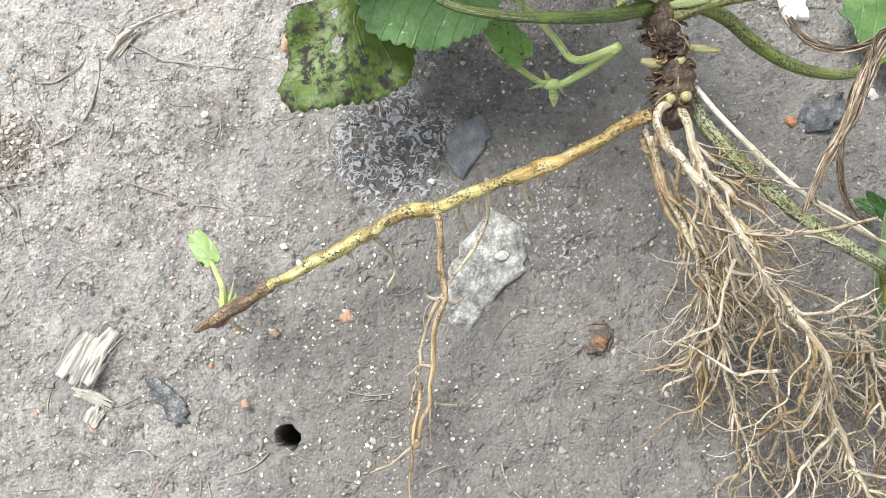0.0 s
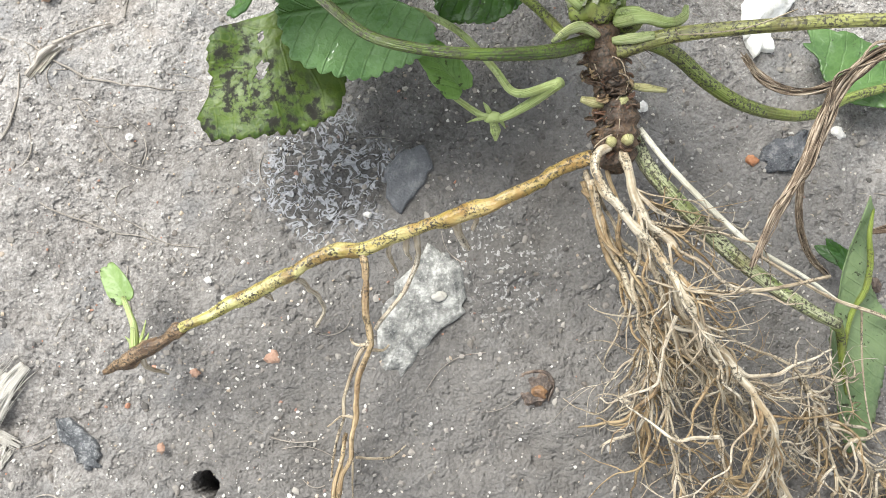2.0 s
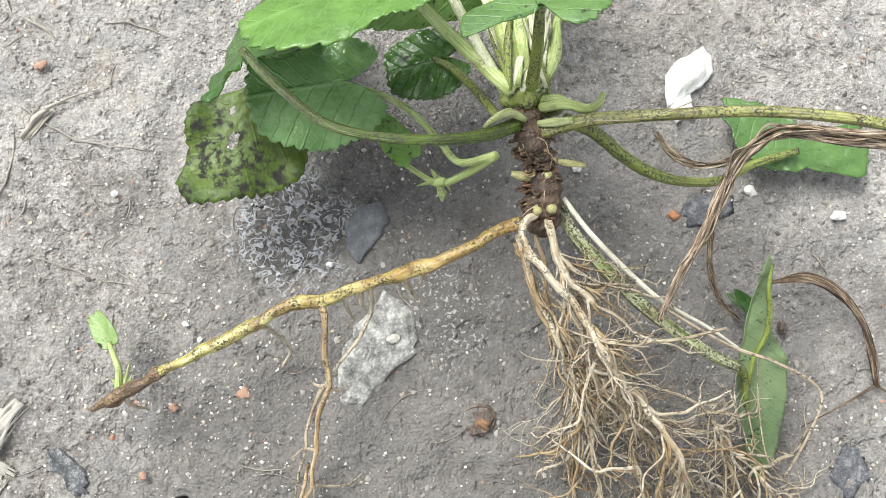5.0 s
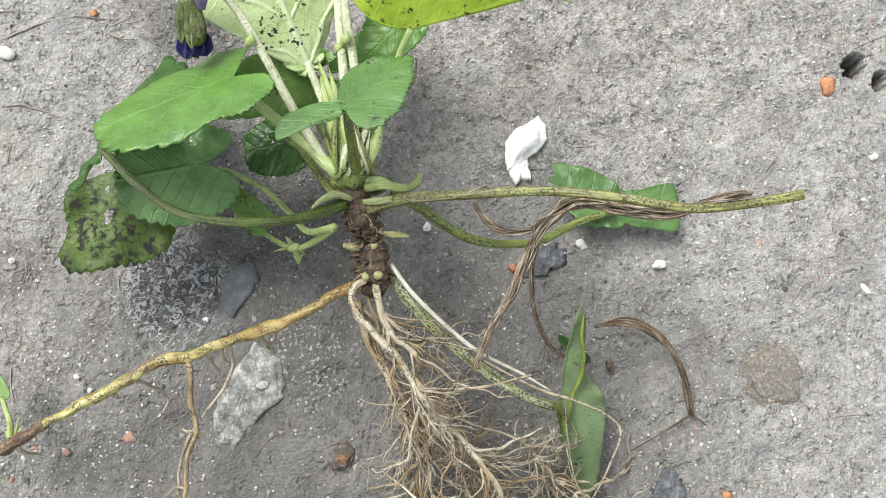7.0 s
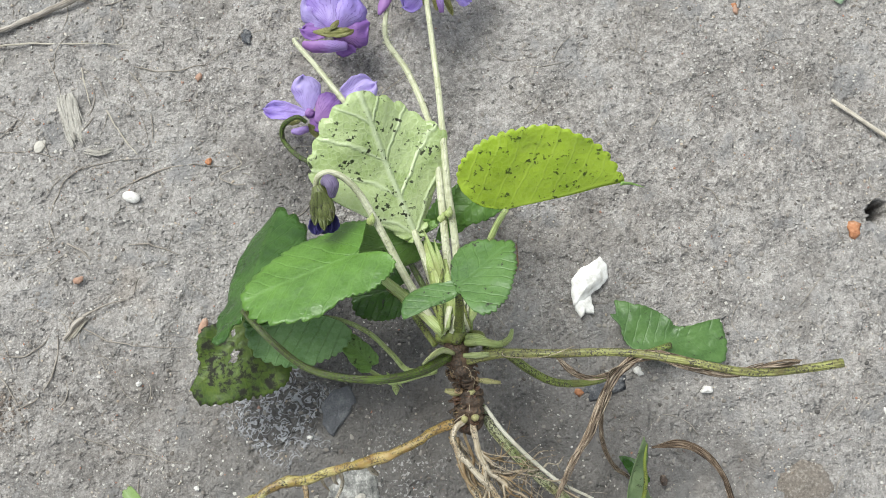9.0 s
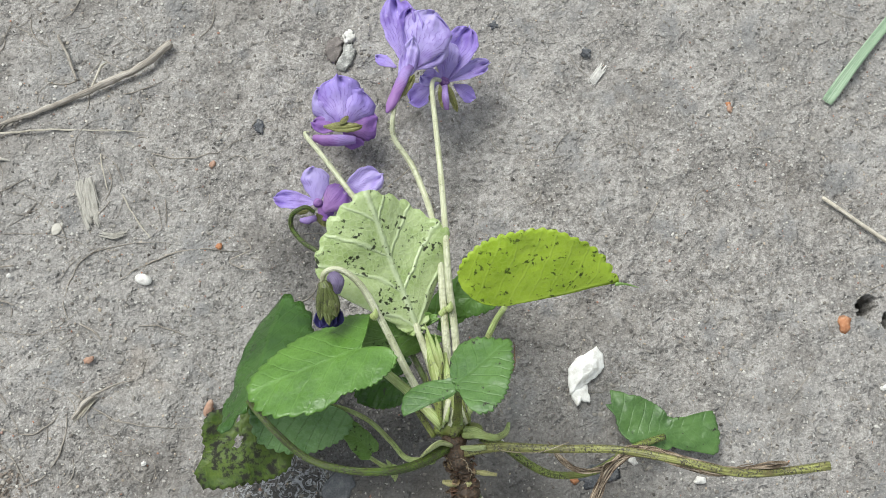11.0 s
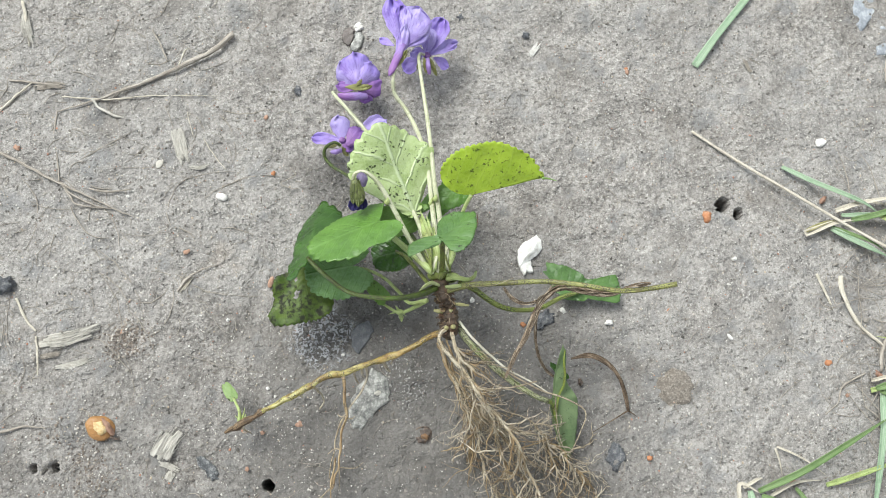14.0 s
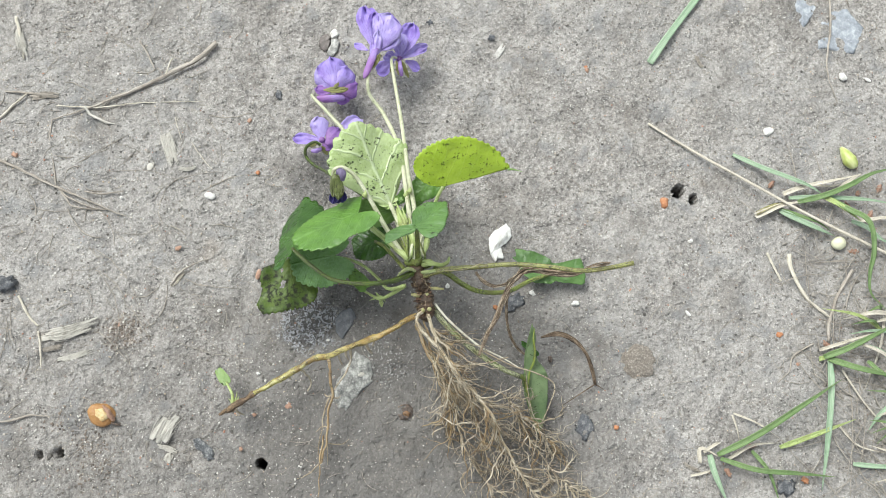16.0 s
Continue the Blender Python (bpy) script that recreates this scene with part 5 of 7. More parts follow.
rng = random.Random(21)
fine = {root_tan: bmesh.new(), root_pale: bmesh.new(), root_ochre: bmesh.new()}
for i in range(330):
    pts, r, m = rng.choice(MAIN_ROOTS[:6] + MAIN_ROOTS[8:] + MAIN_ROOTS[:1])
    line = spline(pts, 6)
    f = rng.uniform(0.40, 0.98)
    k = int(f * (len(line) - 2))
    d = line[k + 1] - line[k]
    turn_to = rng.choice((-1, 1)) if f > 0.55 else rng.choice((-1, 1, 1, 1))
    side = V((-d.y, d.x, 0)).normalized() * turn_to
    head = d.normalized() * rng.uniform(0.5, 1.2) + side * rng.uniform(0.1, 0.7) + V((0.10, -0.1, 0))
    r0 = rng.uniform(0.009, 0.028) if i % 5 else rng.uniform(0.028, 0.04)
    m = rng.choice((root_tan, root_pale, root_pale, root_ochre))
    way = wander(rng, line[k], head, rng.uniform(0.5, 1.4) if f < 0.55 else rng.uniform(0.7, 2.5), 0.10, 0.5)
    tube(fine[m], way, (r0, r0 * 0.8, r0 * 0.35), sides=5, steps=4, bumps=0.3, kink=0.09)
    for j in range(rng.randint(1, 4)):
        q = rng.randint(1, len(way) - 2)
        e = (way[q + 1] - way[q]).normalized() + V((rng.uniform(-1, 1), rng.uniform(-1, 1), rng.uniform(-0.3, 0.3)))
        tube(fine[m], wander(rng, way[q], e, rng.uniform(0.2, 0.9), 0.05, 0.7), (r0 * 0.6, r0 * 0.22), sides=4, steps=2, kink=0.05)
for m, bm in fine.items():
    tagged(part("rootlet_tangle", bm, m, plant, "tangle of fine branching rootlets"), kind="stuff")

# dead strips and threads caught in the plant
for pts, half in (([(5.65, -2.3, 4.5), (5.21, -2.29, 4.1), (4.68, -2.08, 3.7), (4.13, -1.8, 3.3), (3.73, -1.73, 3.1), (3.27, -1.99, 3), (2.92, -2.42, 3), (2.5, -3.11, 3), (2.04, -3.72, 2.9), (1.67, -4.3, 2.8)], 0.15),
                  ([(3.82, -1.74, 3.15), (3.26, -2.01, 2.9), (2.72, -2.01, 2.7), (2.33, -1.74, 2.6), (2.14, -1.37, 2.6)], 0.07),
                  ([(3.29, -1.96, 2.6), (3.08, -2.55, 2), (3.07, -3.29, 1.3), (3.33, -3.96, 0.7), (3.78, -4.41, 0.25)], 0.085),
                  ([(6.3, -2.29, 4.75), (5.85, -2.25, 4.75), (5.48, -2.29, 4.6)], 0.06)):
    bm = blade(bmesh.new(), pts, half * 0.78, fold=0.5, steps=12, ends=(0.4, 0.5), twist=4.2)
    blade(bm, [V(p) + V((0.03, 0.02, 0.03)) for p in pts], half * 0.5, fold=0.8, steps=12, ends=(0.3, 0.3), twist=-2.6)
    rng = random.Random(int(half * 1000))
    for i in range(3):
        o = [V((rng.uniform(-1, 1), rng.uniform(-1, 1), rng.uniform(-0.4, 0.8))) * half * 0.8 for _ in pts]
        r = rng.uniform(0.012, 0.024)
        tube(bm, [V(p) + q for p, q in zip(pts, o)], (r * 0.5, r, r, r * 0.4), sides=5, steps=6, bumps=0.5, kink=0.05)
    part("dry_strip", bm, dry_strip, plant, "dead brown twisted leaf strip")
for pts, r in ((((0.18, -4.2, 2.7), (0.75, -4.48, 2.9), (1.71, -4.61, 3), (2.62, -4.54, 2.9)), (0.02, 0.03, 0.035, 0.03)), (((1.81, -4.13, 2.7), (2.73, -4.79, 2.5), (3.49, -5.17, 2.4), (4.1, -5.69, 2.3), (3.81, -6.34, 2.2), (3.4, -6.94, 2)), (0.03, 0.035, 0.03, 0.02)),
               (((3.23, -4.99, 2.3), (3.18, -5.79, 2.1), (3.24, -6.62, 1.9), (3.61, -7.12, 1.6)), (0.02, 0.012)), (((0.95, -1.24, 3.6), (1.01, -1.36, 3.7), (1.67, -1.48, 4), (2.3, -1.36, 4.1)), (0.012, 0.012)),
               (((-0.65, 4.95, 2), (-0.19, 5.5, 1.2), (0.09, 5.98, 0.4)), (0.012, 0.01)), (((0.15, 4.86, 1.8), (0.35, 4.77, 1.4), (0.43, 4.48, 1)), (0.012, 0.01))):
    stem("thread", pts, [q * 0.8 for q in r], root_tan, plant, sides=5, steps=6)

# flower stalks
HAIRY = ([(0.22, 4.05, 2.8), (-0.01, 5.33, 2.1), (-0.36, 6.04, 2.2), (-0.36, 6.45, 2.4)], [(-0.94, 3.83, 2), (-1.57, 4.99, 1.9), (-2.09, 5.95, 1.7)])
stem("flower_stalk", [(0.23, -0.66, 3.3), (0.38, 1.05, 3.3), (0.38, 2.16, 3.5), (0.44, 3.18, 3.5), (0.56, 4.64, 2.8), (0.66, 6.42, 2), (0.7, 7.36, 1.8), (0.8, 7.65, 1.7), (1.01, 7.67, 1.5)], (0.085, 0.08, 0.07, 0.065, 0.06, 0.05), stalk_pale, plant, sides=10)
stem("flower_stalk", [(0.09, -0.65, 3.4), (0.21, 1.65, 3.3), (0.28, 3, 3.2), (0.22, 4.05, 2.8), (-0.01, 5.33, 2.1), (-0.36, 6.04, 2.2), (-0.36, 6.45, 2.4), (-0.2, 6.94, 2.45)], (0.09, 0.08, 0.07, 0.07, 0.06, 0.05), stalk_pale, plant, sides=10)
stem("flower_stalk", [(-0.03, -0.44, 3), (-0.44, 1.79, 2.4), (-0.94, 3.83, 2), (-1.57, 4.99, 1.9), (-2.09, 5.95, 1.7), (-2.47, 6.59, 1.6), (-2.42, 6.7, 1.5)], (0.07, 0.07, 0.065, 0.06, 0.05), stalk_pale, plant, sides=10)
stem("flower_stalk", [(-0.09, -0.38, 2.8), (-1.01, 2.01, 1.8), (-2.39, 3.7, 1), (-2.83, 4.11, 0.9), (-3.09, 4.52, 0.9), (-3.02, 4.8, 1.1), (-2.68, 4.89, 1.3), (-2.48, 4.77, 1.2)], (0.07, 0.06, 0.06, 0.06, 0.05), stalk_dark, plant, sides=10)
stem("flower_stalk", [(-0.22, -0.67, 3.4), (-0.7, 0.41, 3.65), (-1.01, 1.24, 3.9), (-1.35, 2.07, 4.2), (-1.6, 2.42, 4.4), (-1.87, 2.59, 4.5), (-2.13, 2.55, 4.5), (-2.23, 2.34, 4.3)], (0.085, 0.08, 0.075, 0.07, 0.065, 0.06, 0.05), stalk_pale, plant, sides=10)
for at in ((0.2, 1.65, 3.3), (0.34, 1.7, 3.5), (-1.23, 1.64, 4.1)):
    stem("bracteole", [V(at) + V((-0.05, -0.05, 0)), V(at) + V((0, 0, 0.05)), V(at) + V((0.03, 0.12, 0.06))], (0.09, 0.085, 0.01), stalk_lime, plant, sides=7, steps=3)

# short hairs on the flower stalks
rng = random.Random(77)
for line, bm in ((HAIRY[0], bmesh.new()), (HAIRY[1], bmesh.new())):
    way = spline(line, 8)
    for i in range(130):
        k = rng.randint(1, len(way) - 2)
        d = (way[k + 1] - way[k]).normalized()
        side = d.cross(V((rng.uniform(-1, 1), rng.uniform(-1, 1), rng.uniform(-1, 1)))).normalized()
        p = way[k].lerp(way[k + 1], rng.random()) + side * 0.045
        tube(bm, [p, p + side * 0.05, p + side * 0.09 - d * 0.02], (0.006, 0.004, 0.002), sides=3, steps=1)
    tagged(part("stalk_hair", bm, stalk_pale, plant), kind="stuff")

# nodding bud
bud = stem("bud", [(-2.19, 2.39, 4.45), (-2.14, 2.2, 4.4), (-2.12, 1.91, 4.3), (-2.12, 1.75, 4.1)], (0.10, 0.20, 0.23, 0.15), sepal_dark, plant, "closed bud with olive sepals and dark violet tip", sides=12)
stem("spur", [(-2.04, 2.4, 4.55), (-1.95, 2.4, 4.65), (-1.88, 2.3, 4.65), (-1.92, 2.12, 4.5)], (0.08, 0.13, 0.14, 0.07), bud_violet, bud, "dull violet spur", sides=12)
for dx in (-0.17, 0.0, 0.16):
    petal(bud, V((-2.1, 2, 4.2)) + V((dx * 0.5, 0, 0)), V((-2.18, 1.52, 4)) + V((dx, 0, 0.05 * abs(dx))), 0.16, (indigo, indigo), cup=0.8, seed=3 + dx)
for dx, e in ((-0.18, 0.02), (-0.02, -0.1), (0.14, 0.05)):
    petal(bud, V((-2.13, 2.22, 4.55)) + V((dx * 0.4, 0, 0.08)), V((-2.13, 1.61, 4.35)) + V((dx, e, 0.05)), 0.12, (sepal_dark, sepal_dark), cup=-0.5, top=0.4, seed=dx, name="sepal")


def flower(base, petals, spur, sepals, label, spur_r=(0.08, 0.10, 0.06)):
    """A violet flower: throat, spur, petals and sepals."""
    ob = part("flower", lump(bmesh.new(), base, (0.13, 0.13, 0.11), rough=0.15, seed=2, level=2), purple, plant, label)
    stem("spur", spur, spur_r, spur_skin, ob, sides=12, bumps=0.15, flat=0.8)
    for i, (b, tip, half, m, up, cup) in enumerate(petals):
        petal(ob, b, tip, half, m, up=up, cup=cup, seed=i + half * 10)
    for i, (a, b, half) in enumerate(sepals):
        petal(ob, a, b, half, (sepal_olive, sepal_olive), cup=-0.4, top=0.45, seed=i, name="sepal")
    return ob


VI, LI, PU = (violet, lilac), (lilac, violet), (purple, violet)
b = (0.18, 7.7, 2.3)
flower(b, [(b, (0.08, 9.67, 2.2), 0.42, VI, (-0.3, 0, 1), 0.4), (b, (0.36, 9.18, 2.6), 0.3, VI, (0.2, 0, 1), 0.3), (b, (0.97, 8.94, 2.7), 0.62, LI, (0.1, 0, 1), -0.25), (b, (1.15, 8.42, 2.2), 0.36, LI, (0.2, 0.3, 1), -0.3), ((-0.1, 7.94, 2), (-0.56, 8.35, 1.8), 0.15, VI, (0, 0, 1), 0.3),
           ((-0.13, 7.03, 2.4), (0.38, 8.4, 2.5), 0.22, LI, (0, 0, 1), -0.6)],
       [(0.19, 7.75, 2.35), (-0.08, 7.29, 2.45), (-0.31, 6.86, 2.5), (-0.47, 6.6, 2.5)], [((-0.2, 6.95, 2.35), (0.28, 7.48, 2.5), 0.11), ((-0.09, 7.02, 2.3), (0.14, 7.52, 2.2), 0.08)],
       "open violet flower with long veined petals", (0.14, 0.15, 0.15, 0.13, 0.04))
b = (1.05, 7.65, 1.5)
flower(b, [(b, (1.85, 9.01, 1.6), 0.40, VI, (0.2, 0, 1), 0.3), (b, (1.26, 8.6, 1.8), 0.32, LI, (-0.3, 0, 1), -0.2), (b, (2.29, 8.16, 1.2), 0.22, LI, (0.2, 0, 1), 0.3), ((1.3, 7.63, 1.3), (1.8, 7.35, 0.9), 0.22, VI, (0, 0, 1), 0.2), ((0.89, 7.8, 1.2), (0.18, 7.48, 0.8), 0.32, VI, (0, 0, 1), 0.2), (b, (0.5, 7.95, 1.3), 0.26, LI, (0, 0, 1), 0.2)],
       [(1.05, 7.48, 1.6), (1.01, 7.14, 1.7), (1.02, 6.9, 1.55)], [((0.91, 7.48, 1.75), (0.92, 6.98, 1.5), 0.07), ((1.12, 7.48, 1.7), (1.3, 6.95, 1.2), 0.08), ((0.78, 7.49, 1.4), (0.65, 7.37, 1.1), 0.07)],
       "open violet flower with a drooping face")
b = (-1.55, 6.8, 1.4)
flower(b, [(b, (-2.09, 7.86, 1.4), 0.46, LI, (-0.3, 0, 1), -0.5), (b, (-1.55, 8.04, 1.7), 0.56, VI, (0, 0, 1), -0.4), (b, (-0.99, 7.65, 1.6), 0.54, VI, (0.3, 0, 1), -0.5), (b, (-0.7, 7.02, 1.2), 0.46, PU, (0.5, 0, 1), -0.5), (b, (-1.15, 6.42, 1), 0.3, PU, (0.3, -0.3, 1), -0.4), (b, (-2.33, 7.1, 1.1), 0.22, PU, (-0.3, 0, 1), -0.3)],
       [(-1.3, 6.38, 1.5), (-1.68, 6.38, 1.6), (-2.06, 6.43, 1.6), (-2.29, 6.55, 1.5)], [((-2.02, 6.72, 1.75), (-1.09, 6.62, 1.75), 0.13), ((-1.63, 6.7, 1.8), (-1.4, 6.92, 1.75), 0.07)],
       "violet flower closed into a round cup", (0.10, 0.15, 0.15, 0.08))
b = (-2.39, 5.06, 0.95)
flower(b, [(b, (-3.49, 5.35, 0.8), 0.24, VI, (0, 0, 1), 0.3), (b, (-2.43, 5.93, 1.2), 0.36, LI, (-0.2, 0, 1), -0.3), ((-2.27, 4.77, 1.1), (-1.65, 5.26, 1.3), 0.36, PU, (0.3, 0, 1), -0.3), ((-1.85, 5.26, 0.9), (-0.73, 5.62, 0.9), 0.36, LI, (0, 0, 1), 0.2), (b, (-2.12, 4.63, 0.9), 0.2, PU, (0, 0, 1), 0.2)],
       [(-2.49, 4.67, 1), (-2.66, 4.61, 1.1), (-2.85, 4.64, 1.05)], [((-2.54, 4.87, 1.15), (-3, 4.88, 1), 0.08), ((-2.44, 4.76, 1.1), (-2.27, 4.49, 0.8), 0.09)],
       "small violet flower pressed against the soil")

# ---- things lying on the soil ----
def twig(name, pts, radii, material, label, category, group="", **k):
    bm = tube(bmesh.new(), pts, [r * 0.78 for r in radii], **k)
    return thing(name, bm, material, pts[0], label, category, group)


def pebble(name, at, size, material, label, category, group="", turn=0, seed=0, rough=0.42, level=3, **k):
    bm = lump(bmesh.new(), (at[0], at[1], at[2] + size[2] * 0.55), size, (0, 0, turn), rough, seed, level, **k)
    return thing(name, bm, material, at, label, category, group)


# stones and chips set in the ground
thing("flat_stone", slab(bmesh.new(), [(-3.34, -4), (-2.97, -3.5), (-2.51, -3.05), (-2.12, -3.28), (-1.97, -3.67), (-2.07, -4.21), (-2.46, -4.47), (-2.86, -4.78), (-3.17, -5.08), (-3.51, -4.92), (-3.53, -4.52)], -0.02, 0.16, 3, 0.05, 0.2), mortar, (-2.68, -4.08, 0), "flat grey mortar stone under a hanging root", "stone")
pebble("stone_chip", (-2.42, -3.92, 0.13), (0.12, 0.08, 0.05), wood_chip, "tan chip on the grey stone", "stone chip", "brick chips", seed=4)
thing("slate_chip", slab(bmesh.new(), [(-3.06, -1.71), (-2.72, -1.41), (-2.34, -1.35), (-2.25, -1.76), (-2.53, -2.15), (-2.89, -2.48), (-3.06, -2.18)], -0.03, 0.09, 5, 0.03, 0.2), slate, (-2.68, -1.9, 0), "dark wet slate chip pressed into soil", "stone")
thing("slate_chip", slab(bmesh.new(), [(-8.75, -5.08), (-8.50, -5.10), (-8.25, -5.32), (-8.05, -5.66), (-8.07, -5.92), (-8.30, -5.95), (-8.45, -5.62), (-8.66, -5.36)], -0.03, 0.09, 6, 0.05, 0.25), slate_worn, (-8.36, -5.43, 0), "small dark slate chip with pale worn flecks", "stone")
for i, (at, sx, sy, turn) in enumerate((((5.32, -7.27, -0.02), 0.42, 0.26, 70), ((-0.26, -5.49, -0.02), 0.28, 0.17, 10), ((3.65, -2.27, -0.02), 0.45, 0.25, 20), ((5.11, 8.71, -0.02), 0.13, 0.14, 0), ((2.72, 9.78, 0), 0.14, 0.1, 0), ((12.28, -10.78, -0.02), 0.35, 0.3, 30), ((-3.79, 7.59, -0.02), 0.12, 0.16, 0), ((-14.69, 1.72, -0.05), 0.35, 0.28, 0))):
    pebble("dark_stone", at, (sx, sy, 0.045 if i < 7 else 0.25), stain_blue, "dark bluish stone half sunk in soil", "stone", "dark stones", turn, i + 2, 0.75, freq=2.0)
stone = holder("two_tone_stone", (-1.55, 9.55, 0), "dark pebble grown together with pale quartz", "stone")
part("dark_half", slab(bmesh.new(), [(-1.88, 9.45), (-1.80, 9.80), (-1.55, 9.93), (-1.36, 9.80), (-1.40, 9.52), (-1.52, 9.36), (-1.62, 9.12), (-1.76, 9.20)], -0.02, 0.07, 21, 0.03, 0.25), flint_brown, stone)
part("quartz_lump", slab(bmesh.new(), [(-1.35, 9.85), (-1.30, 10.05), (-1.10, 10.05), (-1.05, 9.86), (-1.12, 9.70), (-1.30, 9.70)], -0.02, 0.09, 22, 0.04, 0.3), white_stone, stone, "pale rough quartz lump")
part("quartz_lump", slab(bmesh.new(), [(-1.37, 9.66), (-1.12, 9.68), (-1.05, 9.45), (-1.20, 9.15), (-1.42, 8.88), (-1.62, 9.02), (-1.55, 9.25), (-1.42, 9.42)], -0.02, 0.07, 23, 0.03, 0.3), mortar, stone, "pale grey quartz lump")
for i, (at, sx, sy) in enumerate((((6.04, -2.71, 0), 0.14, 0.09), ((4.49, -2.04, 0), 0.09, 0.14), ((1.35, -1.19, 0), 0.10, 0.08), ((8.31, -0.8, 0), 0.07, 0.06), ((-6.11, -3.17, 0), 0.06, 0.055), ((11.11, -1.1, 0), 0.1, 0.07), ((-1.73, -6.95, 0), 0.045, 0.04), ((19.27, 4.61, 0), 0.18, 0.15), ((20.32, 4.33, 0), 0.14, 0.07), ((-7.2, -0.61, 0), 0.06, 0.05), ((-10.25, 4.37, 0), 0.06, 0.05), ((-3.41, -2.42, 0), 0.05, 0.07), ((10.26, -3.87, 0), 0.15, 0.06))):
    pebble("white_pebble", at, (sx, sy, min(sx, sy) * 0.8), white_stone, "small white pebble on the soil", "pebble", "white pebbles", i * 40, i + 12)
for i, (at, sx, sy, m) in enumerate((((-5.05, 4.5, 0), 0.11, 0.10, brick_red), ((-5.06, 6.68, 0), 0.13, 0.10, brick_dull), ((8.67, 6.8, 0), 0.08, 0.09, brick_red), ((10.45, 0.58, 0), 0.20, 0.24, brick_red), ((8.28, -2.6, 0), 0.16, 0.11, brick_red), ((9.13, -2.95, 0), 0.11, 0.12, brick_red), ((13.58, -5.32, 0), 0.18, 0.13, brick_red),
                                     ((6.49, -7.54, 0), 0.12, 0.11, brick_red), ((-5.18, -4.53, -0.05), 0.12, 0.14, brick_dull), ((-6.46, -4.63, -0.03), 0.09, 0.085, brick_dull), ((-8.4, 2.02, 0), 0.15, 0.11, brick_dull), ((-10.79, -0.49, 0), 0.14, 0.11, brick_dull), ((2.99, -2.33, 0), 0.12, 0.10, brick_red), ((-0.08, -3.52, 0), 0.10, 0.09, brick_dull),
                                     ((8.69, 6.66, 0), 0.13, 0.10, brick_dull), ((13, -10.71, 0), 0.18, 0.12, brick_red), ((13.98, -6.54, 0), 0.12, 0.08, brick_dull), ((10.39, -2.39, -0.05), 0.38, 0.16, brick_red), ((-13.99, 6.74, 0), 0.14, 0.12, brick_dull), ((-7.1, -5.73, -0.02), 0.08, 0.1, brick_dull), ((18.4, -0.35, 0), 0.16, 0.1, brick_dull))):
    pebble("brick_chip", at, (sx * 0.85, sy * 0.85, min(sx, sy) * 0.5), m, "orange-red brick crumb on the soil", "brick chip", "brick chips", i * 57, i + 30, 0.7, 2, freq=1.9)
pebble("soil_clod", (7.9, -5.32, -0.13), (0.66, 0.62, 0.22), clod_brown, "rounded sandy brown clod of soil", "clod", seed=8, rough=0.22, level=5, freq=2.2)
grains("sand_grains", 520, 0.010, 0.034, (7.35, 8.45, -5.85, -4.8), sandy, 55, sink=-0.3, label="orange and pale sand grains heaped on the clod", category="sand", heap=True)
pebble("flat_pebble", (15.45, 2.82, 0), (0.22, 0.17, 0.06), white_stone, "flat pale pebble on the soil", "pebble", seed=2, turn=20)
pebble("white_seed", (-6.96, 3.86, 0), (0.22, 0.14, 0.11), white_stone, "smooth white oval seed", "seed", turn=-25, seed=5, rough=0.05)
pebble("seed_scale", (-9.03, 5.49, 0), (0.13, 0.24, 0.04), wood_chip, "small yellow oval scale", "seed scale", turn=-25, seed=2, rough=0.08)
pebble("brown_bud_scale", (-5.58, 0.5, 0), (0.10, 0.22, 0.09), brick_dull, "small reddish-brown bud scale", "bud scale", turn=-25, seed=2, rough=0.1)
thing("green_pod", tube(bmesh.new(), [(18.25, 1.6, 0.1), (18.29, 1.31, 0.18), (18.36, 0.99, 0.22), (18.49, 0.77, 0.18), (18.57, 0.68, 0.12)], (0.08, 0.20, 0.28, 0.20, 0.05), sides=16, steps=6), pod_skin, (18.51, 1.15, 0), "plump yellow-green teardrop seed pod", "seed pod")
pebble("white_bulb", (16.93, -2.25, 0), (0.30, 0.27, 0.24), bulb_skin, "pale round grass bulb", "bulb", seed=1, rough=0.1, level=3)
# cracked seed sunk in the soil
nut = holder("seed_shell", (-1.1, -5.55, 0), "dark brown broken seed shell in the soil", "seed shell")
part("shell", lump(bmesh.new(), (-1.1, -5.56, 0.12), (0.28, 0.24, 0.13), (0, 0, 20), 0.35, 3, 4, 1.8, 0.45), seed_coat, nut)
part("kernel", lump(bmesh.new(), (-1.04, -5.62, 0.17), (0.13, 0.10, 0.07), (0, 0, -20), 0.4, 5, 3), husk_dark, nut, "orange-brown broken kernel")
stem("rim", [(-1.40, -5.66, 0.12), (-1.38, -5.42, 0.16), (-1.16, -5.29, 0.18), (-0.92, -5.34, 0.17), (-0.82, -5.55, 0.15), (-0.92, -5.80, 0.12)], (0.02, 0.03, 0.025, 0.03, 0.015), seed_coat, nut, "raised dark rim", sides=7, bumps=0.5, kink=0.05)
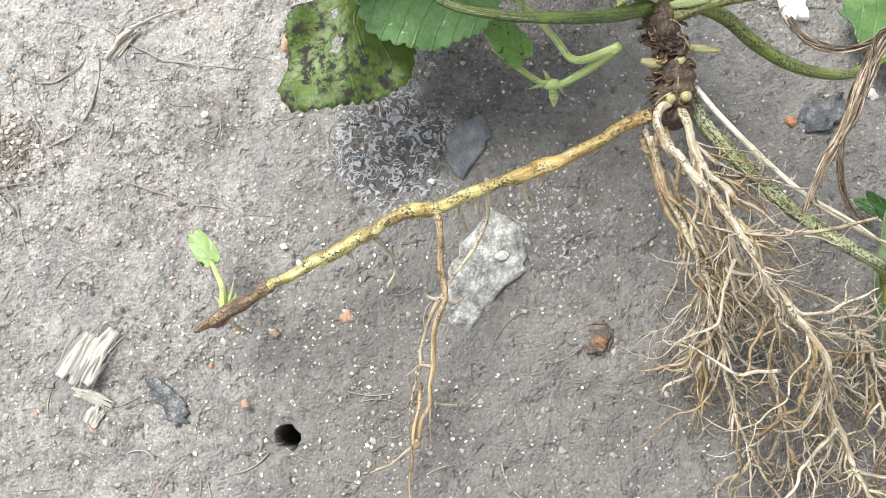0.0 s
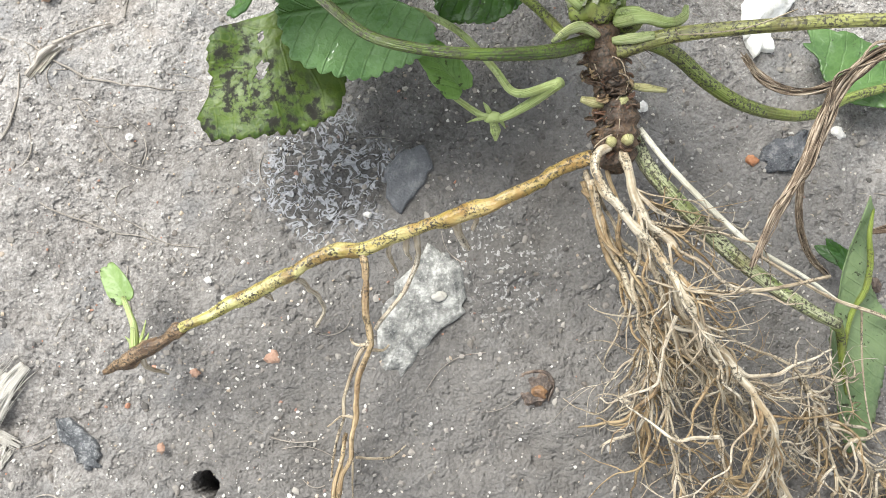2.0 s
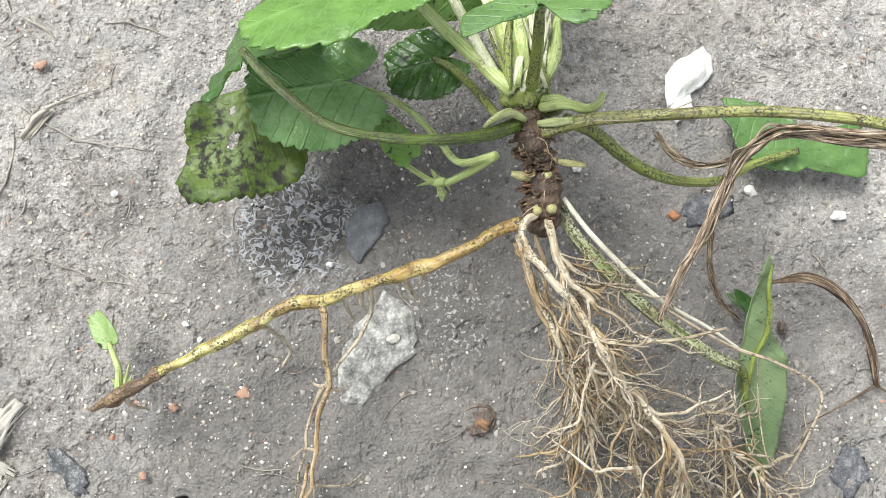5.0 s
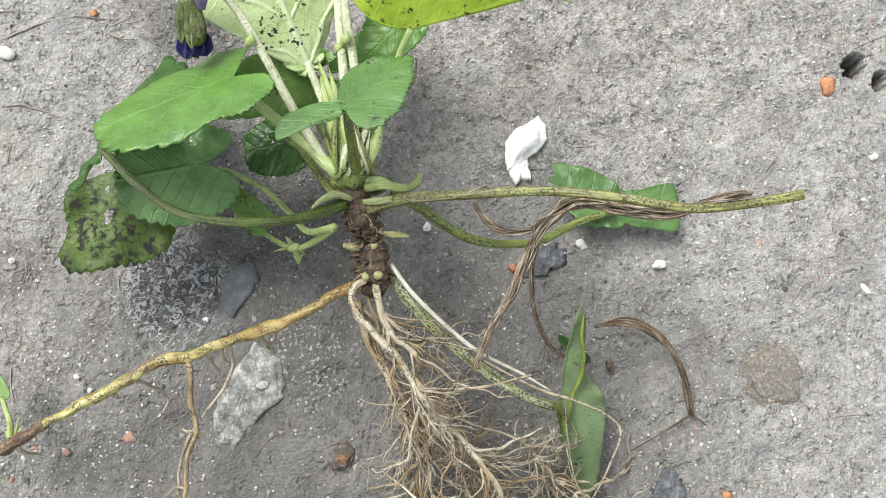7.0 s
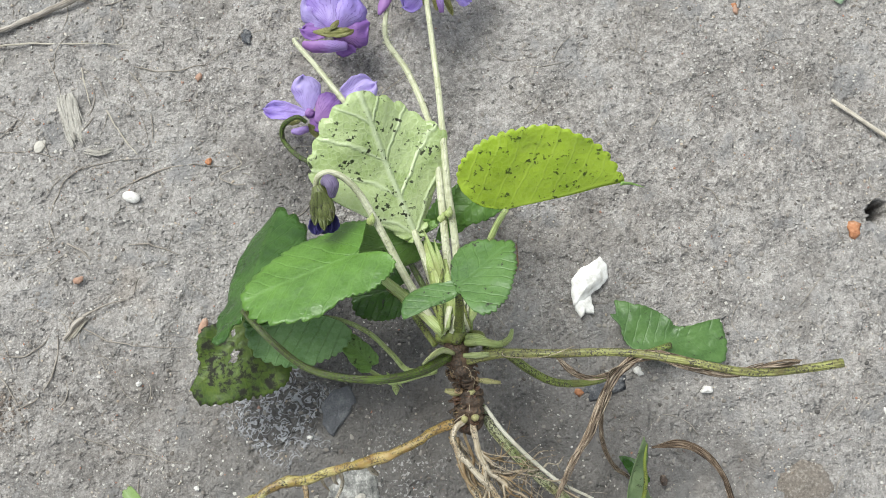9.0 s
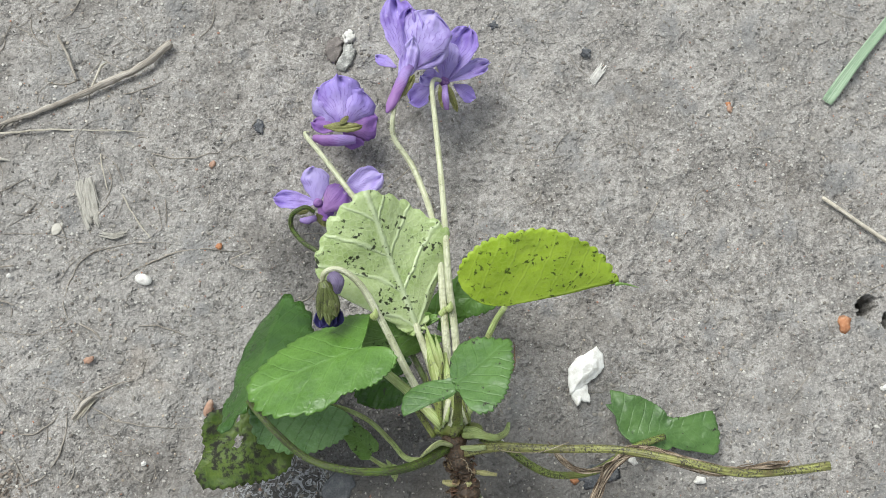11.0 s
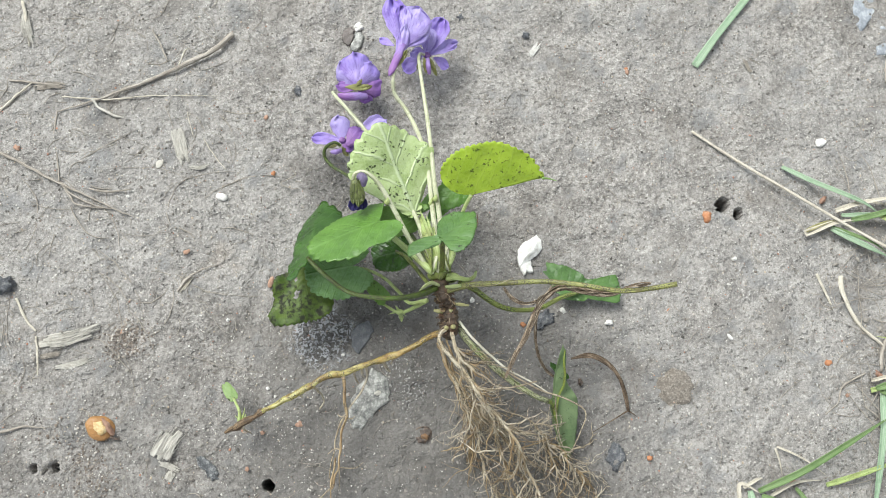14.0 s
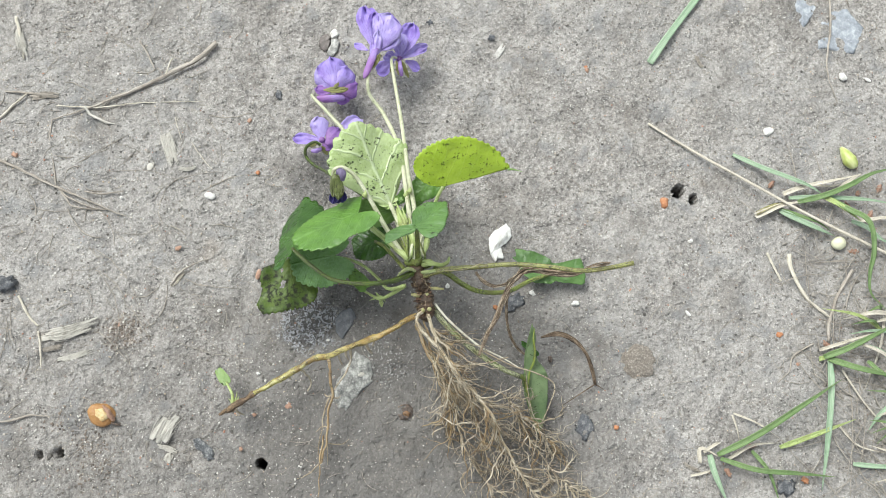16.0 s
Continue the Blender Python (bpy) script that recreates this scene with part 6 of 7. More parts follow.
# oval husk
husk = holder("husk", (-11.87, -3.62, 0), "glossy orange-brown oval husk with a pale worn face", "husk")
part("shell", lump(bmesh.new(), (-11.74, -3.63, 0.12), (0.50, 0.40, 0.20), (0, 12, -38), 0.12, 4, 4, 1.1), husk_brown, husk)
part("worn_face", lump(bmesh.new(), (-11.71, -3.66, 0.25), (0.26, 0.19, 0.14), (0, 10, -55), 0.3, 6, 4, 1.6), husk_pale, husk, "pale yellow worn face of the husk")
part("skin_flap", lump(bmesh.new(), (-11.50, -3.62, 0.14), (0.36, 0.13, 0.20), (0, 0, -62), 0.25, 9, 3, 1.6), scrap_brown, husk, "pinkish-brown skin of the husk")
stem("husk_stem", [(-11.45, -3.98, 0.1), (-11.28, -4.06, 0.07), (-11.12, -4.14, 0.04)], (0.05, 0.05, 0.02), seed_coat, husk, sides=7)
# white curled shard
shard = holder("white_petal", (3.66, 0.17, 0), "white curled petal fragment lying on soil", "petal")
bm = slab(bmesh.new(), [(4.05, 0.8), (4.17, 0.57), (4.16, 0.27), (3.92, 0.04), (3.73, -0.03), (3.52, -0.17), (3.21, -0.29), (3.21, 0.02), (3.28, 0.35), (3.48, 0.57), (3.76, 0.67)], 0.10, 0.13, seed=8, wobble=0.012, inset=0.3, dome=0.14)
part("petal_blade", bm, shell_white, shard)
bm = slab(bmesh.new(), [(3.7, 0.01), (3.66, -0.25), (3.69, -0.43), (3.67, -0.54), (3.47, -0.48), (3.34, -0.6), (3.26, -0.39), (3.22, -0.13), (3.39, 0.01)], 0.06, 0.11, seed=9, wobble=0.012, inset=0.25, dome=0.02)
part("petal_tip", bm, shell_white, shard)

# twigs, straws and wood
k = dict(sides=8, steps=9, bumps=0.4, kink=0.035)
twig("twig", [(-5.89, 10.15, 0.12), (-6.82, 9.51, 0.12), (-7.86, 9.13, 0.12), (-9.01, 8.72, 0.1), (-10.13, 8.43, 0.08), (-11.23, 8.15, 0.08), (-12.5, 7.94, 0.06)], (0.12, 0.12, 0.10, 0.09, 0.07, 0.05, 0.03), twig_grey, "long bleached grey twig on the soil", "twig", "twigs", **k)
twig("twig", [(-12.5, 7.94, 0.06), (-12.66, 7.08, 0.05), (-12.59, 6.13, 0.05), (-12.59, 5.21, 0.05)], (0.03, 0.03, 0.04, 0.03), twig_grey, "thin brown twig on the soil", "twig", "twigs", **k)
twig("twig", [(-14.77, 6.77, 0.08), (-13.64, 5.96, 0.08), (-12.62, 5.21, 0.08), (-11.58, 4.54, 0.06), (-10.6, 3.85, 0.06), (-10.16, 3.62, 0.05)], (0.08, 0.06, 0.06, 0.04, 0.03, 0.02), twig_grey, "thin forked brown twig on the soil", "twig", "twigs", **k)
twig("twig", [(-12.53, 5.16, 0.06), (-12.09, 4.63, 0.06), (-11.31, 4.13, 0.05), (-10.7, 3.94, 0.05)], (0.05, 0.04, 0.02), twig_grey, "thin brown twig on the soil", "twig", "twigs", **k)
twig("twig", [(-12.28, 8.48, 0.06), (-10.6, 8.15, 0.06), (-9.09, 8.1, 0.05), (-6.72, 7.76, 0.05)], (0.035, 0.04, 0.03, 0.015), straw, "thin straw beside the long twig", "straw", "straws", **k)
twig("twig", [(-11.22, 8.24, 0.1), (-10.94, 7.83, 0.1), (-10.54, 7.54, 0.08), (-10.14, 7.36, 0.05)], (0.07, 0.06, 0.07, 0.03), wood_chip, "short knobbly bleached twig", "twig", "twigs", **k)
twig("twig", [(-12.24, 4.25, 0.04), (-11.99, 3.58, 0.04), (-11.52, 3.05, 0.03), (-11.01, 2.92, 0.03)], (0.03, 0.03, 0.015), twig_grey, "thin curved brown rootlet on the soil", "twig", "twigs", **k)
twig("twig", [(-8.34, 1.15, 0.08), (-7.9, 1.3, 0.06), (-7.36, 1.38, 0.04)], (0.05, 0.03, 0.015), twig_grey, "thin brown twig on the soil", "twig", "twigs", **k)
twig("straw", [(10.61, 3.93, 0.1), (12.15, 2.39, 0.2), (14.01, 0.69, 0.35), (15.86, -0.96, 0.45), (17.8, -2.45, 0.4), (20.12, -4, 0.1)], (0.06, 0.07, 0.07, 0.08, 0.09), straw, "long pale straw across the grass", "straw", "straws", sides=8, steps=4, bumps=0.12, kink=0.004)
twig("straw", [(14.81, -2.32, 0.1), (14.76, -3.12, 0.12), (15.04, -4.19, 0.12), (15.73, -5.04, 0.1)], (0.11, 0.10, 0.08, 0.06), straw, "curved tan straw on the soil", "straw", "straws", **k)
twig("straw", [(13.97, -2.09, 0.08), (14.08, -2.76, 0.08), (14.23, -3.31, 0.06)], (0.06, 0.06, 0.05), straw, "short pale straw piece", "straw", "straws", **k)
twig("twig", [(17.15, -3.38, 0.1), (16.17, -4.39, 0.1), (15.64, -5.2, 0.1), (15.39, -5.93, 0.06)], (0.08, 0.08, 0.09, 0.06), twig_grey, "brown twig beside the grass", "twig", "twigs", **k)
twig("twig", [(14.78, -5.89, 0.08), (13.89, -6.2, 0.06), (13.49, -6.78, 0.05), (12.56, -7.26, 0.04)], (0.05, 0.04, 0.03, 0.02), twig_grey, "thin dark twig on the soil", "twig", "twigs", **k)
twig("dry_stem", [(19.82, 8.44, 0.1), (19.4, 6.84, 0.1), (18.78, 5.37, 0.08), (18.66, 4.37, 0.06), (18.7, 3.48, 0.04)], (0.05, 0.06, 0.05, 0.03, 0.015), twig_grey, "thin dry grey stem over a damp patch", "stem", "twigs", **k)
twig("twig", [(-13.49, 12.51, 0.1), (-13.35, 11.5, 0.1), (-13.35, 10.66, 0.06)], (0.07, 0.09, 0.05), straw, "short bleached twig on the soil", "twig", "twigs", **k)
twig("twig", [(-14.63, 8.09, 0.1), (-13.95, 8.68, 0.1), (-13.33, 9.19, 0.08)], (0.06, 0.06, 0.04), straw, "pale thin stick on the soil", "twig", "twigs", **k)
twig("twig", [(-14.13, 9.4, 0.06), (-13.19, 9.17, 0.06), (-12.35, 8.97, 0.05)], (0.05, 0.06, 0.04), twig_grey, "short grey twig on the soil", "twig", "twigs", **k)
twig("twig", [(-8.8, 0.64, 0.06), (-8.51, 0.96, 0.08), (-8.28, 1.14, 0.06)], (0.06, 0.08, 0.05), twig_grey, "short brown twig stub", "twig", "twigs", **k)
twig("worm_thread", [(-4.41, 4.62, 0.04), (-4.27, 4.31, 0.05), (-4.78, 4.1, 0.04), (-4.56, 3.87, 0.04), (-4.24, 3.8, 0.03)], (0.02, 0.025, 0.015), twig_grey, "curled thin rootlet on the soil", "rootlet", "twigs", **k)
twig("twig", [(-15.34, -3.23, 0.05), (-14.66, -3.24, 0.06), (-14.08, -3.21, 0.05), (-13.51, -3.37, 0.03)], (0.05, 0.06, 0.04, 0.02), twig_grey, "dark rootlet half buried in soil", "twig", "twigs", **k)

twig("twig", [(-13.67, -0.22, 0.08), (-13.65, -0.95, 0.1), (-13.68, -1.55, 0.07)], (0.04, 0.045, 0.03), straw, "thin pale straw across a wood splinter", "straw", "straws", **k)
twig("straw", [(-14.26, 1.23, 0.07), (-13.93, 0.34, 0.1), (-13.66, -0.02, 0.08)], (0.05, 0.06, 0.05), straw, "pale bent straw on the soil", "straw", "straws", **k)
twig("twig", [(-11.57, 4.83, 0.06), (-10.88, 4.6, 0.08), (-10.15, 4.62, 0.05)], (0.04, 0.05, 0.03), twig_grey, "thin grey twig on the soil", "twig", "twigs", **k)
twig("twig", [(-12.56, 5.22, 0.06), (-12.26, 4.68, 0.07), (-12.03, 4.3, 0.06), (-11.13, 4.04, 0.04)], (0.05, 0.05, 0.04, 0.02), twig_grey, "thin forking brown twig on the soil", "twig", "twigs", **k)
twig("rootlet", [(-8.57, 2.95, 0.05), (-8.23, 2.71, 0.06), (-8.05, 2.48, 0.04)], (0.03, 0.035, 0.02), twig_grey, "short dark rootlet on the soil", "rootlet", "twigs", **k)
twig("straw", [(-7.89, 7.28, 0.05), (-7.81, 6.8, 0.07), (-7.74, 6.32, 0.04)], (0.02, 0.025, 0.015), straw, "fine white straw on the soil", "straw", "straws", **k)
twig("straw", [(-7.38, 6.15, 0.05), (-7.08, 5.47, 0.07), (-6.72, 4.89, 0.04)], (0.02, 0.025, 0.015), straw, "fine white straw on the soil", "straw", "straws", **k)
twig("twig", [(-8.85, 10.74, 0.05), (-8.56, 10.01, 0.06), (-8.41, 9.39, 0.05)], (0.04, 0.05, 0.04), twig_grey, "short grey twig on the soil", "twig", "twigs", **k)
twig("twig", [(-8.09, 8.97, 0.08), (-7.74, 9.64, 0.12), (-7.57, 9.81, 0.08)], (0.03, 0.04, 0.02), straw, "short forked tip of a bleached twig", "twig", "twigs", **k)


def chip(pts, half, label, material=wood_chip, thick=0.0002, fold=0.1, ends=(0.8, 0.5)):
    """A splintered flake: a thin core with loose fibres of uneven length along it."""
    low = [V((p[0], p[1], 100 * float(ground_height(np.array([p[0] * CM]), np.array([p[1] * CM]), False)[0]) + 0.05 + p[2] * 0.15)) for p in pts]
    ob = holder("wood_chip", (pts[0][0], pts[0][1], 0), label, "wood chip", "wood chips")
    rng = random.Random(int(half * 1000) + int(pts[0][0] * 10))
    line = spline(low, 5)
    side = (low[-1] - low[0]).cross(V((0, 0, 1))).normalized()
    for i in range(5):
        a, b, o = rng.uniform(0, 0.3), rng.uniform(0.7, 1.0), (i - 2) * 0.36 * half
        seg = [line[int((a + (b - a) * q / 3) * (len(line) - 1))] + side * (o + rng.uniform(-0.1, 0.1) * half) for q in range(4)]
        part("flake", blade(bmesh.new(), seg, half * 0.36, fold=fold + rng.uniform(-0.15, 0.15), lift=thick * 0.5, ends=(rng.uniform(0.2, 0.8), rng.uniform(0.1, 0.6)), twist=rng.uniform(-0.4, 0.4)), material, ob)
    for i in range(int(12 + half * 120)):
        a, b = rng.uniform(-0.0, 0.6), rng.uniform(0.5, 1.0)
        a, b = min(a, b - 0.25) if a > b - 0.25 else a, b
        a = max(a, 0.0)
        o, e = rng.uniform(-1.15, 1.15) * half, rng.uniform(-0.3, 0.3) * half
        seg = [line[int((a + (b - a) * q / 3) * (len(line) - 1))] + side * (o + e * q / 3) + V((0, 0, rng.uniform(0.0, 0.03))) for q in range(4)]
        r = rng.uniform(0.005, 0.013)
        part("fibre", tube(bmesh.new(), seg, (r * 0.5, r, r * 0.4), sides=5, steps=3, bumps=0.4, kink=0.03), material, ob)
    return ob


chip([(-8.32, 6.64, 0.1), (-8.23, 5.93, 0.12), (-8.06, 5.17, 0.08)], 0.21, "bleached splinter of wood on the soil")
chip([(-8.02, 5.19, 0.06), (-7.63, 5.07, 0.1), (-7.21, 5.15, 0.05)], 0.07, "thin curled bleached wood fibre")
chip([(-13.64, -0.46, 0.1), (-12.63, -0.45, 0.12), (-11.25, -0.21, 0.08)], 0.22, "long bleached splinter of wood")
chip([(-13.13, -1.4, 0.06), (-12.32, -1.34, 0.08), (-11.6, -1.2, 0.05)], 0.10, "narrow weathered wood splinter")
chip([(-13.59, -0.94, 0.06), (-13.19, -0.91, 0.06), (-12.86, -0.91, 0.05)], 0.08, "small grey wood splinter", twig_grey)
chip([(-9.98, -4.96, 0.08), (-9.6, -4.44, 0.1), (-9.18, -3.97, 0.06)], 0.30, "frayed bundle of bleached wood fibres", ends=(1.0, 0.5))
chip([(-9.99, -5.05, 0.08), (-9.62, -5.25, 0.1), (-9.23, -5.47, 0.05)], 0.08, "thin bleached wood fibre on soil")
chip([(-9.7, -5.71, 0.06), (-9.61, -5.53, 0.08), (-9.53, -5.36, 0.06)], 0.13, "short bleached wood splinter on soil")
chip([(-8.77, 0.59, 0.08), (-8.49, 0.91, 0.1), (-8.23, 1.21, 0.06)], 0.09, "narrow tan bark strip on the soil", straw)
chip([(-13.46, 11.99, 0.08), (-13.36, 11.24, 0.1), (-13.2, 10.61, 0.06)], 0.16, "frayed yellowish bark strip")
chip([(-13.31, 8.97, 0.08), (-12.58, 9.01, 0.1), (-12.07, 8.84, 0.06)], 0.12, "frayed grey bundle of dead fibres", twig_grey)
chip([(5.08, 7.77, 0.06), (5.33, 8.05, 0.08), (5.62, 8.37, 0.05)], 0.10, "small pale wood flake", white_stone)
chip([(13.37, 6.57, 0.05), (13.46, 6.19, 0.06), (13.54, 5.98, 0.04)], 0.06, "small brown bark flake", twig_grey)
chip([(9.21, -9.67, 0.05), (8.87, -9.46, 0.06), (8.58, -9.14, 0.05)], 0.06, "small grey wood flake", twig_grey)
bm = blade(bmesh.new(), [(4.37, -3.79, 0.45), (5.03, -3.83, 0.5), (5.56, -4.17, 0.45), (5.89, -4.74, 0.35), (6.02, -5.33, 0.3), (6.07, -5.89, 0.12)], 0.10, fold=0.8, ends=(0.15, 0.5), twist=1.2)
tube(bm, [(4.38, -3.81, 0.4), (5.04, -3.85, 0.45), (5.62, -4.24, 0.4), (5.94, -4.8, 0.35), (6.05, -5.85, 0.15)], (0.02, 0.04, 0.05, 0.04), sides=6, bumps=0.4)
for e in ((6.36, -6.1, 0.05), (5.79, -5.96, 0.05), (4.62, -6.41, 0.05)):
    tube(bm, [(6.05, -5.85, 0.15), V((6.05, -5.85, 0.15)).lerp(V(e), 0.5) + V((0, 0, 0.05)), e], (0.03, 0.008), sides=5, steps=4)
thing("dead_leaf", bm, dry_dark, (5.69, -4.17, 0), "dead brown curled leaf strip with a frayed end", "dead leaf")
pebble("bark_crumb", (4.62, -4.62, -0.03), (0.08, 0.12, 0.08), seed_coat, "dark brown crumb beside the folded leaf", "crumb", seed=7, rough=0.4)

# grass at the edge of the bare soil
thing("cut_grass", blade(bmesh.new(), [(11.32, 6.52, 0.08), (12.48, 7.66, 0.12), (14.28, 9.29, 0.1)], 0.16, fold=0.3, ends=(0.9, 0.9)), grass_blue, (11.35, 6.55, 0), "cut blue-green grass blade lying on soil", "grass")


def tuft(at, blades, sheaths, label):
    ob = holder("grass_tuft", at, label, "grass", "grass tufts")
    for pts, half, m in blades:
        part("blade", blade(bmesh.new(), pts, half * 0.78, fold=0.6, ends=(0.7, 0.06)), m, ob)
    for pts, r, m in sheaths:
        part("sheath", blade(bmesh.new(), pts, max(r) * 0.55, fold=0.8, ends=(0.9, 0.3), twist=0.9), m, ob)
    return ob


G, B, S, L = grass_green, grass_blue, straw, stalk_lime
tuft((14.88, -0.54, 0), [([(13.7, 2.06, 0.08), (14.52, 1.34, 0.3), (15.54, 0.6, 0.5), (16.23, 0.15, 0.5), (16.75, -0.3, 0.4)], 0.13, B), ([(15.67, -0.37, 0.3), (16.66, -0.33, 0.5), (17.71, -0.14, 0.7), (18.8, 0.18, 0.7), (20.2, 0.3, 0.5)], 0.15, G),
                        ([(14.88, -0.56, 0.2), (15.46, -1.06, 0.3), (16.13, -1.53, 0.3), (16.83, -1.93, 0.15)], 0.16, B), ([(14.95, -0.5, 0.2), (15.6, -0.95, 0.35), (16.2, -1.3, 0.35), (16.7, -1.7, 0.2)], 0.09, G), ([(15.41, -0.12, 0.2), (16.5, -0.3, 0.3), (17.57, -0.56, 0.4), (18.65, -0.83, 0.4), (19.6, -1.15, 0.3)], 0.12, B),
                        ([(16.95, -0.46, 0.4), (17.41, -1.11, 0.7), (17.83, -1.58, 0.9), (17.94, -2.16, 0.9), (17.76, -3.01, 0.8), (17.51, -3.67, 0.6), (17.43, -4.44, 0.4), (17.99, -5.2, 0.2)], 0.15, G), ([(17.6, -1.5, 0.3), (18.18, -1.9, 0.3), (18.5, -2.34, 0.3), (19.0, -2.7, 0.2)], 0.13, B), ([(16.7, -0.35, 0.4), (17.2, -0.9, 0.6), (17.8, -1.6, 0.6)], 0.14, L)],
     [([(13.9, -0.59, 0.1), (14.4, -0.52, 0.2), (15.0, -0.42, 0.3), (15.82, -0.39, 0.3)], (0.16, 0.24, 0.14), S), ([(13.95, -0.5, 0.15), (14.6, -0.35, 0.25), (15.2, -0.3, 0.3)], (0.10, 0.14, 0.08), stalk_knob), ([(15.22, 0.08, 0.2), (16.07, 0.18, 0.35), (17.15, 0.2, 0.4), (18.59, 0.29, 0.3)], (0.13, 0.18, 0.10), S), ([(17.46, -0.14, 0.3), (17.93, 0.07, 0.4), (18.6, 0.33, 0.3)], (0.10, 0.14, 0.06), S),
      ([(17.94, -1.52, 0.2), (18.57, -1.59, 0.3), (19.9, -1.64, 0.2)], (0.14, 0.16, 0.08), S), ([(16.5, 0.3, 0.1), (17.3, 0.05, 0.2), (18.2, 0.2, 0.1)], (0.06, 0.08, 0.04), S)],
     "sparse green grass tuft with dry straw sheaths")
tuft((14.98, -6.51, 0), [([(14.91, -6.47, 0.3), (15.95, -6.27, 0.7), (18.42, -5.6, 0.8)], 0.16, G), ([(15.04, -6.56, 0.3), (15.96, -7.13, 0.6), (17.84, -7.9, 0.5)], 0.16, G), ([(15.08, -6.67, 0.3), (14.64, -7.9, 0.5), (14.04, -9.67, 0.3), (13.5, -11.18, 0.1)], 0.17, B), ([(16.54, -6.94, 0.3), (16.83, -7.45, 0.5), (17.84, -8.27, 0.3)], 0.12, G), ([(17.5, -8.43, 0.4), (16.49, -8.87, 0.3), (15.84, -9.48, 0.1)], 0.12, B), ([(14.94, -10.5, 0.1), (15.93, -10.78, 0.2), (17.26, -11.07, 0.1)], 0.12, B)],
     [([(14.82, -6.51, 0.1), (15.01, -6.52, 0.25), (15.4, -6.51, 0.3)], (0.14, 0.17, 0.10), L), ([(14.89, -6.18, 0.15), (15.95, -6.08, 0.4), (17.2, -5.96, 0.3)], (0.09, 0.12, 0.05), S), ([(15.51, -7.07, 0.2), (16, -8.45, 0.2), (16.67, -9.64, 0.15)], (0.06, 0.07, 0.05), S), ([(14.83, -9.08, 0.1), (15.33, -9.91, 0.15), (16.55, -10.46, 0.1)], (0.06, 0.07, 0.05), S), ([(17.8, -5.38, 0.2), (17.11, -6.61, 0.3), (16.21, -7.95, 0.1)], (0.09, 0.10, 0.05), S), ([(15.69, -7.41, 0.1), (15.42, -8.87, 0.1), (14.48, -11.61, 0.1)], (0.04, 0.05, 0.04), twig_grey)],
     "green grass tuft lying over dry stalks")
tuft((9.87, -9.08, 0), [([(9.9, -9.19, 0.3), (11.39, -8.76, 0.7), (13.32, -8.05, 0.8), (15.19, -7.41, 0.6)], 0.16, G), ([(9.97, -9.35, 0.3), (11.13, -9.98, 0.5), (12.59, -10.38, 0.4), (14.18, -10.83, 0.15)], 0.13, G), ([(9.63, -9.14, 0.2), (9.61, -9.85, 0.3), (9.89, -11.02, 0.15)], 0.16, B), ([(12.32, -9.38, 0.2), (13.62, -9.18, 0.4), (15.45, -8.93, 0.3)], 0.13, L), ([(11.23, -9.3, 0.2), (11.61, -10.13, 0.3), (11.81, -11.29, 0.1)], 0.10, G)],
     [([(9.23, -9.37, 0.1), (9.37, -8.88, 0.2), (9.89, -9.25, 0.3)], (0.08, 0.12, 0.14), S), ([(9.44, -9, 0.2), (9.91, -8.84, 0.25), (10.17, -8.82, 0.15)], (0.10, 0.11, 0.04), S), ([(8.8, -9.74, 0.06), (9.28, -9.75, 0.1), (9.67, -9.7, 0.1)], (0.06, 0.09, 0.03), S), ([(10.32, -9.41, 0.2), (11.22, -9.13, 0.35), (12.15, -9.2, 0.2)], (0.10, 0.11, 0.05), S), ([(10.97, -7.86, 0.1), (11.72, -8.39, 0.2), (12.49, -9.12, 0.1)], (0.06, 0.07, 0.05), S), ([(10.89, -7.91, 0.1), (10.92, -8.34, 0.12), (10.93, -8.82, 0.08)], (0.07, 0.06, 0.04), S)],
     "small green grass tuft with bleached sheaths")

rng = random.Random(64)
edge = []
for i in range(26):
    a = V((17.81, -8.23, 0)) + V((rng.uniform(-0.5, 0.5), rng.uniform(-3.2, 3.2), 0.1))
    e = a + V((rng.uniform(-2.6, -0.6), rng.uniform(-1.4, 1.6), rng.uniform(0.1, 0.5)))
    edge.append(([a, a.lerp(e, 0.5) + V((0, 0.1, rng.uniform(0.2, 0.5))), e], rng.uniform(0.06, 0.13), rng.choice((G, B, L, S, S))))
tuft((17.81, -8.23, 0), edge, [([(17.87, -7.16, 0.1), (17.01, -7.45, 0.2), (16.44, -7.23, 0.1)], (0.08, 0.10, 0.04), S)], "ragged grass tuft at the edge of the bare soil")

# brown leaf scraps among the grass
def scrap(at, size, turn, seed):
    c, sn = math.cos(turn), math.sin(turn)
    outline = [(at[0] + size * (u * c - v * sn), at[1] + size * (u * sn + v * c)) for u, v in ((-1, -0.1), (-0.4, 0.45), (0.5, 0.4), (1, 0.0), (0.4, -0.35), (-0.5, -0.5))]
    thing("leaf_scrap", slab(bmesh.new(), outline, 0.03, 0.03, seed, size * 0.12, 0.3, 0.05), scrap_brown, (at[0], at[1], 0), "pinkish-brown dry leaf scrap on soil", "leaf scrap", "leaf scraps")


for i, (at, size) in enumerate((((14.97, 0.6), 0.20), ((17.81, -0.83), 0.24), ((17.48, -2.67), 0.22), ((19.33, -0.32), 0.22), ((10.22, -9.89), 0.20), ((11.36, -9.15), 0.18), ((18.64, -1.31), 0.2), ((15.32, -6.02), 0.22))):
    scrap(at, size, 0.6 + i * 1.1, i)

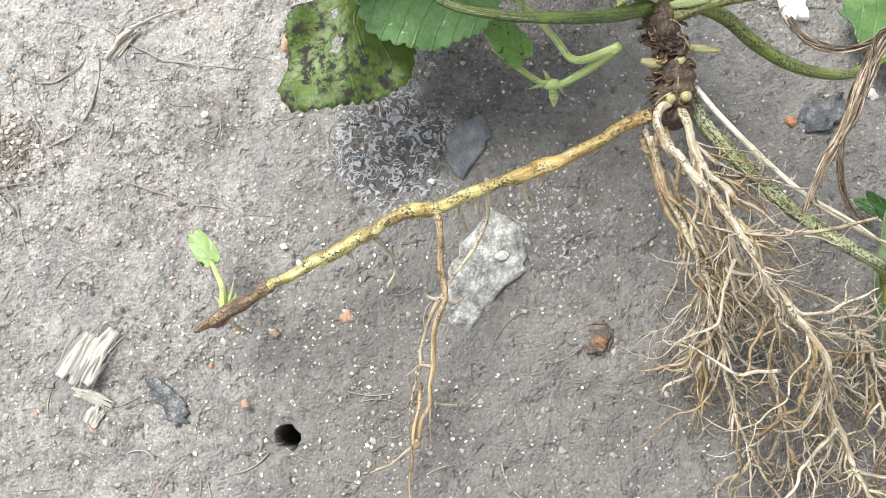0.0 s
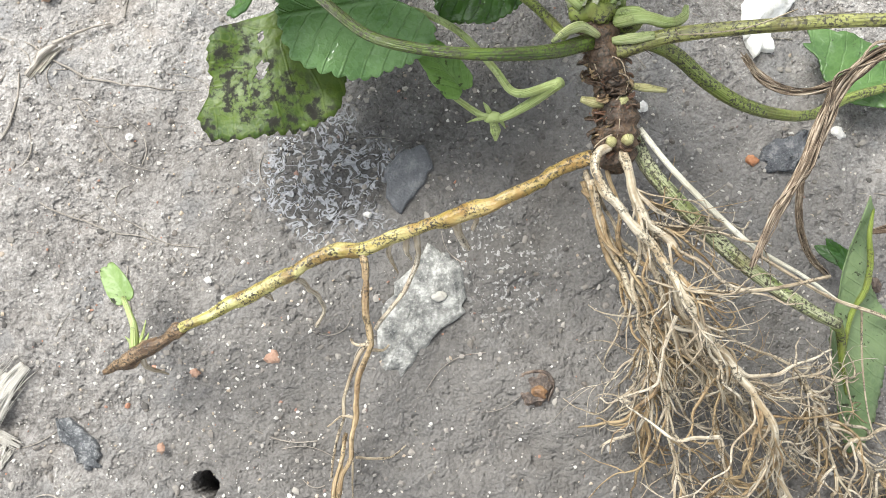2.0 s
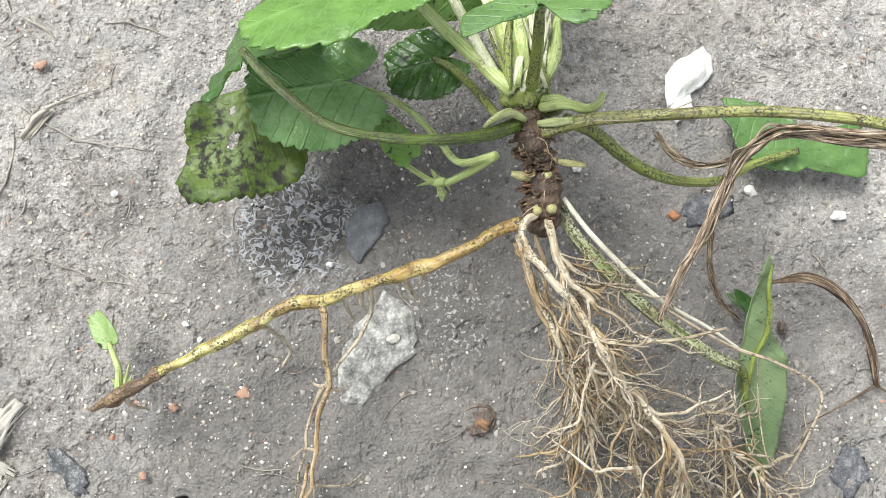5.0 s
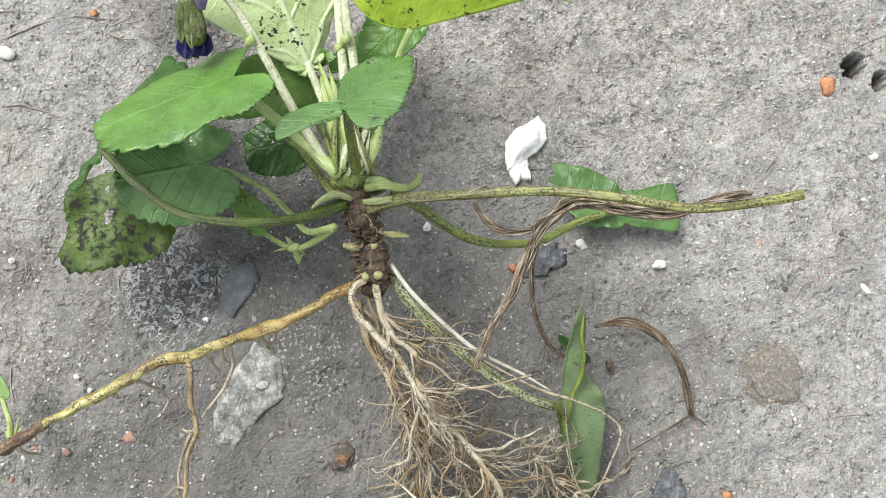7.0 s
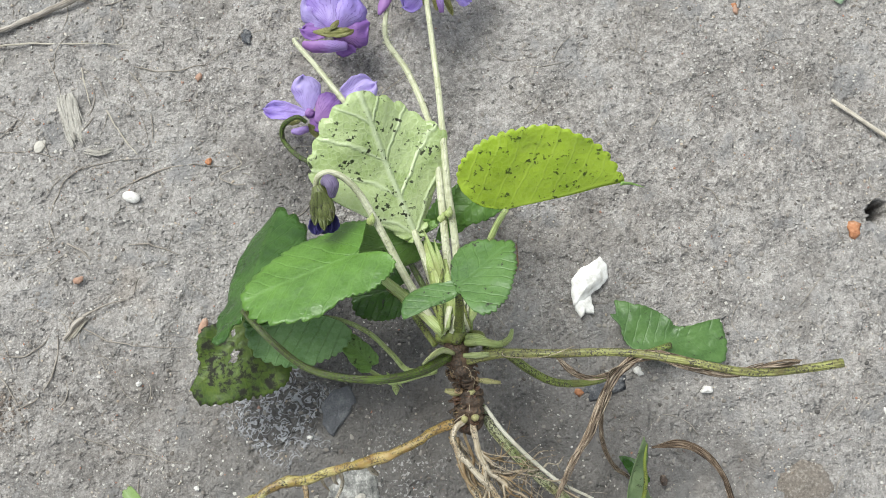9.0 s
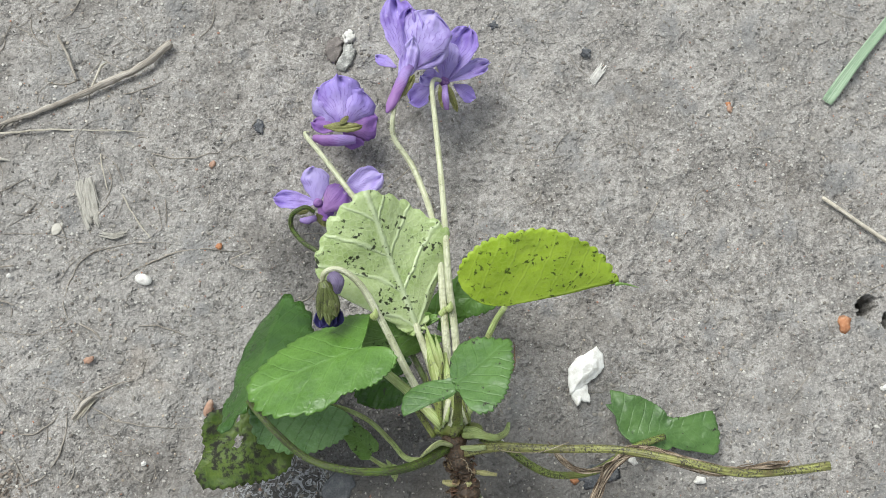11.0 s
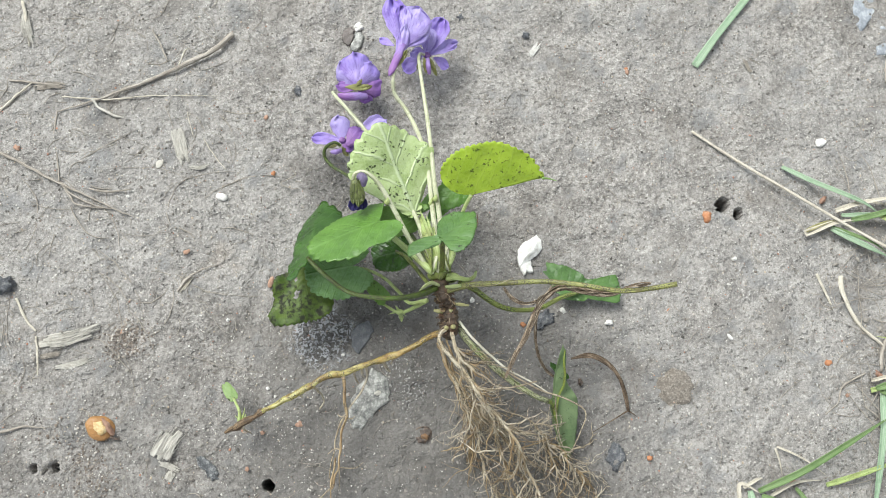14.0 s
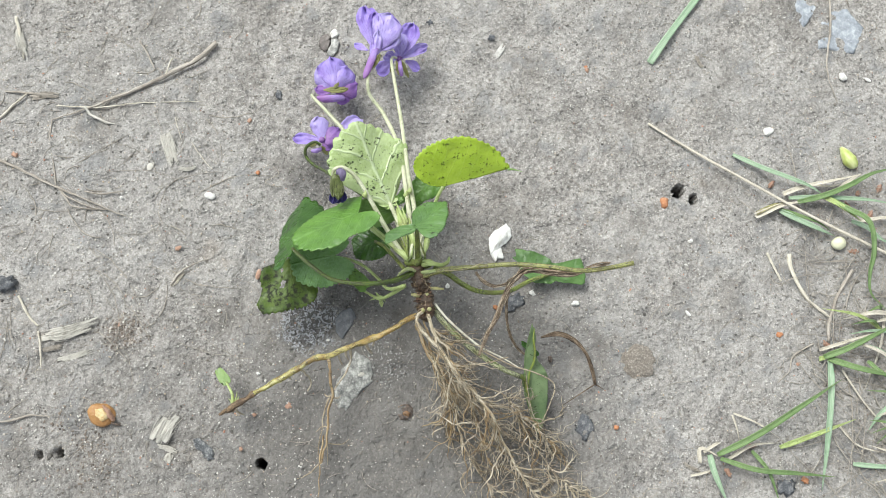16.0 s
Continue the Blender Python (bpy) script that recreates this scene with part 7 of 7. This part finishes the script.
# pale bluish slabs added in place of shiny wet patches at the far side
thing("bluish_slab", slab(bmesh.new(), [(18.05, 8.31), (18.34, 8.94), (19.3, 8.85), (19.12, 7.74), (18.39, 7.11), (17.96, 7.39)], -0.05, 0.06, 11, 0.10, 0.3), pale_slab, (18.57, 7.96, 0), "pale bluish slab standing in for a shiny wet patch", "stone")
thing("bluish_slab", slab(bmesh.new(), [(18.82, 6.85), (19.69, 7.6), (20.58, 7.57), (20.95, 6.52), (20.23, 5.65), (18.71, 6.08)], -0.05, 0.06, 12, 0.12, 0.3), pale_slab, (19.92, 6.68, 0), "broad pale bluish slab standing in for a shiny wet patch", "stone")

# fine dead fibres trodden into the soil
rng = random.Random(77)
bm = bmesh.new()
for i in range(660):
    x, y = rng.uniform(AREA[0], AREA[1]), rng.uniform(AREA[2], AREA[3])
    if i > 480:
        x, y = (rng.uniform(-16.5, -6.5), rng.uniform(-7, 13)) if i % 2 else (rng.uniform(13.0, 22), rng.uniform(-13, 2))
    a, ln, c = rng.uniform(0, 6.28), rng.uniform(0.25, 1.3), rng.uniform(-0.4, 0.4)
    pts = []
    for j in range(4):
        px, py = x + math.cos(a + c * j) * ln * j / 3, y + math.sin(a + c * j) * ln * j / 3
        z = float(ground_height(np.array([px * CM]), np.array([py * CM]), False)[0]) * 100
        pts.append((px, py, z + 0.012))
    r = rng.uniform(0.005, 0.016) * (1.0 if i < 480 else 1.2)
    tube(bm, pts, (r, r, r * 0.5), sides=4, steps=3)
tagged(part("dead_fibres", bm, twig_grey, None, "fine dead fibres trodden into the soil"), "fine dead fibres trodden into the soil", "plant litter", kind="stuff")

# dry stalks and rootlets littered among the grass
rng = random.Random(31)
bm = bmesh.new()
for i in range(420):
    x = rng.uniform(13.8, 20.5)
    y = rng.uniform(-12.5, 0.5) - (x - 14) * 0.15
    if x < 15.5 and y > -6:
        continue
    a, ln, c = rng.uniform(0, 6.28), rng.uniform(0.8, 3.0), rng.uniform(-0.12, 0.12)
    pts = [(x + math.cos(a + c * j) * ln * j / 3, y + math.sin(a + c * j) * ln * j / 3, rng.uniform(0.05, 0.22)) for j in range(4)]
    r = rng.uniform(0.006, 0.026)
    tube(bm, pts, (r * 0.6, r, r * 0.8, r * 0.3), sides=5, steps=4, bumps=0.3, flat=0.5, kink=0.02)
tagged(part("dry_litter", bm, twig_grey, None), "bleached dry stalks littered among the grass", "plant litter", kind="stuff")

rng = random.Random(90)
bm = bmesh.new()
for i in range(70):
    x, y = rng.uniform(-16.5, -7.0), rng.uniform(-2.0, 13.0)
    a, ln, c = rng.choice((0.4, 0.5, -0.7, -0.5, 1.7)) + rng.uniform(-0.35, 0.35), rng.uniform(0.8, 3.4), rng.uniform(-0.25, 0.25)
    pts = []
    for j in range(5):
        px, py = x + math.cos(a + c * j) * ln * j / 4, y + math.sin(a + c * j) * ln * j / 4
        z = float(ground_height(np.array([px * CM]), np.array([py * CM]), False)[0]) * 100
        pts.append((px, py, z + 0.015))
    r = rng.uniform(0.008, 0.022)
    tube(bm, pts, (r * 0.6, r, r * 0.8, r * 0.3), sides=5, steps=4, bumps=0.4, kink=0.06)
tagged(part("dry_rootlets", bm, twig_grey, None), "pale dry rootlets strewn over the soil", "plant litter", kind="stuff")
